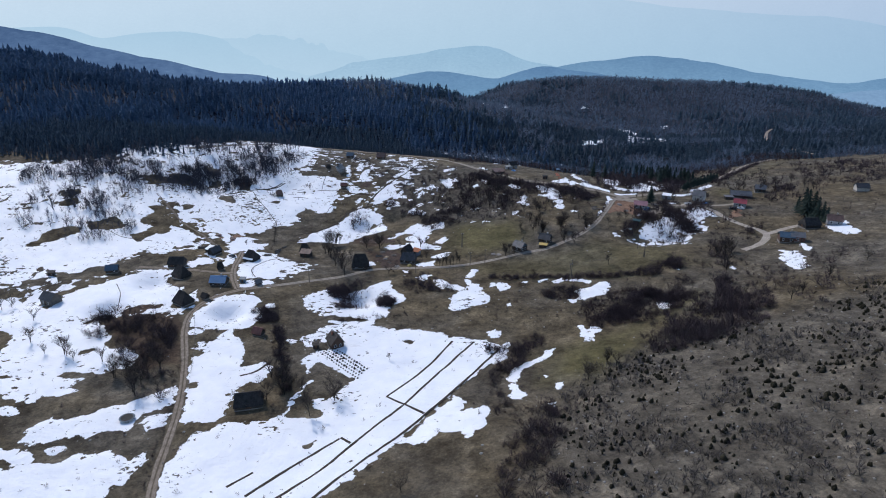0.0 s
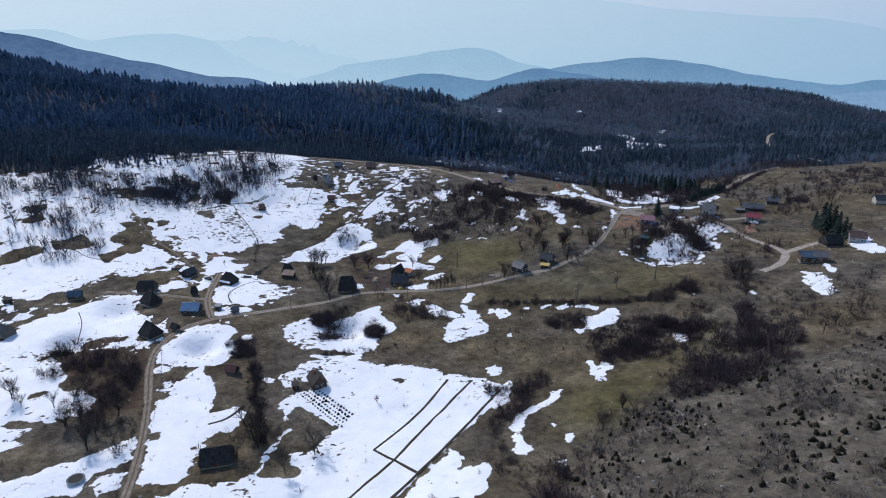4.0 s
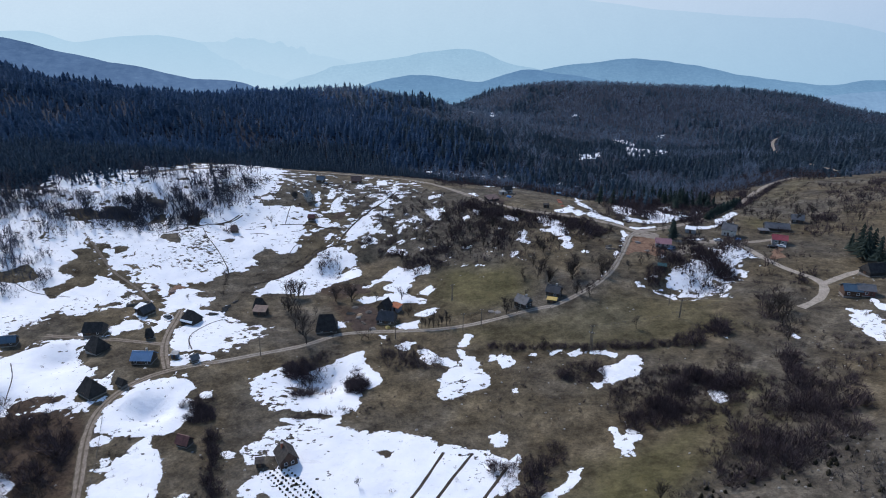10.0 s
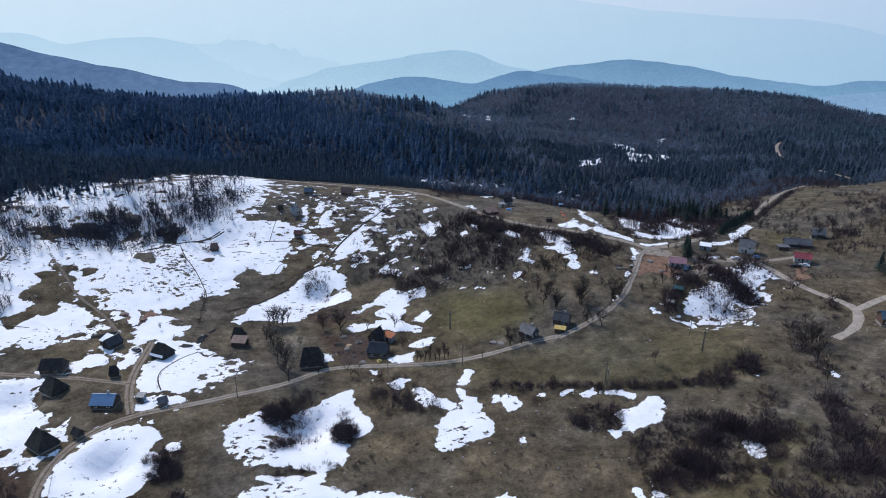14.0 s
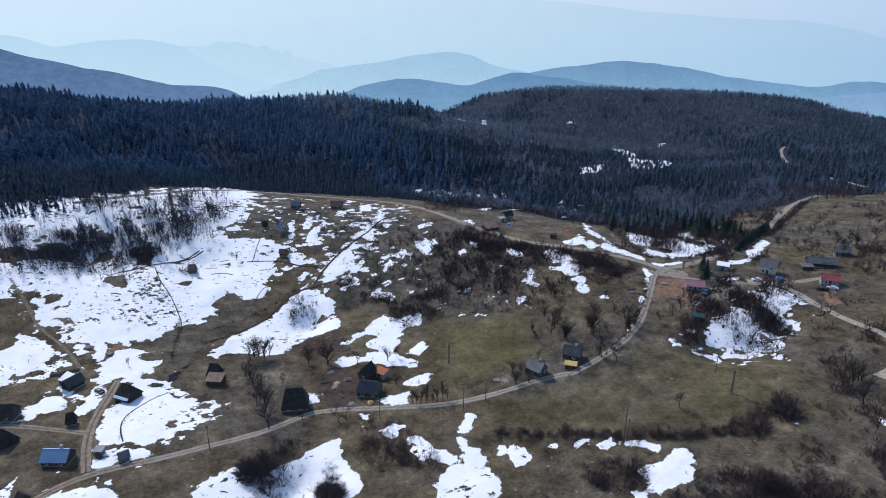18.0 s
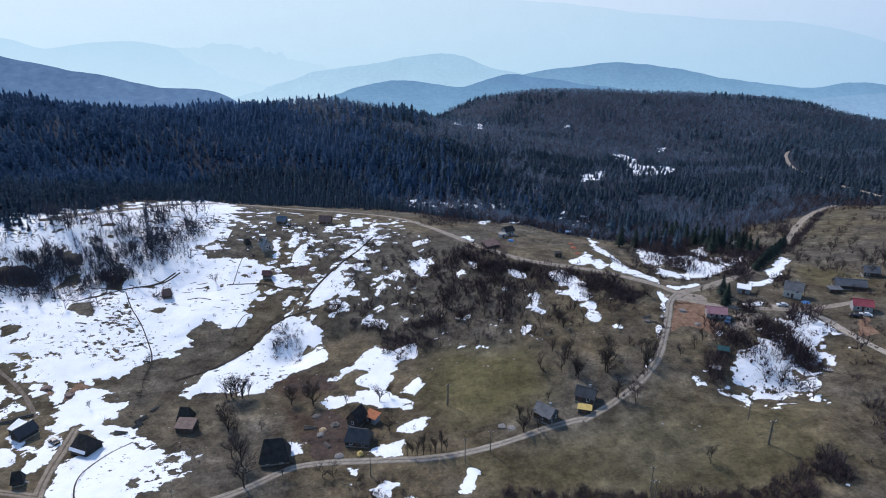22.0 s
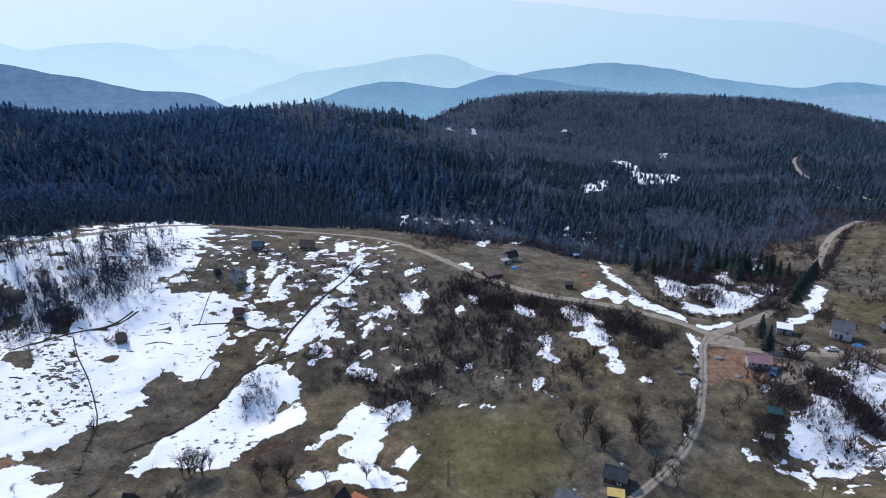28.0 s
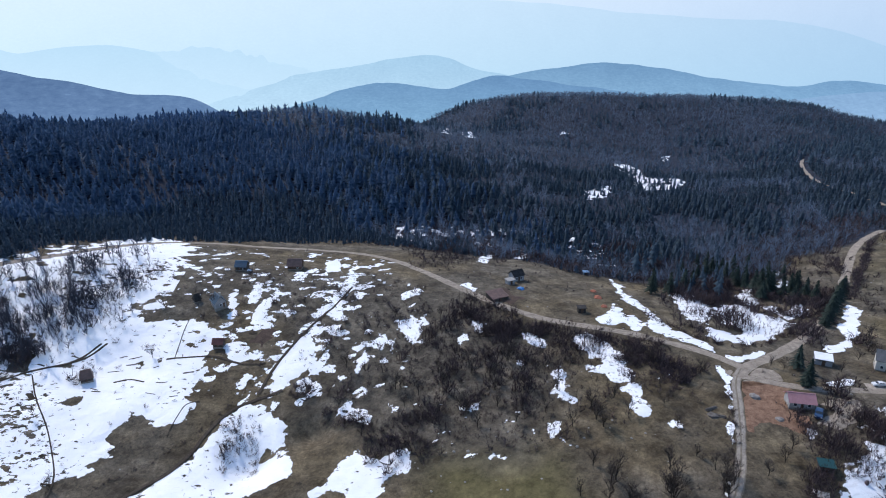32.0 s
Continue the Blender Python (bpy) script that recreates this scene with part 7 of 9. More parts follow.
hedge("hedge", [(109.0, 347.7), (110.9, 340.3), (105.2, 324.7), (94.4, 312.3)], 3, 1.5, 1.4, 3, "leafless hedge below the yard")
hedge("hedge", [(-111.3, 375.8), (-100.6, 353.3), (-93.7, 337.2)], 0.5, 0.5, 0.4, 0.8, "thin line of stones and twigs across the snow")
hedge("hedge", [(-91.3, 322.1), (-95.1, 334.7), (-97.1, 348.1), (-104.4, 361.8), (-114.8, 378.8)], 0.5, 0.5, 0.4, 0.8, "thin line of stones and twigs across the snow")
hedge("hedge", [(-89.0, 273.3), (-93.1, 284.3), (-90.6, 295.3), (-84.7, 302.0), (-78.9, 304.8)], 0.6, 0.5, 0.5, 1, "thin hedge line across the snow below the barns")
hedge("hedge", [(-98.0, 350.5), (-92.3, 326.5), (-92.3, 309.1)], 0.5, 0.5, 0.4, 0.8, "thin line of stones and twigs beside the barns")
hedge("hedge", [(-86.1, 344.5), (-80.6, 348.8), (-67.3, 360.5), (-58.2, 372.5), (-52.3, 385.1), (-37.9, 409.2), (-20.8, 441.4)], 1.4, 0.9, 0.5, 1.4, "low bushes along the old terrace edge")
hedge("hedge", [(-39.9, 298.7), (-27.5, 299.7), (-10.8, 301.0)], 2, 1.8, 1, 2.2, "straggling bushes behind the farm")
hedge("hedge", [(-78.6, 132.2), (-82.0, 143.8), (-84.6, 158.8), (-86.9, 173.1), (-95.0, 199.8)], 1.6, 1.6, 0.8, 1.8, "weedy verge of the clay road")
hedge("hedge", [(91.5, 410.6), (104.0, 381.8), (125.1, 383.1), (161.3, 408.8), (189.7, 441.9)], 3, 1.6, 1.6, 3.2, "leafless bushes along the road bend")
crop_rows([((-44.9, 205.6), (-28.7, 187.7)), ((-43.9, 206.5), (-28.0, 189.0)), ((-42.9, 207.5), (-27.3, 190.4)), ((-41.9, 208.3), (-26.6, 192.0)), ((-40.9, 209.3), (-25.9, 193.6))], 1.5, "rows of dark bushes standing in the snow garden")

# ---- single trees ----
def part(name, bm, material, parent, label=""):
    """Links a bmesh as one mesh object under a thing or a part."""
    me = bpy.data.meshes.new(name)
    bm.to_mesh(me)
    bm.free()
    me.materials.append(material)
    ob = new(name, me)
    ob.parent = parent
    return tagged(ob, label)


def tube(v, f, p, q, r0, r1, sides=4):
    a, d = len(v), (q - p).normalized()
    s = d.orthogonal().normalized()
    c = d.cross(s)
    for o, r in ((p, r0), (q, r1)):
        for k in range(sides):
            t = 6.2832 * k / sides
            v.append(o + (s * math.cos(t) + c * math.sin(t)) * r)
    for k in range(sides):
        j = (k + 1) % sides
        f.append((a + k, a + j, a + sides + j))
        f.append((a + k, a + sides + j, a + sides + k))


def bare_tree_meshes(seed, spread=1.0, slender=1.0):
    """Trunk with limbs, and a crown of fine twigs, of unit height."""
    r = random.Random(seed)
    random.seed(seed)
    tv, tf, cv, cf = [], [], [], []

    def grow(p, d, length, rad, depth):
        bend = Vector((r.uniform(-.22, .22), r.uniform(-.22, .22), r.uniform(0, .12)))
        m = p + d * length * 0.5
        q = m + (d + bend).normalized() * length * 0.5
        if depth < 3:
            tube(tv, tf, p, m, rad, rad * 0.82, 5 if depth < 1 else 3)
            tube(tv, tf, m, q, rad * 0.82, rad * 0.62, 5 if depth < 1 else 3)
        else:
            sliver(cv, cf, p, q, max(rad, 0.0035))
            for _ in range(3):
                k = p.lerp(q, r.uniform(0.25, 1))
                e = k + (d + Vector((r.uniform(-.9, .9), r.uniform(-.9, .9), r.uniform(-.3, .7)))).normalized() * length * r.uniform(0.5, 1.0)
                sliver(cv, cf, k, e, 0.0032)
            return
        n = (5, 5, 5)[depth]
        for k in range(n):
            at = m.lerp(q, r.uniform(-0.5, 1)) if k else q
            t = 6.2832 * (k + r.random()) / n
            out = Vector((math.cos(t), math.sin(t), 0)) * spread * r.uniform(0.5, 1.0)
            nd = (d * (1.0 if depth else 0.9) + out + Vector((0, 0, 0.28))).normalized()
            grow(at, nd, length * r.uniform(0.55, 0.78), rad * 0.55, depth + 1)

    grow(Vector((0, 0, -0.03)), Vector((r.uniform(-.06, .06), r.uniform(-.06, .06), 1)).normalized(), 0.40, 0.021 * slender, 0)
    top = max(p.z for p in tv + cv)
    out = []
    for name, v, f in (("trunk", tv, tf), ("crown", cv, cf)):
        me = bpy.data.meshes.new(name)
        me.from_pydata([tuple(p / top) for p in v], [], f)
        me.materials.append(BARK if name == "trunk" else TWIG)
        out.append(me)
    return out


TREE_KINDS = [bare_tree_meshes(200 + s, (0.75, 0.95, 1.15)[s % 3], (0.6, 0.75, 0.95)[s // 3]) for s in range(9)]
SAPLING_KINDS = [bare_tree_meshes(300 + s, 0.35, 0.6) for s in range(3)]
rt = random.Random(5)


def bare_tree(x, y, h, label="leafless grey tree standing in dead grass", kinds=None, name="bare_tree"):
    root = new(name)
    root.location = (x, y, float(land(x, y)) - 0.1)
    root.rotation_euler = (rt.uniform(-.05, .05), rt.uniform(-.05, .05), rt.uniform(0, 6.28))
    w = h * rt.uniform(0.9, 1.15)
    root.scale = (w, w, h)
    for me in rt.choice(kinds or TREE_KINDS):
        ob = new(me.name, me)
        ob.parent = root
    return tagged(root, label, "tree", "bare trees")


def conifer_meshes(seed):
    v, f = conifer_shape(8, 16, seed, 0.24)
    n = len(v) - 6
    out = []
    for name, vs, fs, mat in (("trunk", v[n:] * (1.6, 1.6, 1.3), f[-6:] - n, BARK), ("crown", v[:n], f[:-6], CLEAR_NEEDLES)):
        me = bpy.data.meshes.new(name)
        me.from_pydata([tuple(p) for p in vs], [], [tuple(int(k) for k in t) for t in fs])
        me.materials.append(mat)
        out.append(me)
    return out


SPRUCE_KINDS = [conifer_meshes(400 + s) for s in range(4)]


def spruce(x, y, h, label="dark green spruce tree standing alone", wide=1.45):
    root = new("spruce_tree")
    root.location = (x, y, float(land(x, y)) - 0.1)
    root.rotation_euler = (0, 0, rt.uniform(0, 6.28))
    root.scale = (h * wide, h * wide, h)
    for me in rt.choice(SPRUCE_KINDS):
        ob = new(me.name, me)
        ob.parent = root
    return tagged(root, label, "tree", "spruce trees")


# ---- buildings ----
PAINT = {
    "black_boards": plain("tarred_boards", (0.034, 0.032, 0.031), 0.5, 0.8, 0.85, bump=0.3),
    "dark_boards": plain("weathered_dark_boards", (0.066, 0.056, 0.049), 0.45, 0.8, 0.85, bump=0.3),
    "brown_boards": plain("brown_boards", (0.095, 0.058, 0.042), 0.35, 0.8, 0.85, bump=0.3),
    "red_brown": plain("faded_red_sheet", (0.15, 0.062, 0.052), 0.3, 0.6, 0.6),
    "rust_brown": plain("rusted_brown_sheet", (0.15, 0.095, 0.080), 0.3, 0.6, 0.6),
    "grey_sheet": plain("dull_grey_sheet", (0.14, 0.14, 0.145), 0.25, 0.6, 0.5),
    "dark_grey_sheet": plain("dark_grey_sheet", (0.055, 0.057, 0.062), 0.3, 0.6, 0.5),
    "blue_sheet": plain("pale_blue_sheet", (0.16, 0.27, 0.42), 0.15, 0.5, 0.45),
    "slate_blue": plain("slate_blue_sheet", (0.070, 0.115, 0.16), 0.2, 0.5, 0.5),
    "pink_sheet": plain("faded_pink_sheet", (0.40, 0.21, 0.22), 0.15, 0.5, 0.5),
    "red_sheet": plain("red_sheet", (0.33, 0.075, 0.085), 0.2, 0.5, 0.5),
    "orange_tile": plain("orange_tiles", (0.45, 0.16, 0.07), 0.2, 0.8, 0.8),
    "yellow": plain("yellow_panel", (0.60, 0.44, 0.14), 0.15, 0.8, 0.6),
    "teal": plain("teal_panel", (0.012, 0.058, 0.060), 0.2, 0.8, 0.5),
    "plaster": plain("pale_plaster", (0.52, 0.49, 0.44), 0.15, 0.5, 0.9),
    "grey_plaster": plain("grey_plaster", (0.30, 0.30, 0.31), 0.2, 0.5, 0.9),
    "stone": plain("rough_stone", (0.24, 0.22, 0.20), 0.3, 1.5, 0.9, bump=0.6),
    "concrete": plain("concrete", (0.33, 0.32, 0.30), 0.2, 0.7, 0.9),
    "brick": plain("red_brick", (0.36, 0.13, 0.08), 0.25, 2.0, 0.9),
    "timber": plain("pale_new_timber", (0.45, 0.33, 0.20), 0.2, 1.0, 0.8),
    "old_timber": plain("grey_old_timber", (0.13, 0.115, 0.10), 0.3, 1.0, 0.85),
    "glass": plain("dark_window_glass", (0.03, 0.04, 0.05), 0.1, 1.0, 0.08, spec=0.6),
    "white": plain("white_paint", (0.75, 0.75, 0.74), 0.08, 1.0, 0.5),
    "car_blue": plain("dark_blue_car_paint", (0.02, 0.05, 0.11), 0.1, 1.0, 0.25, spec=0.6),
    "car_white": plain("white_car_paint", (0.72, 0.72, 0.72), 0.05, 1.0, 0.25, spec=0.6),
    "car_black": plain("black_car_paint", (0.015, 0.016, 0.018), 0.1, 1.0, 0.25, spec=0.6),
    "tyre": plain("tyre_rubber", (0.02, 0.02, 0.02), 0.1, 1.0, 0.9),
    "tarp_blue": plain("blue_tarpaulin", (0.06, 0.22, 0.50), 0.15, 0.7, 0.5),
}


def box_bm(x0, x1, y0, y1, z0, z1, bevel=0.0):
    bm = bmesh.new()
    vs = [bm.verts.new((x, y, z)) for x in (x0, x1) for y in (y0, y1) for z in (z0, z1)]
    for q in ((0, 1, 3, 2), (4, 6, 7, 5), (0, 4, 5, 1), (2, 3, 7, 6), (0, 2, 6, 4), (1, 5, 7, 3)):
        bm.faces.new([vs[k] for k in q])
    bmesh.ops.recalc_face_normals(bm, faces=bm.faces)
    if bevel:
        bmesh.ops.bevel(bm, geom=list(bm.edges), offset=bevel, segments=1, affect="EDGES")
    return bm


def prism_bm(outline, thick):
    """A slab over a flat outline of 3D points, thickened downwards along its normal."""
    bm = bmesh.new()
    n = (Vector(outline[1]) - Vector(outline[0])).cross(Vector(outline[2]) - Vector(outline[0])).normalized()
    if n.z < 0:
        outline, n = outline[::-1], -n
    top = [bm.verts.new(p) for p in outline]
    low = [bm.verts.new(Vector(p) - n * thick) for p in outline]
    bm.faces.new(top)
    bm.faces.new(low[::-1])
    for i in range(len(top)):
        j = (i + 1) % len(top)
        bm.faces.new((top[i], low[i], low[j], top[j]))
    return bm


def ribs_bm(outline, step=0.9, rise=0.05):
    """Standing seams on a roof slope, from eave to ridge, kept inside the slope."""
    a, b, c, d = [Vector(p) for p in outline]
    n = (b - a).cross(d - a).normalized()
    if n.z < 0:
        n = -n
    bm = bmesh.new()
    count = max(2, int((b - a).length / step))
    for k in range(count + 1):
        f = k / count
        p, q = a.lerp(b, f), d.lerp(c, f)
        s = (b - a).normalized() * 0.045
        vs = [bm.verts.new(o + u + n * h) for o in (p, q) for u, h in ((-s, 0.002), (s, 0.002), (s, rise), (-s, rise))]
        for w in ((0, 1, 5, 4), (1, 2, 6, 5), (2, 3, 7, 6), (3, 0, 4, 7), (0, 3, 2, 1), (4, 5, 6, 7)):
            bm.faces.new([vs[t] for t in w])
    return bm


def floor_under(x, y, turn, l, w):
    c, s = math.cos(turn), math.sin(turn)
    zs = [float(land(x + a * l / 2 * c - b * w / 2 * s, y + a * l / 2 * s + b * w / 2 * c)) for a in (-1, 0, 1) for b in (-1, 0, 1)]
    return min(zs), max(zs)


def opening(parent, side, at, z, w, h, l2, w2, wall, kind="window"):
    """A window or door set in a wall. side: s, n (long walls), e, w (ends)."""
    def place(u0, u1, z0, z1, d0, d1):
        if side == "s":
            return box_bm(u0, u1, -w2 - d1, -w2 - d0, z0, z1)
        if side == "n":
            return box_bm(u0, u1, w2 + d0, w2 + d1, z0, z1)
        if side == "e":
            return box_bm(l2 + d0, l2 + d1, u0, u1, z0, z1)
        return box_bm(-l2 - d1, -l2 - d0, u0, u1, z0, z1)
    if kind == "window":
        fr = part("window", place(at - w / 2 - 0.09, at + w / 2 + 0.09, z - 0.09, z + h + 0.09, -0.02, 0.05), PAINT["white"], parent)
        part("pane", place(at - w / 2, at + w / 2, z, z + h, 0.03, 0.062), PAINT["glass"], fr)
        part("window_sill", place(at - w / 2 - 0.15, at + w / 2 + 0.15, z - 0.16, z - 0.09, 0.0, 0.16), PAINT["concrete"], fr)
    else:
        fr = part("door", place(at - w / 2, at + w / 2, z, z + h, -0.02, 0.06), PAINT["brown_boards"], parent)
        part("handle", place(at + w / 2 - 0.18, at + w / 2 - 0.10, z + h * 0.45, z + h * 0.55, 0.06, 0.12), PAINT["concrete"], fr)


def house(name, x, y, deg, l, w, wall_h, roof_h, roof, walls, label, category="house", hip=0.0, over=0.45, chimney=True,
          windows=(), doors=(), gable=None, snow=0.0, base="stone", ribs=True, sink=0.0):
    """A pitched-roof building: its ridge runs along its own x. hip: how far the ridge stops short of the ends."""
    turn = radians(deg)
    lo, hi = floor_under(x, y, turn, l, w)
    z = (lo + hi * 2) / 3 - sink
    root = new(name)
    root.matrix_world = pose(x, y, z, 0, 0, deg)
    l2, w2, t = l / 2, w / 2, 0.22
    dig = z - lo + 0.5
    part("foundation", box_bm(-l2 - 0.06, l2 + 0.06, -w2 - 0.06, w2 + 0.06, -dig, 0.3), PAINT[base], root)
    wm, gm = PAINT[walls], PAINT[gable or walls]
    part("wall", box_bm(-l2, l2, -w2, -w2 + t, 0.3, wall_h), wm, root)
    part("wall", box_bm(-l2, l2, w2 - t, w2, 0.3, wall_h), wm, root)
    ridge_z = wall_h + roof_h
    for s in (-1, 1):
        x0, x1 = sorted((s * l2, s * (l2 - t)))
        part("wall", box_bm(x0, x1, -w2 + t, w2 - t, 0.3, wall_h), wm, root)
        if hip < 0.3:
            bm = bmesh.new()
            f = [bm.verts.new(p) for p in ((s * l2, -w2, wall_h), (s * l2, w2, wall_h), (s * l2, 0, ridge_z - 0.12))]
            g = [bm.verts.new((v.co.x - s * t, v.co.y, v.co.z)) for v in f]
            bm.faces.new(f)
            bm.faces.new(g[::-1])
            for i in range(3):
                bm.faces.new((f[i], g[i], g[(i + 1) % 3], f[(i + 1) % 3]))
            bmesh.ops.recalc_face_normals(bm, faces=bm.faces)
            part("gable", bm, gm, root)
    k = roof_h / w2
    ez = wall_h - over * k + 0.05
    r2 = l2 + over * 0.8 - hip
    e2, f2 = l2 + over * 0.8, w2 + over
    top = ridge_z + 0.05
    for s in (-1, 1):
        slope = [(-e2, s * f2, ez), (e2, s * f2, ez), (r2, 0, top), (-r2, 0, top)]
        ro = part("roof_slope", prism_bm(slope, 0.12), PAINT[roof], root)
        if ribs:
            part("seams", ribs_bm(slope), PAINT[roof], ro)
        if snow and s < 0:
            q = [Vector(p) for p in slope]
            band = [q[0].lerp(q[1], 0.06), q[0].lerp(q[1], 0.94), q[1].lerp(q[2], snow), q[0].lerp(q[3], snow)]
            nrm = (q[1] - q[0]).cross(q[3] - q[0]).normalized()
            nrm = nrm if nrm.z > 0 else -nrm
            part("roof_snow", prism_bm([tuple(p + nrm * 0.2) for p in band], 0.19), ROOF_SNOW, ro, "melting snow on the roof")
    if hip >= 0.3:
        for s in (-1, 1):
            part("roof_hip", prism_bm([(s * e2, -f2, ez), (s * e2, f2, ez), (s * r2, 0, top)], 0.12), PAINT[roof], root)
    part("ridge_cap", box_bm(-r2, r2, -0.14, 0.14, top - 0.05, top + 0.07), PAINT[roof], root)
    if chimney:
        c = box_bm(l2 * 0.3 - 0.3, l2 * 0.3 + 0.3, w2 * 0.28 - 0.3, w2 * 0.28 + 0.3, ridge_z - roof_h * 0.5, ridge_z + 0.7, 0.03)
        ch = part("chimney", c, PAINT["brick"] if chimney is True else PAINT[chimney], root)
        part("chimney_cap", box_bm(l2 * 0.3 - 0.38, l2 * 0.3 + 0.38, w2 * 0.28 - 0.38, w2 * 0.28 + 0.38, ridge_z + 0.7, ridge_z + 0.8), PAINT["concrete"], ch)
    for side, at, wz, ww, wh in windows:
        opening(root, side, at, wz, ww, wh, l2, w2, wm)
    for side, at, ww, wh in doors:
        opening(root, side, at, 0.3, ww, wh, l2, w2, wm, "door")
    return tagged(root, label, category, "village buildings")


def shed(name, x, y, deg, l, w, h0, h1, roof, walls, label, category="shed", snow=False):
    """A lean-to: its roof falls from h1 behind to h0 in front."""
    lo, hi = floor_under(x, y, radians(deg), l, w)
    z = (lo + hi) / 2
    root = new(name)
    root.matrix_world = pose(x, y, z, 0, 0, deg)
    l2, w2, d = l / 2, w / 2, 0.15
    dig = z - lo + 0.4
    part("wall", box_bm(-l2, l2, -w2, -w2 + d, -dig, h0), PAINT[walls], root)
    part("wall", box_bm(-l2, l2, w2 - d, w2, -dig, h1), PAINT[walls], root)
    for s in (-1, 1):
        bm = bmesh.new()
        xs = (s * l2, s * (l2 - d))
        f = [[bm.verts.new((xx, yy, zz)) for yy, zz in ((-w2 + d, -dig), (w2 - d, -dig), (w2 - d, h1), (-w2 + d, h0))] for xx in xs]
        bm.faces.new(f[0])
        bm.faces.new(f[1][::-1])
        for i in range(4):
            j = (i + 1) % 4
            bm.faces.new((f[0][i], f[1][i], f[1][j], f[0][j]))
        bmesh.ops.recalc_face_normals(bm, faces=bm.faces)
        part("wall", bm, PAINT[walls], root)
    o, k = 0.3, (h1 - h0) / w
    slope = [(-l2 - o, -w2 - o, h0 - o * k + 0.12), (l2 + o, -w2 - o, h0 - o * k + 0.12), (l2 + o, w2 + o, h1 + o * k + 0.12), (-l2 - o, w2 + o, h1 + o * k + 0.12)]
    ro = part("roof", prism_bm(slope, 0.1), PAINT[roof], root)
    part("seams", ribs_bm(slope, 0.8), PAINT[roof], ro)
    if snow:
        part("roof_snow", prism_bm([(a * 0.95, b * 0.95, c + 0.24) for a, b, c in slope], 0.2), ROOF_SNOW, ro, "melting snow on the roof")
    opening(root, "s", 0, 0.05, min(1.0, l * 0.4), min(1.9, h0 * 0.9), l2, w2, None, "door")
    return tagged(root, label, category, "village buildings")


def car(x, y, deg, paint, label, snow=False, size=1.0):
    """A parked car: body with cabin, glass, lamps and four wheels."""
    root = new("car")
    root.matrix_world = pose(x, y, float(land(x, y)), 0, 0, deg) @ Matrix.Scale(size, 4)
    body = bmesh.new()
    side = [(-2.1, 0.35), (-2.1, 0.85), (-1.9, 0.98), (-1.0, 1.02), (-0.55, 1.42), (0.85, 1.45), (1.5, 1.05), (2.05, 0.95), (2.12, 0.4)]
    rows = [[body.verts.new((px, s * (0.82 if pz < 1.1 else 0.66), pz)) for px, pz in side] for s in (-1, 1)]
    body.faces.new(rows[0])
    body.faces.new(rows[1][::-1])
    for i in range(len(side)):
        j = (i + 1) % len(side)
        body.faces.new((rows[0][i], rows[1][i], rows[1][j], rows[0][j]))
    bmesh.ops.recalc_face_normals(body, faces=body.faces)
    bmesh.ops.bevel(body, geom=list(body.edges), offset=0.05, segments=2, affect="EDGES")
    part("body", body, PAINT[paint], root)
    for s in (-1, 1):
        part("side_window", prism_bm([(-0.72, s * 0.80, 1.08), (1.2, s * 0.80, 1.08), (0.8, s * 0.70, 1.38), (-0.45, s * 0.70, 1.38)], 0.02), PAINT["glass"], root)
        part("headlight", box_bm(-2.13, -2.0, s * 0.6 - 0.18, s * 0.6 + 0.18, 0.68, 0.84, 0.02), PAINT["white"], root)
        for wx in (-1.3, 1.3):
            w = bmesh.new()
            bmesh.ops.create_cone(w, cap_ends=True, segments=14, radius1=0.33, radius2=0.33, depth=0.22,
                                  matrix=Matrix.Translation((wx, s * 0.76, 0.33)) @ Matrix.Rotation(radians(90), 4, "X"))
            wh = part("wheel", w, PAINT["tyre"], root)
            r = bmesh.new()
            bmesh.ops.create_cone(r, cap_ends=True, segments=10, radius1=0.19, radius2=0.19, depth=0.24,
                                  matrix=Matrix.Translation((wx, s * 0.76, 0.33)) @ Matrix.Rotation(radians(90), 4, "X"))
            part("rim", r, PAINT["concrete"], wh)
    part("windscreen", prism_bm([(-1.02, -0.66, 1.06), (-1.02, 0.66, 1.06), (-0.6, 0.58, 1.42), (-0.6, -0.58, 1.42)], 0.02), PAINT["glass"], root)
    return tagged(root, label, "car", "parked cars")


def pole(x, y, h=8.0):
    root = new("utility_pole")
    root.location = (x, y, float(land(x, y)) - 0.3)
    bm = bmesh.new()
    bmesh.ops.create_cone(bm, cap_ends=True, segments=8, radius1=0.15, radius2=0.10, depth=h, matrix=Matrix.Translation((0, 0, h / 2)))
    part("post", bm, PAINT["old_timber"], root)
    part("crossarm", box_bm(-0.75, 0.75, -0.06, 0.06, h - 0.55, h - 0.42), PAINT["old_timber"], root)
    for s in (-0.6, 0, 0.6):
        bm = bmesh.new()
        bmesh.ops.create_cone(bm, cap_ends=True, segments=6, radius1=0.06, radius2=0.04, depth=0.22, matrix=Matrix.Translation((s, 0, h - 0.31)))
        part("insulator", bm, PAINT["white"], root)
    return tagged(root, "grey wooden utility pole with a short crossarm", "pole", "utility poles")


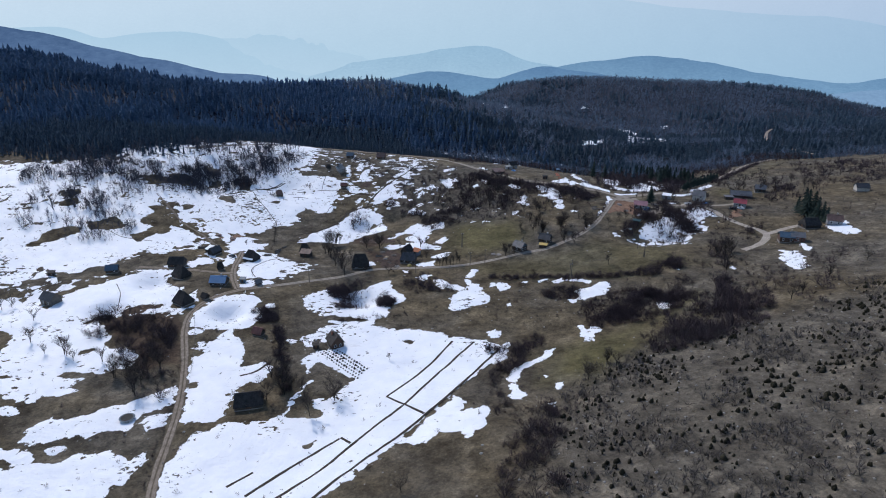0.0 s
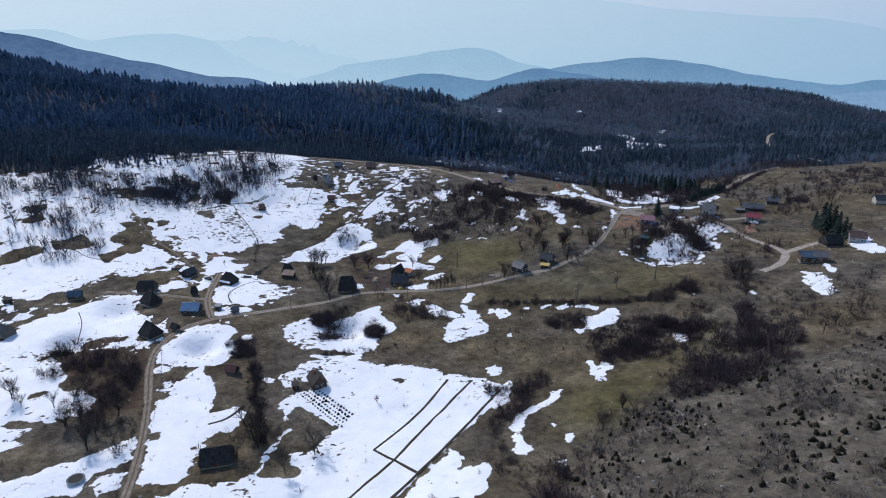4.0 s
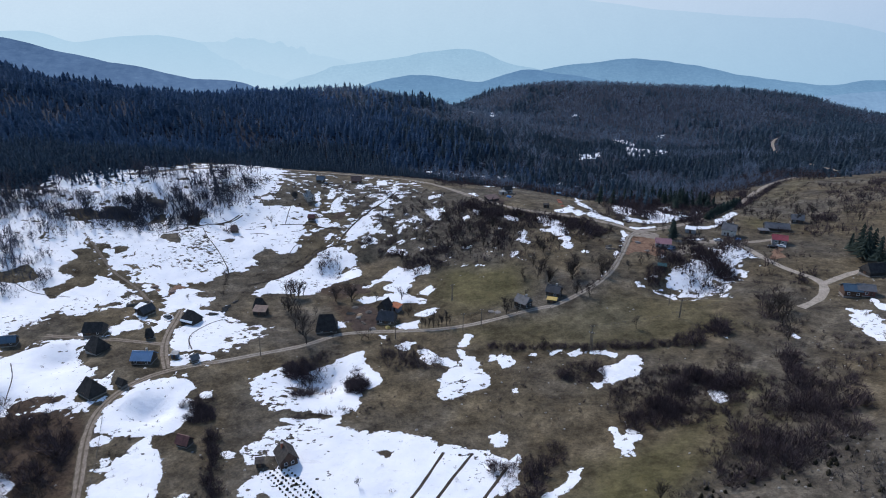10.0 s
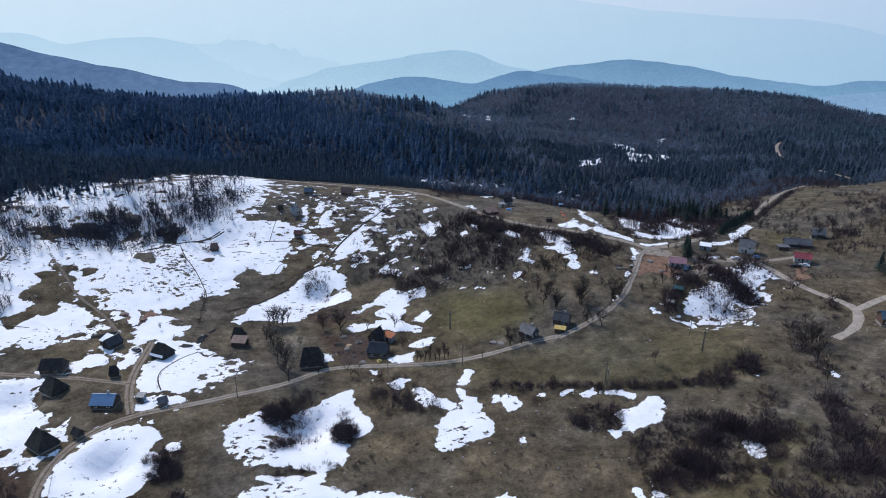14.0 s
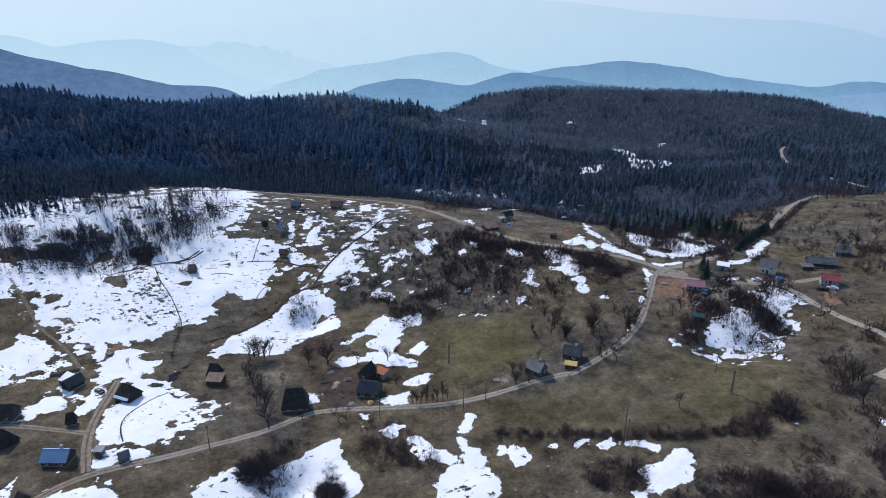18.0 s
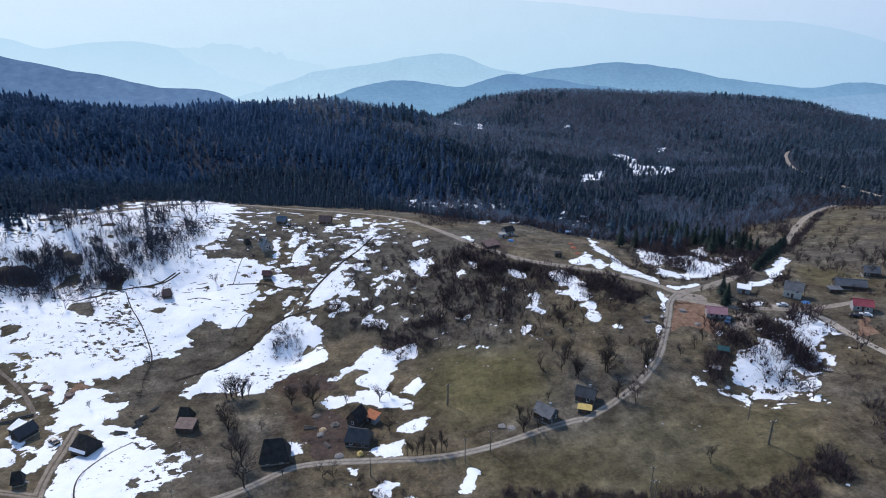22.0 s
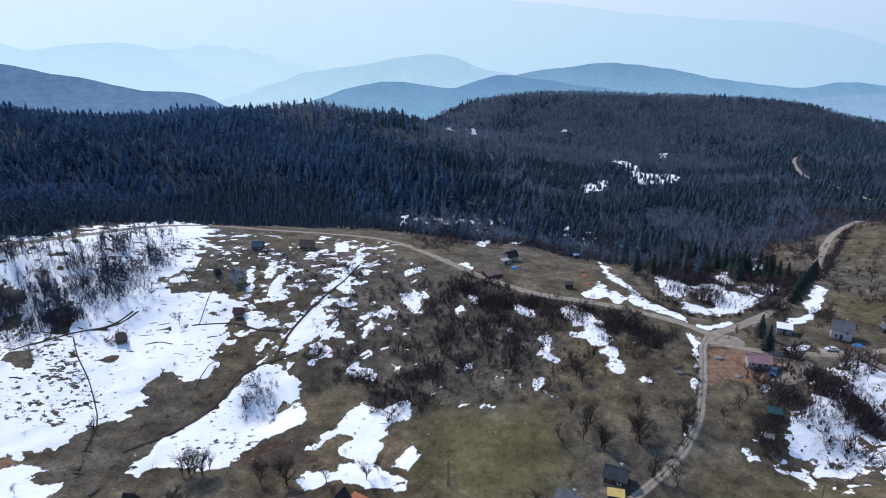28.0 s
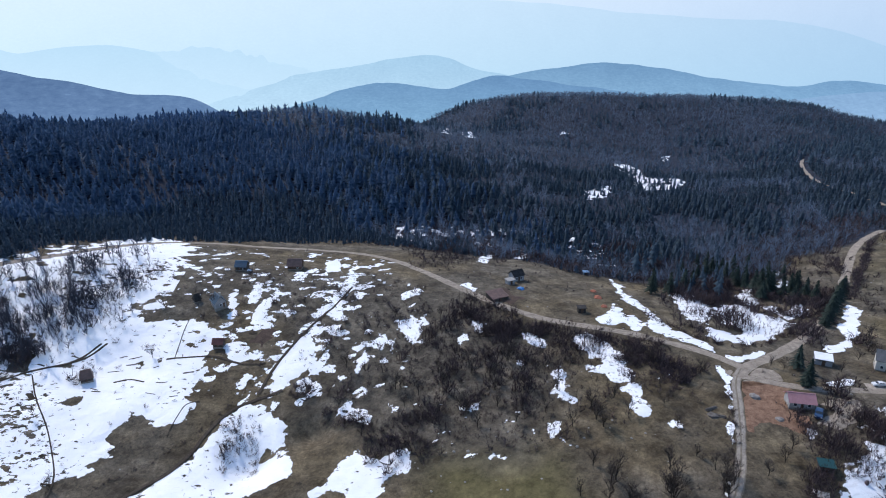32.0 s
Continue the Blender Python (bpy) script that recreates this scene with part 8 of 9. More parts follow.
def log_pile(x, y, deg, l, n, label):
    root = new("log_pile")
    root.matrix_world = pose(x, y, float(land(x, y)), 0, 0, deg)
    k, row, z = 0, n, 0.0
    while row > 0:
        for i in range(row):
            bm = bmesh.new()
            bmesh.ops.create_cone(bm, cap_ends=True, segments=7, radius1=0.16, radius2=0.14, depth=l * rt.uniform(0.9, 1.05),
                                  matrix=Matrix.Translation((0, (i - row / 2) * 0.33, 0.15 + z)) @ Matrix.Rotation(radians(90), 4, "Y"))
            part("log", bm, PAINT["old_timber"], root)
        row -= 2
        z += 0.28
    return tagged(root, label, "logs")


def heap(name, x, y, r, h, mat, label, category, seed=0):
    """A rough heap, highest in its middle."""
    bm = bmesh.new()
    bmesh.ops.create_icosphere(bm, subdivisions=3, radius=1.0)
    g = random.Random(seed)
    off = Vector((g.uniform(0, 50), g.uniform(0, 50), 0))
    for v in bm.verts:
        d = 1 + 0.35 * noise.noise(v.co * 1.7 + off) + 0.15 * noise.noise(v.co * 4 + off)
        v.co = Vector((v.co.x * r * d, v.co.y * r * d, max(v.co.z, -0.3) * h * d))
    me = bpy.data.meshes.new(name)
    bm.to_mesh(me)
    bm.free()
    me.materials.append(mat)
    ob = new(name, me)
    ob.location = (x, y, float(land(x, y)))
    return tagged(ob, label, category)


def trampoline(x, y):
    """A round garden trampoline: rim, jumping mat and bent legs."""
    root = new("trampoline")
    z = float(land(x, y)) + 0.1
    root.location = (x, y, z)
    bm = bmesh.new()
    n = 28
    for r0, zz in ((1.9, 0.86), (2.15, 0.92), (2.35, 0.86), (2.15, 0.78)):
        for i in range(n):
            t = 6.2832 * i / n
            bm.verts.new((r0 * math.cos(t), r0 * math.sin(t), zz))
    bm.verts.ensure_lookup_table()
    for k in range(4):
        for i in range(n):
            j, m = (i + 1) % n, (k + 1) % 4
            bm.faces.new([bm.verts[k * n + i], bm.verts[k * n + j], bm.verts[m * n + j], bm.verts[m * n + i]])
    part("rim_pad", bm, PAINT["slate_blue"], root, "dark blue padded rim")
    bm = bmesh.new()
    bmesh.ops.create_cone(bm, cap_ends=True, segments=28, radius1=1.92, radius2=1.92, depth=0.03, matrix=Matrix.Translation((0, 0, 0.83)))
    part("mat", bm, PAINT["black_boards"], root, "black woven jumping mat")
    for k in range(4):
        t = 1.5708 * k + 0.6
        bm = bmesh.new()
        bmesh.ops.create_cone(bm, cap_ends=True, segments=6, radius1=0.035, radius2=0.035, depth=0.95,
                              matrix=Matrix.Translation((2.1 * math.cos(t), 2.1 * math.sin(t), 0.40)))
        part("leg", bm, PAINT["grey_sheet"], root)
    return tagged(root, "round dark blue garden trampoline standing on the snow", "trampoline")


FENCE_PIECES = {}


def fence(pts):
    """Leaning posts with two thin rails along a line."""
    if not FENCE_PIECES:
        for name, dims in (("post", (0.06, 0.06, 1.3)), ("rail", (1.0, 0.025, 0.07))):
            bm = bmesh.new()
            bmesh.ops.create_cube(bm, size=1.0, matrix=Matrix.Diagonal((*dims, 1)))
            me = bpy.data.meshes.new(name)
            bm.to_mesh(me)
            bm.free()
            me.materials.append(PAINT["old_timber"])
            FENCE_PIECES[name] = me
    line = np.array(rounded(pts))
    seg = np.hypot(*np.diff(line, axis=0).T)
    at = np.concatenate([[0], np.cumsum(seg)])
    s = np.arange(0, at[-1], 2.6)
    xs, ys = np.interp(s, at, line[:, 0]), np.interp(s, at, line[:, 1])
    tops = [Vector((x, y, float(land(x, y)))) for x, y in zip(xs, ys)]
    root = new("fence")
    root.location = tops[0]
    for k, p in enumerate(tops):
        ob = new("post", FENCE_PIECES["post"])
        ob.parent = root
        ob.location = p - tops[0] + Vector((0, 0, 0.5))
        ob.rotation_euler = (rt.uniform(-.08, .08), rt.uniform(-.08, .08), rt.uniform(0, 3))
        if k + 1 < len(tops) and rt.random() < 0.8:
            q = tops[k + 1]
            for up in (0.55, 0.98):
                ob = new("rail", FENCE_PIECES["rail"])
                ob.parent = root
                d = q - p
                ob.location = (p + q) / 2 - tops[0] + Vector((0, 0, up))
                ob.rotation_euler = (0, -math.asin(d.z / d.length), math.atan2(d.y, d.x))
                ob.scale = (d.length, 1, 1)
    return tagged(root, "old grey wooden post and rail fence", "fence", "fences")


# ---- the village ----
house("house", -41.2, 292.9, 6, 7.98, 6.08, 1.62, 5.02, "black_boards", "dark_boards", "tall dark steep-roofed wooden house beside the road", hip=1.67, windows=[('s', -1.9, 0.5, 0.68, 0.68), ('s', 1.9, 0.5, 0.68, 0.68)], doors=[('s', 0.0, 0.85, 1.29)], chimney=False)
house("cabin", -73.1, 313.2, -8, 3.95, 3.8, 2.02, 3.34, "black_boards", "dark_boards", "small dark cabin with a steep black roof", hip=0.91, chimney=False, windows=[('s', 0.0, 0.84, 0.68, 0.77)])
shed("cabin_annex", -71.6, 308.6, -8, 5.3, 3.59, 1.94, 3.02, "rust_brown", "dark_boards", "rust-brown sheet-roofed annex in front of a cabin", category='annex')
house("barn", -96.9, 298.3, -24, 6.08, 5.62, 1.9, 3.5, "black_boards", "black_boards", "black wooden barn with a steep hipped roof and snow on it", category='barn', hip=1.82, snow=0.18, chimney=False, doors=[('s', 0.0, 1.36, 1.66)])
house("barn", -130.0, 287.0, 2, 7.3, 5.32, 2.18, 2.58, "black_boards", "dark_boards", "long dark barn with snow lying along its eave", category='barn', hip=0.46, chimney=False, doors=[('s', -1.52, 1.7, 1.93)], windows=[('s', 1.9, 1.01, 0.68, 0.68)])
house("barn", -122.9, 273.9, -30, 6.46, 5.7, 1.8, 3.95, "black_boards", "black_boards", "black steep-roofed barn sunk in its own shade", category='barn', hip=1.9, chimney=False, doors=[('s', 0.0, 1.36, 1.56)])
house("barn", -117.8, 304.7, 62, 5.7, 3.95, 1.9, 1.98, "dark_grey_sheet", "black_boards", "dark barn with one roof slope white with snow", category='barn', chimney=False, doors=[('e', 0.0, 1.36, 1.75)])
shed("barn_annex", -120.1, 306.1, -28, 4.68, 3.43, 1.76, 2.86, "grey_sheet", "dark_boards", "low barn annex with a snow-covered roof", category='annex', snow=True)
house("hut", -107.7, 283.3, 20, 2.58, 2.43, 1.8, 2.13, "black_boards", "black_boards", "tiny black hut with a pointed roof", category='hut', hip=0.68, chimney=False, doors=[('s', 0.0, 0.68, 1.38)])
house("house", -102.1, 265.1, -2, 6.84, 5.32, 2.02, 2.05, "blue_sheet", "dark_boards", "low house with a pale blue sheet-metal roof", chimney='concrete', windows=[('s', -1.9, 0.84, 0.77, 0.77), ('s', 1.98, 0.84, 0.77, 0.77)], doors=[('s', 0.0, 0.77, 1.75)])
house("barn", -110.6, 244.7, -34, 6.69, 5.78, 1.62, 4.1, "black_boards", "black_boards", "black steep-roofed barn standing close to the road bend", category='barn', hip=1.82, chimney=False, doors=[('s', 0.0, 1.36, 1.38)])
house("hut", -102.8, 249.1, -30, 2.58, 2.13, 1.35, 1.22, "black_boards", "black_boards", "low black hut above the road", category='hut', chimney=False, doors=[('s', 0.0, 0.59, 1.01)])
house("cabin", -157.0, 277.3, 12, 5.02, 3.5, 2.02, 1.67, "slate_blue", "dark_boards", "lone dark cabin at the edge of the snow field", chimney=False, windows=[('s', 1.06, 0.92, 0.68, 0.68)], doors=[('s', -0.76, 0.77, 1.66)])
shed("shed", -92.0, 267.6, -4, 2.18, 1.87, 1.67, 1.93, "slate_blue", "slate_blue", "small blue-grey shed by the track")
house("hut", -84.3, 265.3, 35, 2.28, 1.98, 1.44, 1.22, "grey_sheet", "dark_boards", "small hut with a pale grey roof", category='hut', chimney=False, doors=[('s', 0.0, 0.59, 1.1)])
house("hut", -71.5, 219.1, -20, 3.61, 2.95, 1.62, 1.64, "red_brown", "dark_boards", "small hut with a faded red roof beside snow", category='hut', chimney=False, doors=[('s', 0.0, 0.68, 1.29)])
house("house", -40.4, 211.4, 118, 5.9, 4.76, 2.52, 2.62, "dark_boards", "brown_boards", "brown wooden house with a high gable on the snowy field", chimney=True, windows=[('w', -0.98, 1.01, 0.68, 0.77), ('w', 0.98, 1.01, 0.68, 0.77)], doors=[('w', 0.0, 0.77, 1.75)])
shed("shed", -47.4, 209.8, 10, 2.03, 1.87, 1.58, 1.93, "dark_boards", "black_boards", "little black shed beside the brown house")
house("barn", -62.1, 173.3, 14, 8.61, 5.9, 1.71, 2.95, "black_boards", "dark_boards", "big dark barn with a low hipped roof among bare trees", category='barn', hip=0.66, chimney=False, doors=[('s', 0.0, 1.87, 1.47)])
house("house", -17.4, 298.5, -12, 7.14, 5.02, 2.18, 2.74, "dark_grey_sheet", "dark_boards", "dark slate-roofed farmhouse behind the road", hip=0.91, windows=[('s', -1.82, 0.84, 0.77, 0.77), ('s', 1.82, 0.84, 0.77, 0.77)], doors=[('s', 0.0, 0.77, 1.75)], chimney=False)
house("house", -18.7, 308.2, 60, 4.86, 4.26, 2.69, 2.89, "black_boards", "dark_boards", "dark house with a steep black gable behind the farmhouse", chimney=False, windows=[('w', 0.0, 1.18, 0.77, 0.77)])
shed("annex", -13.9, 308.8, -35, 3.9, 2.65, 2.02, 2.77, "orange_tile", "grey_plaster", "annex with bright orange tiles", category='annex')
house("house", 38.5, 297.4, -46, 5.62, 4.56, 2.69, 1.98, "grey_sheet", "dark_boards", "grey-roofed wooden house above the road", chimney='concrete', windows=[('e', -1.06, 1.01, 0.68, 0.85), ('e', 1.06, 1.01, 0.68, 0.85), ('s', 0.0, 1.01, 0.77, 0.85)], doors=[('s', -1.67, 0.77, 1.75)], gable='slate_blue')
house("house", 52.0, 303.2, -30, 5.47, 4.26, 2.52, 1.98, "dark_grey_sheet", "dark_boards", "dark grey-roofed house near the road bend", chimney='concrete', windows=[('e', 0.0, 1.01, 0.77, 0.85), ('s', 1.14, 1.01, 0.77, 0.85)], doors=[('s', -1.14, 0.77, 1.75)])
shed("shed", 50.3, 298.1, -18, 3.59, 2.18, 1.67, 1.93, "yellow", "dark_boards", "open shed with a bright yellow roof")
house("house", 112.4, 347.1, -16, 6.69, 4.86, 2.18, 1.6, "pink_sheet", "grey_plaster", "house with a faded pink roof on dug red ground", chimney=False, windows=[('s', -1.9, 0.84, 0.85, 0.85), ('s', 1.82, 0.84, 0.85, 0.85)], doors=[('s', 0.0, 0.77, 1.84)])
shed("shed", 135.2, 370.3, -28, 4.99, 3.59, 1.94, 2.52, "grey_sheet", "grey_plaster", "shed with its roof deep in snow", snow=True)
house("house", 152.6, 364.8, -34, 6.38, 5.32, 3.86, 2.28, "grey_sheet", "plaster", "two-storey plastered house with a grey roof", chimney='concrete', windows=[('w', -1.14, 1.01, 0.77, 0.94), ('w', 1.14, 1.01, 0.77, 0.94), ('w', 0.0, 4.03, 0.68, 0.77), ('s', -1.52, 1.01, 0.77, 0.94), ('s', 1.52, 2.69, 0.77, 0.85)], doors=[('s', 0.0, 0.85, 1.84)])
house("barn", 179.6, 370.1, -16, 11.4, 4.94, 2.02, 1.98, "grey_sheet", "dark_boards", "long barn with a weathered grey roof", category='barn', chimney=False, doors=[('s', 2.28, 1.87, 1.84)])
shed("shed", 171.1, 366.7, -6, 4.68, 2.81, 1.76, 2.1, "grey_sheet", "dark_boards", "low open shed with a pale roof beside the barn")
house("house", 169.4, 348.1, -24, 6.38, 4.56, 2.69, 1.67, "red_sheet", "grey_plaster", "grey house with a red sheet roof", chimney=False, windows=[('s', -1.52, 1.01, 0.77, 0.85), ('s', 1.52, 1.01, 0.77, 0.85)], doors=[('s', 0.0, 0.77, 1.84)])
house("house", 196.6, 381.5, -20, 5.7, 4.56, 2.52, 1.9, "grey_sheet", "dark_boards", "dark wooden house with a grey roof by the field", chimney='concrete', windows=[('s', -1.52, 1.01, 0.77, 0.85)], doors=[('s', 0.76, 0.77, 1.84)])
house("house", 49.7, 450.2, 24, 5.02, 4.41, 2.86, 1.82, "black_boards", "grey_plaster", "house with a black roof on the open crest", chimney=False, windows=[('s', -1.22, 1.09, 0.77, 0.85), ('s', 1.22, 1.09, 0.77, 0.85)], doors=[('s', 0.0, 0.77, 1.84)])
shed("shed", 45.9, 444.5, 24, 3.28, 2.5, 1.94, 2.1, "concrete", "grey_plaster", "flat concrete garage beside the crest house", category='garage')
shed("hut", 86.4, 468.9, -6, 2.18, 1.87, 1.76, 1.93, "blue_sheet", "slate_blue", "small hut with a blue roof on the meadow", category='hut')
shed("shed", 67.8, 413.4, 0, 2.81, 2.34, 1.94, 2.1, "black_boards", "black_boards", "black shed below the crest")
house("cabin", -69.4, 464.4, -8, 4.71, 3.95, 2.18, 1.82, "slate_blue", "dark_boards", "cabin with a blue-grey roof near the forest road", chimney=False, windows=[('s', 1.14, 0.92, 0.68, 0.77)], doors=[('s', -0.76, 0.77, 1.75)])
house("cabin", -46.6, 465.8, -6, 5.93, 4.56, 2.18, 2.28, "rust_brown", "brown_boards", "brown weathered cabin near the forest road", chimney=False, windows=[('s', 1.37, 0.92, 0.68, 0.77)], doors=[('s', -0.76, 0.77, 1.75)])
house("house", -71.6, 431.4, -58, 5.47, 4.26, 2.69, 2.28, "slate_blue", "grey_plaster", "narrow house with a steep blue-grey roof in snow", chimney='concrete', windows=[('e', 0.0, 1.01, 0.77, 0.85)], doors=[('e', 1.22, 0.68, 1.75)])
house("hut", -80.8, 434.8, 40, 2.28, 2.13, 1.62, 1.52, "black_boards", "black_boards", "black pointed hut on the slope", category='hut', chimney=False, hip=0.61)
house("hut", -66.3, 407.9, -4, 3.34, 2.74, 1.8, 1.29, "red_brown", "dark_boards", "hut with a dull red roof among snow patches", category='hut', chimney=False, doors=[('s', 0.0, 0.68, 1.47)])
house("hut", -104.8, 390.4, 25, 3.5, 3.19, 1.9, 1.98, "rust_brown", "dark_boards", "lonely brown hut on the snow slope", category='hut', chimney=False, hip=0.76, doors=[('s', 0.0, 0.68, 1.56)])
house("house", 162.6, 283.1, -14, 6.15, 4.92, 2.86, 1.64, "slate_blue", "brown_boards", "house with a blue-grey roof at the end of the track", windows=[('s', -1.64, 1.01, 0.77, 0.85), ('s', 1.64, 1.01, 0.77, 0.85)], doors=[('s', 0.0, 0.77, 1.84)], chimney=False)
house("house", 167.3, 282.3, -18, 5.74, 4.92, 2.69, 1.48, "grey_sheet", "red_brown", "grey flat-gabled house joined to its neighbour", windows=[('s', 0.0, 1.01, 0.77, 0.85)], doors=[('s', 1.64, 0.77, 1.84)], chimney=False)
house("barn", 183.2, 300.9, 8, 8.2, 5.74, 2.18, 2.79, "black_boards", "black_boards", "big black barn under dark conifers", category='barn', chimney=False, hip=0.66, doors=[('w', 0.0, 1.53, 1.84)], gable='plaster')
house("house", 196.1, 302.7, -20, 6.56, 5.25, 2.69, 2.13, "rust_brown", "grey_plaster", "house with a rust-brown roof and snow in its yard", windows=[('s', -1.64, 1.01, 0.77, 0.85), ('s', 1.64, 1.01, 0.77, 0.85)], chimney='concrete')
house("house", 243.7, 358.6, -10, 6.56, 4.92, 2.52, 1.97, "dark_grey_sheet", "plaster", "dark-roofed house with one pale gable on the slope", chimney=False)
house("house", -168.0, 245.9, -24, 6.56, 5.25, 3.02, 2.3, "dark_grey_sheet", "old_timber", "weathered wooden house with a dark gable standing in snow", chimney=False, windows=[('w', 0.0, 1.01, 0.77, 0.85), ('s', -1.64, 1.01, 0.77, 0.85), ('s', 1.64, 1.01, 0.77, 0.85)], doors=[('s', 0.0, 0.77, 1.75)])
shed("hut", -183.0, 272.4, 10, 2.5, 2.18, 1.67, 1.93, "black_boards", "black_boards", "tiny black hut at the edge of the snow", category='hut')
shed("shed", 37.7, 427.5, 24, 7.02, 5.46, 1.32, 2.44, "rust_brown", "dark_boards", "low wide shed with a rust-red roof below the crest house")
shed("kiosk", 97.2, 313.0, -30, 1.87, 1.56, 1.58, 1.76, "concrete", "dark_boards", "small hut with a pale flat roof above the snowy bank", category='hut')
shed("shed", 103.2, 321.4, -20, 3.28, 2.65, 1.58, 1.85, "teal", "dark_boards", "shed with a dark teal roof above the bank")

car(114.5, 341.4, 52, "car_blue", "dark blue van parked beside the pink-roofed house", size=1.25)
car(142.8, 355.0, -8, "car_white", "white car parked on the gravel lane")
car(163.2, 341.9, -30, "car_black", "black car with snow in front of the red-roofed house")
car(167.7, 343.0, -30, "car_white", "white car parked by the red-roofed house")
car(-107.9, 301.7, -35, "car_black", "black car parked on the clay track")
heap("blue_tarpaulin", 154.1, 358.0, 1.6, 0.7, PAINT["tarp_blue"], "crumpled blue tarpaulin over goods beside the plastered house", "tarpaulin", 3)
heap("blue_tarpaulin", 49.4, 438.5, 1.5, 0.9, PAINT["tarp_blue"], "blue tarpaulin over a stack below the crest house", "tarpaulin", 4)
heap("yellow_digger_bucket", -16.6, 292.4, 1.0, 1.2, PAINT["yellow"], "small yellow machine parked under a cover at the farm", "machine", 5)
heap("brick_stack", 79.2, 428.8, 1.6, 0.9, PAINT["brick"], "loose heap of orange bricks on the building plot", "bricks", 10)
heap("brick_stack", 78.5, 418.7, 1.3, 0.8, PAINT["brick"], "loose heap of orange bricks on the building plot", "bricks", 11)
heap("brick_stack", 80.1, 437.2, 1.2, 0.7, PAINT["brick"], "loose heap of orange bricks on the building plot", "bricks", 12)
log_pile(-87.8, 314.2, 55, 4, 5, "stack of grey logs lying on the grass")
log_pile(-87.7, 311.0, 55, 3.5, 5, "stack of grey logs lying on the grass")
log_pile(-85.7, 319.9, 60, 3, 4, "stack of grey logs lying on the grass")
log_pile(-91.0, 307.3, -10, 4, 5, "stack of grey logs lying on the grass")
log_pile(-126.1, 311.2, 20, 5, 5, "stack of grey logs lying on the grass")
log_pile(-33.0, 306.9, -10, 4, 5, "stack of grey logs lying on the grass")
log_pile(-26.8, 298.0, -50, 3, 4, "stack of grey logs lying on the grass")
log_pile(-123.1, 314.0, 25, 5, 4, "stack of grey logs lying on the grass")
log_pile(86.3, 347.3, 20, 4, 4, "stack of grey logs lying on the grass")
log_pile(87.4, 343.8, -30, 3, 4, "stack of grey logs lying on the grass")
pole(9.8, 311.3)
pole(13.2, 283.8)
pole(20.5, 286.1)
pole(58.4, 264.8)
pole(93.5, 274.9)
pole(10.2, 312.0)
pole(93.8, 286.1)
pole(56.7, 260.3)
pole(57.3, 259.6)
pole(-62.0, 270.1)
pole(-13.0, 282.3)
pole(93.9, 275.1)
trampoline(-98.0, 165.8)
fence([(-29.5, 300.4), (-13.4, 298.5), (6.3, 295.2), (22.1, 297.0), (38.6, 301.7), (47.9, 303.1)])
fence([(55.3, 304.3), (55.1, 300.2), (67.0, 308.2)])
fence([(-61.0, 285.1), (-47.6, 291.6), (-37.1, 298.0)])
fence([(-104.8, 240.7), (-96.0, 218.4), (-90.0, 199.6), (-84.8, 180.0)])
fence([(61.0, 276.0), (80.5, 276.1), (100.2, 279.5), (115.7, 286.0)])
heap("board_heap", -25.6, 307.6, 1.5, 0.8, PAINT["old_timber"], "untidy heap of old boards beside the farm", "heap", 21)
heap("firewood_heap", -29.0, 305.1, 1.2, 0.7, PAINT["timber"], "heap of split firewood beside the farm", "heap", 22)
heap("rubble_heap", -22.7, 292.3, 1.3, 0.6, PAINT["stone"], "heap of grey rubble in the farm yard", "heap", 23)
heap("board_heap", -31.9, 313.0, 1.4, 0.6, PAINT["old_timber"], "untidy heap of old boards beside the farm", "heap", 24)
heap("rubble_heap", -29.5, 302.9, 1.2, 0.6, PAINT["stone"], "heap of grey rubble beside the orchard", "heap", 25)
heap("earth_heap", -123.9, 328.8, 1.8, 0.9, PAINT["rust_brown"], "heap of dug reddish earth by the barns", "heap", 26)
heap("earth_heap", -115.3, 326.0, 1.6, 0.8, PAINT["rust_brown"], "heap of dug reddish earth by the barns", "heap", 27)
heap("board_heap", 85.4, 344.1, 1.5, 0.8, PAINT["old_timber"], "untidy heap of old boards in the meadow", "heap", 28)
heap("rubble_heap", 101.7, 351.9, 1.6, 0.9, PAINT["stone"], "heap of pale rubble on the building plot", "heap", 29)
heap("rubble_heap", 102.9, 340.9, 1.2, 0.6, PAINT["stone"], "heap of pale rubble on the building plot", "heap", 30)
heap("stone_heap", 28.2, 295.7, 1.4, 0.5, PAINT["stone"], "low heap of field stones", "heap", 31)
heap("stone_heap", 25.5, 297.2, 1.3, 0.5, PAINT["stone"], "low heap of field stones", "heap", 32)

# ---- trees that stand out singly ----
bare_tree(-34.9, 324.0, 9)
bare_tree(-47.2, 280.6, 12)
bare_tree(-62.4, 313.6, 9)
bare_tree(-58.5, 307.2, 10)
bare_tree(-54.3, 303.1, 9)
bare_tree(-53.7, 293.2, 8)
bare_tree(-50.0, 289.5, 9)
bare_tree(-62.7, 326.7, 9)
bare_tree(-58.8, 325.9, 8)
bare_tree(-41.6, 323.4, 7)
bare_tree(49.7, 322.5, 8)
bare_tree(52.2, 315.6, 8)
bare_tree(61.7, 315.4, 9)
bare_tree(74.7, 316.4, 8)
bare_tree(61.6, 301.4, 7)
bare_tree(31.0, 292.6, 6)
bare_tree(35.2, 292.6, 6)
bare_tree(40.9, 305.6, 4)
bare_tree(-23.1, 319.1, 6)
bare_tree(-8.7, 307.6, 5)
bare_tree(130.8, 274.7, 8)
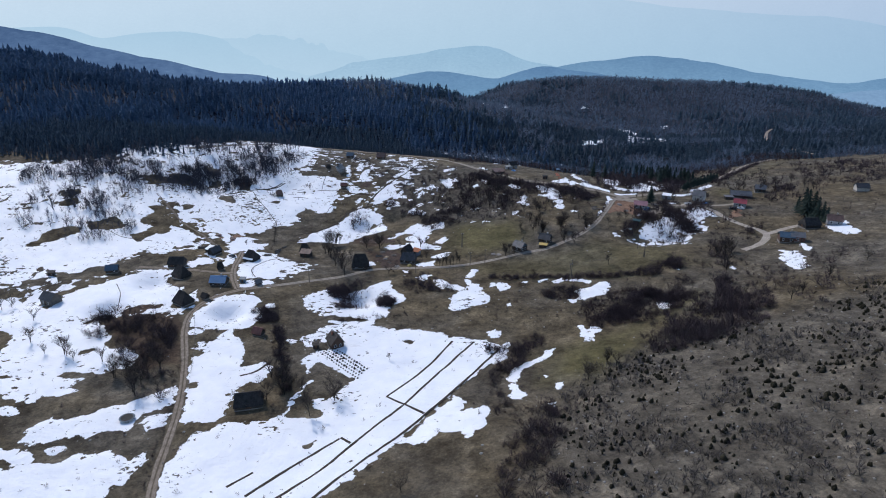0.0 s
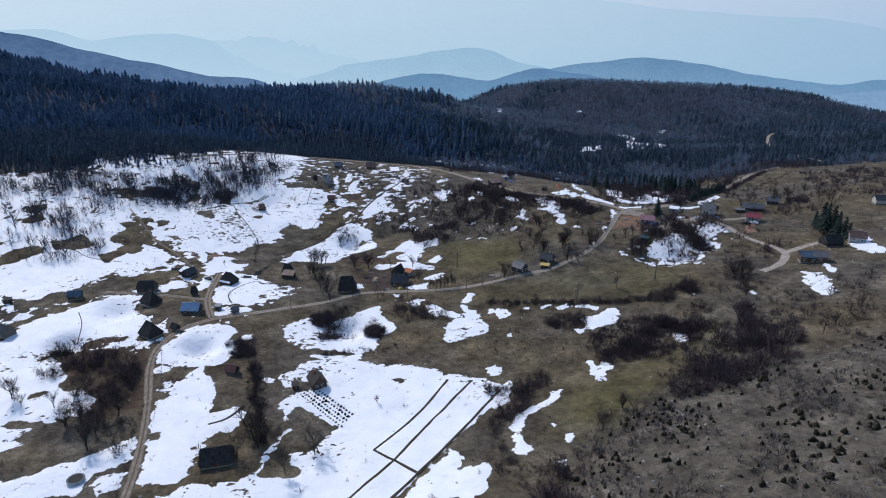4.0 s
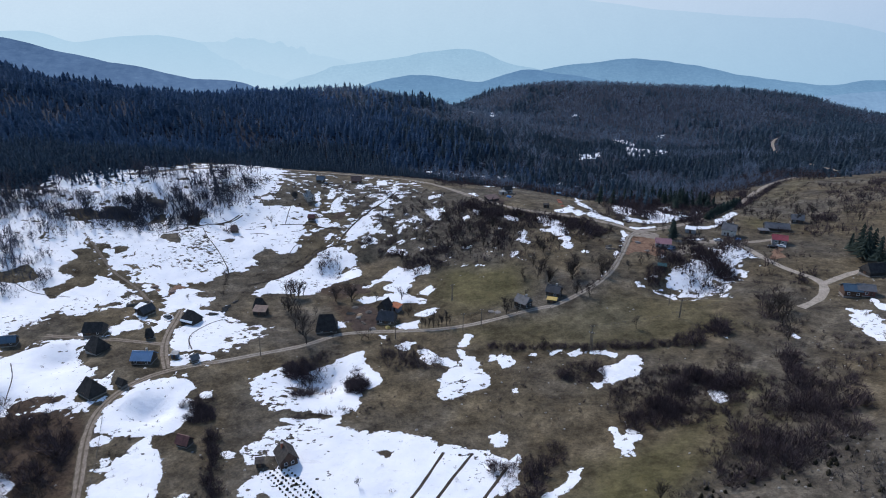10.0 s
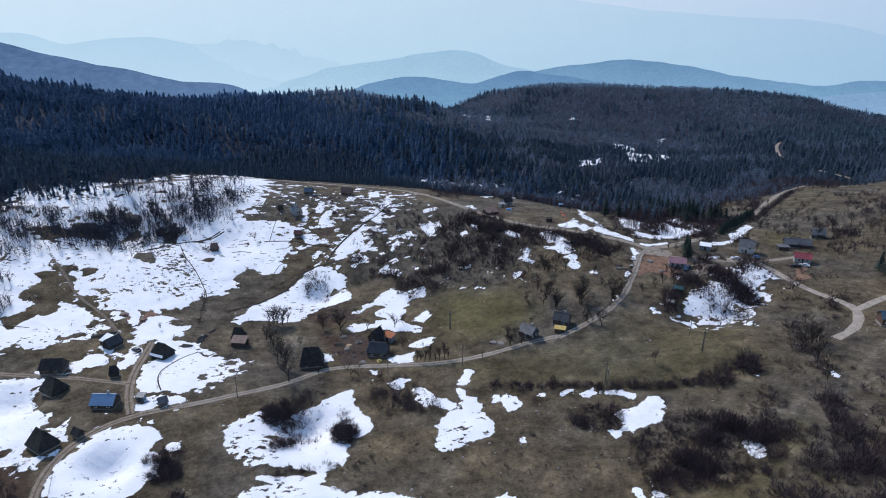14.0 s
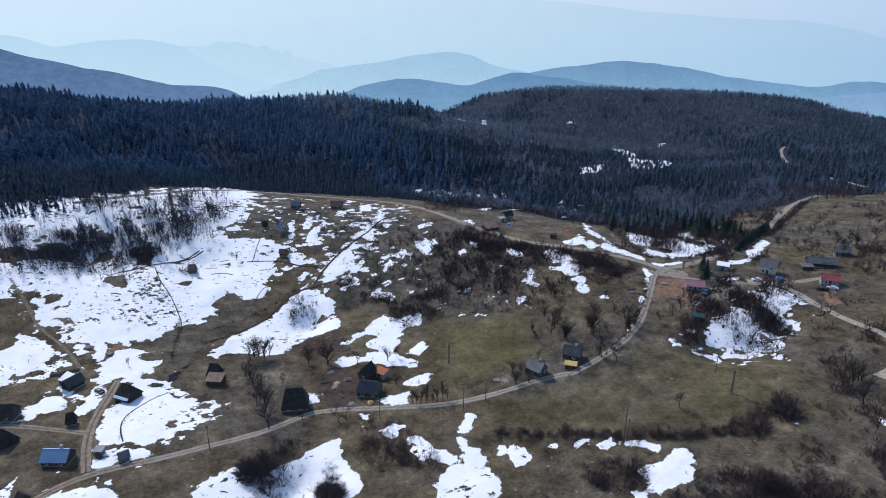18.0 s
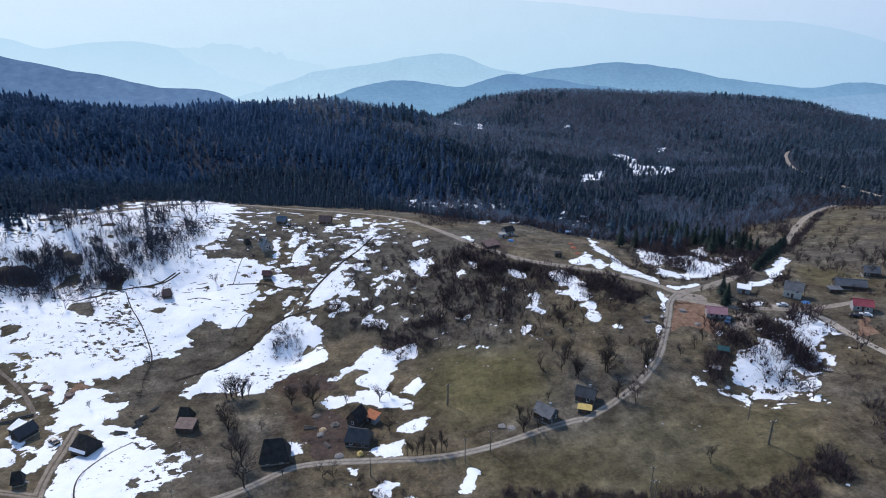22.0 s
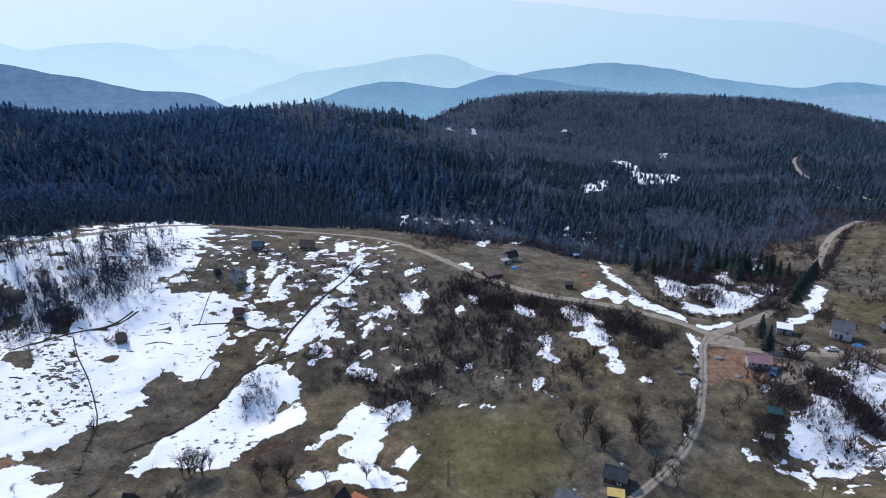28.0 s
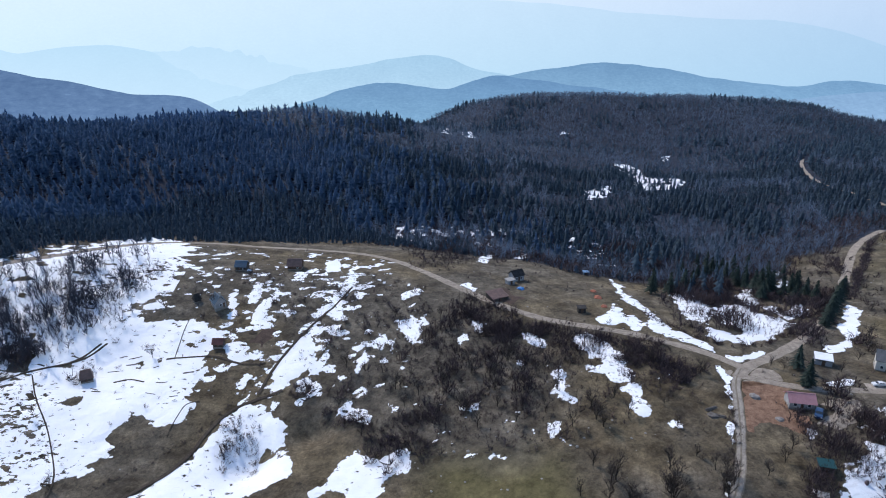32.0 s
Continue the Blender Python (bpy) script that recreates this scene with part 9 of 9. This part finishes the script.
bare_tree(126.6, 273.7, 6)
bare_tree(134.3, 276.0, 7)
bare_tree(103.1, 266.3, 6)
bare_tree(76.6, 271.3, 7)
bare_tree(52.0, 316.0, 8)
bare_tree(48.0, 319.3, 7)
bare_tree(62.3, 315.0, 8)
bare_tree(75.3, 315.1, 8)
bare_tree(78.3, 318.4, 7)
bare_tree(-34.5, 322.5, 9)
bare_tree(-64.0, 325.9, 10)
bare_tree(-61.1, 327.1, 10)
bare_tree(-56.9, 326.9, 8)
bare_tree(75.8, 358.0, 6)
bare_tree(71.0, 375.5, 7)
bare_tree(47.6, 331.3, 7)
bare_tree(118.4, 309.7, 6)
bare_tree(121.0, 300.8, 7)
bare_tree(120.2, 297.4, 6)
bare_tree(76.4, 324.0, 7)
bare_tree(33.5, 297.0, 6)
bare_tree(31.0, 299.5, 6)
bare_tree(-12.0, 318.5, 7)
bare_tree(-8.7, 320.2, 6)
bare_tree(73.7, 340.8, 5)
bare_tree(53.5, 348.0, 7)
bare_tree(-41.2, 166.9, 12)
bare_tree(-34.7, 175.1, 11)
bare_tree(-52.0, 179.3, 11)
bare_tree(-56.6, 174.6, 10)
bare_tree(-55.2, 184.8, 9)
bare_tree(-53.7, 189.4, 8)
bare_tree(-58.9, 189.5, 8)
bare_tree(-50.5, 182.1, 8)
bare_tree(-183.6, 243.1, 8)
bare_tree(-138.2, 202.8, 10)
bare_tree(-113.1, 189.4, 8)
bare_tree(-103.2, 180.6, 11)
bare_tree(-110.5, 192.2, 8)
bare_tree(-102.5, 185.5, 8)
bare_tree(-103.2, 192.4, 8)
bare_tree(-102.7, 199.7, 8)
bare_tree(-9.9, 127.5, 6)
bare_tree(-165.1, 228.4, 7)
bare_tree(-133.0, 199.0, 6)
bare_tree(-18.8, 199.6, 4)
bare_tree(117.2, 223.0, 6)
bare_tree(121.6, 251.1, 8)
bare_tree(125.6, 257.7, 8)
bare_tree(175.4, 243.7, 7)
bare_tree(133.3, 213.8, 7)
bare_tree(127.2, 209.9, 7)
bare_tree(82.3, 191.0, 6)
bare_tree(55.0, 183.7, 7)
bare_tree(47.3, 177.7, 6)
bare_tree(-114.1, 190.2, 9)
bare_tree(-107.0, 187.8, 9)
bare_tree(-105.5, 192.7, 8)
bare_tree(-100.1, 195.3, 8)
bare_tree(-35.4, 176.8, 10)
bare_tree(-44.9, 177.3, 10)
bare_tree(-54.1, 182.4, 9)
bare_tree(130.9, 268.7, 8)
bare_tree(126.2, 263.5, 8)
bare_tree(151.0, 228.3, 7)
bare_tree(-121.8, 197.9, 8)
bare_tree(54.6, 182.4, 7)
bare_tree(46.6, 173.0, 7)
bare_tree(56.5, 178.5, 6)
bare_tree(131.0, 279.1, 9)
bare_tree(129.9, 273.6, 8)
bare_tree(133.2, 275.8, 9)
bare_tree(125.8, 271.6, 7)
bare_tree(128.2, 331.2, 6)
bare_tree(140.7, 335.0, 6)
bare_tree(212.0, 393.9, 8)
bare_tree(223.5, 397.2, 8)
bare_tree(225.9, 385.4, 8)
bare_tree(224.7, 373.7, 7)
bare_tree(196.8, 380.6, 7)
bare_tree(-13.4, 358.8, 6)
bare_tree(-3.1, 376.2, 6)
bare_tree(4.0, 371.7, 6)
bare_tree(27.2, 360.1, 6)
bare_tree(17.2, 361.6, 5)
bare_tree(34.3, 381.3, 7)
bare_tree(41.9, 373.2, 6)
bare_tree(51.6, 325.3, 9)
bare_tree(63.8, 320.0, 9)
bare_tree(76.6, 320.4, 9)
bare_tree(-73.0, 430.4, 8)
bare_tree(-92.4, 431.3, 7)
bare_tree(-87.6, 402.2, 6)
bare_tree(-112.6, 371.8, 5)
bare_tree(-21.0, 372.5, 5)
bare_tree(28.9, 396.4, 6)
bare_tree(42.4, 393.7, 6)
bare_tree(14.3, 415.1, 5)
bare_tree(-2.7, 418.0, 5)
bare_tree(-38.2, 430.7, 5)
bare_tree(91.7, 365.1, 6)
bare_tree(78.7, 373.3, 6)
bare_tree(-96.8, 346.4, 5)
bare_tree(-105.6, 319.3, 4)
bare_tree(190.9, 391.6, 7)
bare_tree(202.7, 416.7, 7)
bare_tree(209.3, 403.1, 6)
bare_tree(204.4, 427.6, 6)
bare_tree(222.7, 429.5, 6)
bare_tree(121.2, 334.5, 5)
bare_tree(-50.4, 290.3, 12)
bare_tree(-60.5, 311.6, 9)
bare_tree(-34, 320, 9)
bare_tree(-41.4, 321.1, 7)
bare_tree(-62.3, 326.1, 9)
bare_tree(-59, 326.9, 9)
bare_tree(-48.3, 307.3, 5)
bare_tree(-37.5, 284.4, 5)
bare_tree(-26.4, 283.5, 6)
bare_tree(-23.5, 283.3, 6)
bare_tree(-8.5, 303, 5)
bare_tree(31, 293.1, 7)
bare_tree(62.4, 316.4, 9)
bare_tree(52.4, 314.3, 8)
bare_tree(61.3, 302.3, 8)
bare_tree(65.9, 298.5, 7)
bare_tree(41.2, 265.1, 6)
bare_tree(41.9, 318.1, 4)
bare_tree(61.9, 316.2, 10)
bare_tree(52.6, 317.3, 9)
bare_tree(50.3, 324.7, 8)
bare_tree(41.8, 322.1, 6)
bare_tree(54.4, 344.5, 6)
bare_tree(74.2, 350.9, 5)
bare_tree(65.7, 326.2, 8)
bare_tree(78, 322, 8)
bare_tree(74.1, 329.6, 5)
bare_tree(94.9, 324.7, 6)
bare_tree(99.5, 329.3, 6)
bare_tree(88.3, 320.7, 5)
bare_tree(-136.9, 201.8, 9)
bare_tree(-113.3, 188.6, 8)
bare_tree(-101.4, 178.4, 11)
bare_tree(-134.9, 222, 6)
bare_tree(-155.9, 211.3, 8)
bare_tree(-185.6, 239.8, 9)
bare_tree(-94.3, 180.1, 7)
bare_tree(-146.1, 203.5, 6)
bare_tree(-1.6, 288.9, 5.5, "thin leafless sapling in the row beside the road", SAPLING_KINDS, "sapling")
bare_tree(-0.0, 288.9, 6.5, "thin leafless sapling in the row beside the road", SAPLING_KINDS, "sapling")
bare_tree(1.7, 288.9, 7.5, "thin leafless sapling in the row beside the road", SAPLING_KINDS, "sapling")
bare_tree(3.8, 288.8, 5.5, "thin leafless sapling in the row beside the road", SAPLING_KINDS, "sapling")
bare_tree(5.3, 288.8, 6.5, "thin leafless sapling in the row beside the road", SAPLING_KINDS, "sapling")
bare_tree(7.0, 289.1, 7.5, "thin leafless sapling in the row beside the road", SAPLING_KINDS, "sapling")
bare_tree(8.4, 289.1, 5.5, "thin leafless sapling in the row beside the road", SAPLING_KINDS, "sapling")
bare_tree(-2.9, 289.2, 6.5, "thin leafless sapling in the row beside the road", SAPLING_KINDS, "sapling")
spruce(121.0, 356.6, 9.5)
spruce(119.8, 355.6, 6)
spruce(193.4, 326.0, 15)
spruce(190.9, 318.7, 16)
spruce(195.8, 321.4, 14)
spruce(193.2, 313.1, 13)
spruce(194.6, 310.2, 11)
spruce(194.1, 305.9, 9)
spruce(193.7, 332.2, 9)
spruce(156.7, 400.3, 5, "dark spruce in the tall hedge beside the road", 2.4)
spruce(159.8, 403.5, 6, "dark spruce in the tall hedge beside the road", 2.4)
spruce(164.1, 408.7, 6, "dark spruce in the tall hedge beside the road", 2.4)
spruce(167.9, 412.7, 6.5, "dark spruce in the tall hedge beside the road", 2.4)
spruce(171.6, 416.9, 6, "dark spruce in the tall hedge beside the road", 2.4)
spruce(175.3, 421.2, 6.5, "dark spruce in the tall hedge beside the road", 2.4)
spruce(179.4, 425.5, 6.5, "dark spruce in the tall hedge beside the road", 2.4)
spruce(183.5, 429.9, 6, "dark spruce in the tall hedge beside the road", 2.4)
spruce(187.5, 434.5, 6.5, "dark spruce in the tall hedge beside the road", 2.4)
spruce(191.5, 439.1, 6, "dark spruce in the tall hedge beside the road", 2.4)
spruce(195.7, 443.7, 5.5, "dark spruce in the tall hedge beside the road", 2.4)
spruce(105.9, 438.8, 12)
spruce(114.4, 440.3, 10.8)
spruce(123.6, 446.6, 10.8)
spruce(129.0, 450.2, 9.6)
spruce(147.7, 474.6, 10.8)
spruce(151.5, 476.6, 10.8)
spruce(153.6, 457.4, 10.8)
spruce(156.3, 447.1, 10.8)
spruce(157.2, 444.2, 12)
spruce(158.6, 442.2, 13.2)
spruce(162.0, 443.5, 10.8)
spruce(168.5, 440.3, 9.6)
spruce(172.8, 443.8, 9.6)
spruce(152.0, 434.1, 9.6)
spruce(152.5, 465.0, 10.8)
spruce(156.0, 454.0, 9.6)
spruce(124.3, 366.9, 9)
spruce(136.9, 476.9, 9, "dark spruce at the lower edge of the forest")
spruce(140.8, 469.1, 9, "dark spruce at the lower edge of the forest")
spruce(153.2, 475.3, 9, "dark spruce at the lower edge of the forest")
spruce(154, 461.4, 9, "dark spruce at the lower edge of the forest")
spruce(162.6, 465.4, 9, "dark spruce at the lower edge of the forest")
spruce(161.3, 451.6, 9, "dark spruce at the lower edge of the forest")
spruce(161.2, 443.6, 9, "dark spruce at the lower edge of the forest")
spruce(162.7, 436.5, 9, "dark spruce at the lower edge of the forest")
spruce(165, 431.3, 9, "dark spruce at the lower edge of the forest")
spruce(172.3, 435.4, 9, "dark spruce at the lower edge of the forest")
spruce(175, 485.2, 9, "dark spruce at the lower edge of the forest")
spruce(175.7, 469.4, 9, "dark spruce at the lower edge of the forest")
spruce(168.3, 486.5, 9, "dark spruce at the lower edge of the forest")
spruce(160, 497.6, 9, "dark spruce at the lower edge of the forest")
spruce(178.4, 461.3, 9, "dark spruce at the lower edge of the forest")
spruce(151.4, 491.3, 9, "dark spruce at the lower edge of the forest")
spruce(159.9, 482.3, 9, "dark spruce at the lower edge of the forest")
spruce(175.6, 446.2, 9, "dark spruce at the lower edge of the forest")
spruce(173.1, 430.1, 9, "dark spruce at the lower edge of the forest")
for x, y in zip(*scatter(-40, 115, 315, 420, 10)):
    if inside([(-27.2, 392.5), (13.1, 395.9), (50.5, 378.8), (67.4, 363.2), (63.3, 342.7), (32.6, 346.9), (6.9, 357.5)], np.array(x), np.array(y)) > 0:
        bare_tree(float(x), float(y), rt.uniform(4.5, 8), "leafless fruit tree on the scrubby hillside")
bare_tree(187.2, 389.2, 7, "leafless fruit tree at the edge of the hamlet fields")
bare_tree(217.5, 425.5, 6, "leafless fruit tree at the edge of the hamlet fields")
bare_tree(215.3, 432.1, 5, "leafless fruit tree at the edge of the hamlet fields")
bare_tree(156.1, 377.2, 7, "leafless fruit tree at the edge of the hamlet fields")
bare_tree(157.7, 364.9, 6, "leafless fruit tree at the edge of the hamlet fields")
bare_tree(184.7, 398.6, 5, "leafless fruit tree at the edge of the hamlet fields")
bare_tree(184.1, 412, 4.5, "leafless fruit tree at the edge of the hamlet fields")
bare_tree(191.7, 402.5, 5, "leafless fruit tree at the edge of the hamlet fields")
bare_tree(148.8, 371.8, 5, "leafless fruit tree at the edge of the hamlet fields")
bare_tree(137.5, 364.4, 5, "leafless fruit tree at the edge of the hamlet fields")
bare_tree(204.4, 392, 6, "leafless fruit tree at the edge of the hamlet fields")
bare_tree(215.9, 414, 4.5, "leafless fruit tree at the edge of the hamlet fields")
bare_tree(185.3, 406.7, 4, "leafless fruit tree at the edge of the hamlet fields")
bare_tree(164.9, 388.3, 6, "leafless fruit tree at the edge of the hamlet fields")
bare_tree(140.2, 378.5, 5, "leafless fruit tree at the edge of the hamlet fields")
bare_tree(119.2, 365.7, 6, "leafless fruit tree at the edge of the hamlet fields")
bare_tree(116.4, 368.2, 5, "leafless fruit tree at the edge of the hamlet fields")
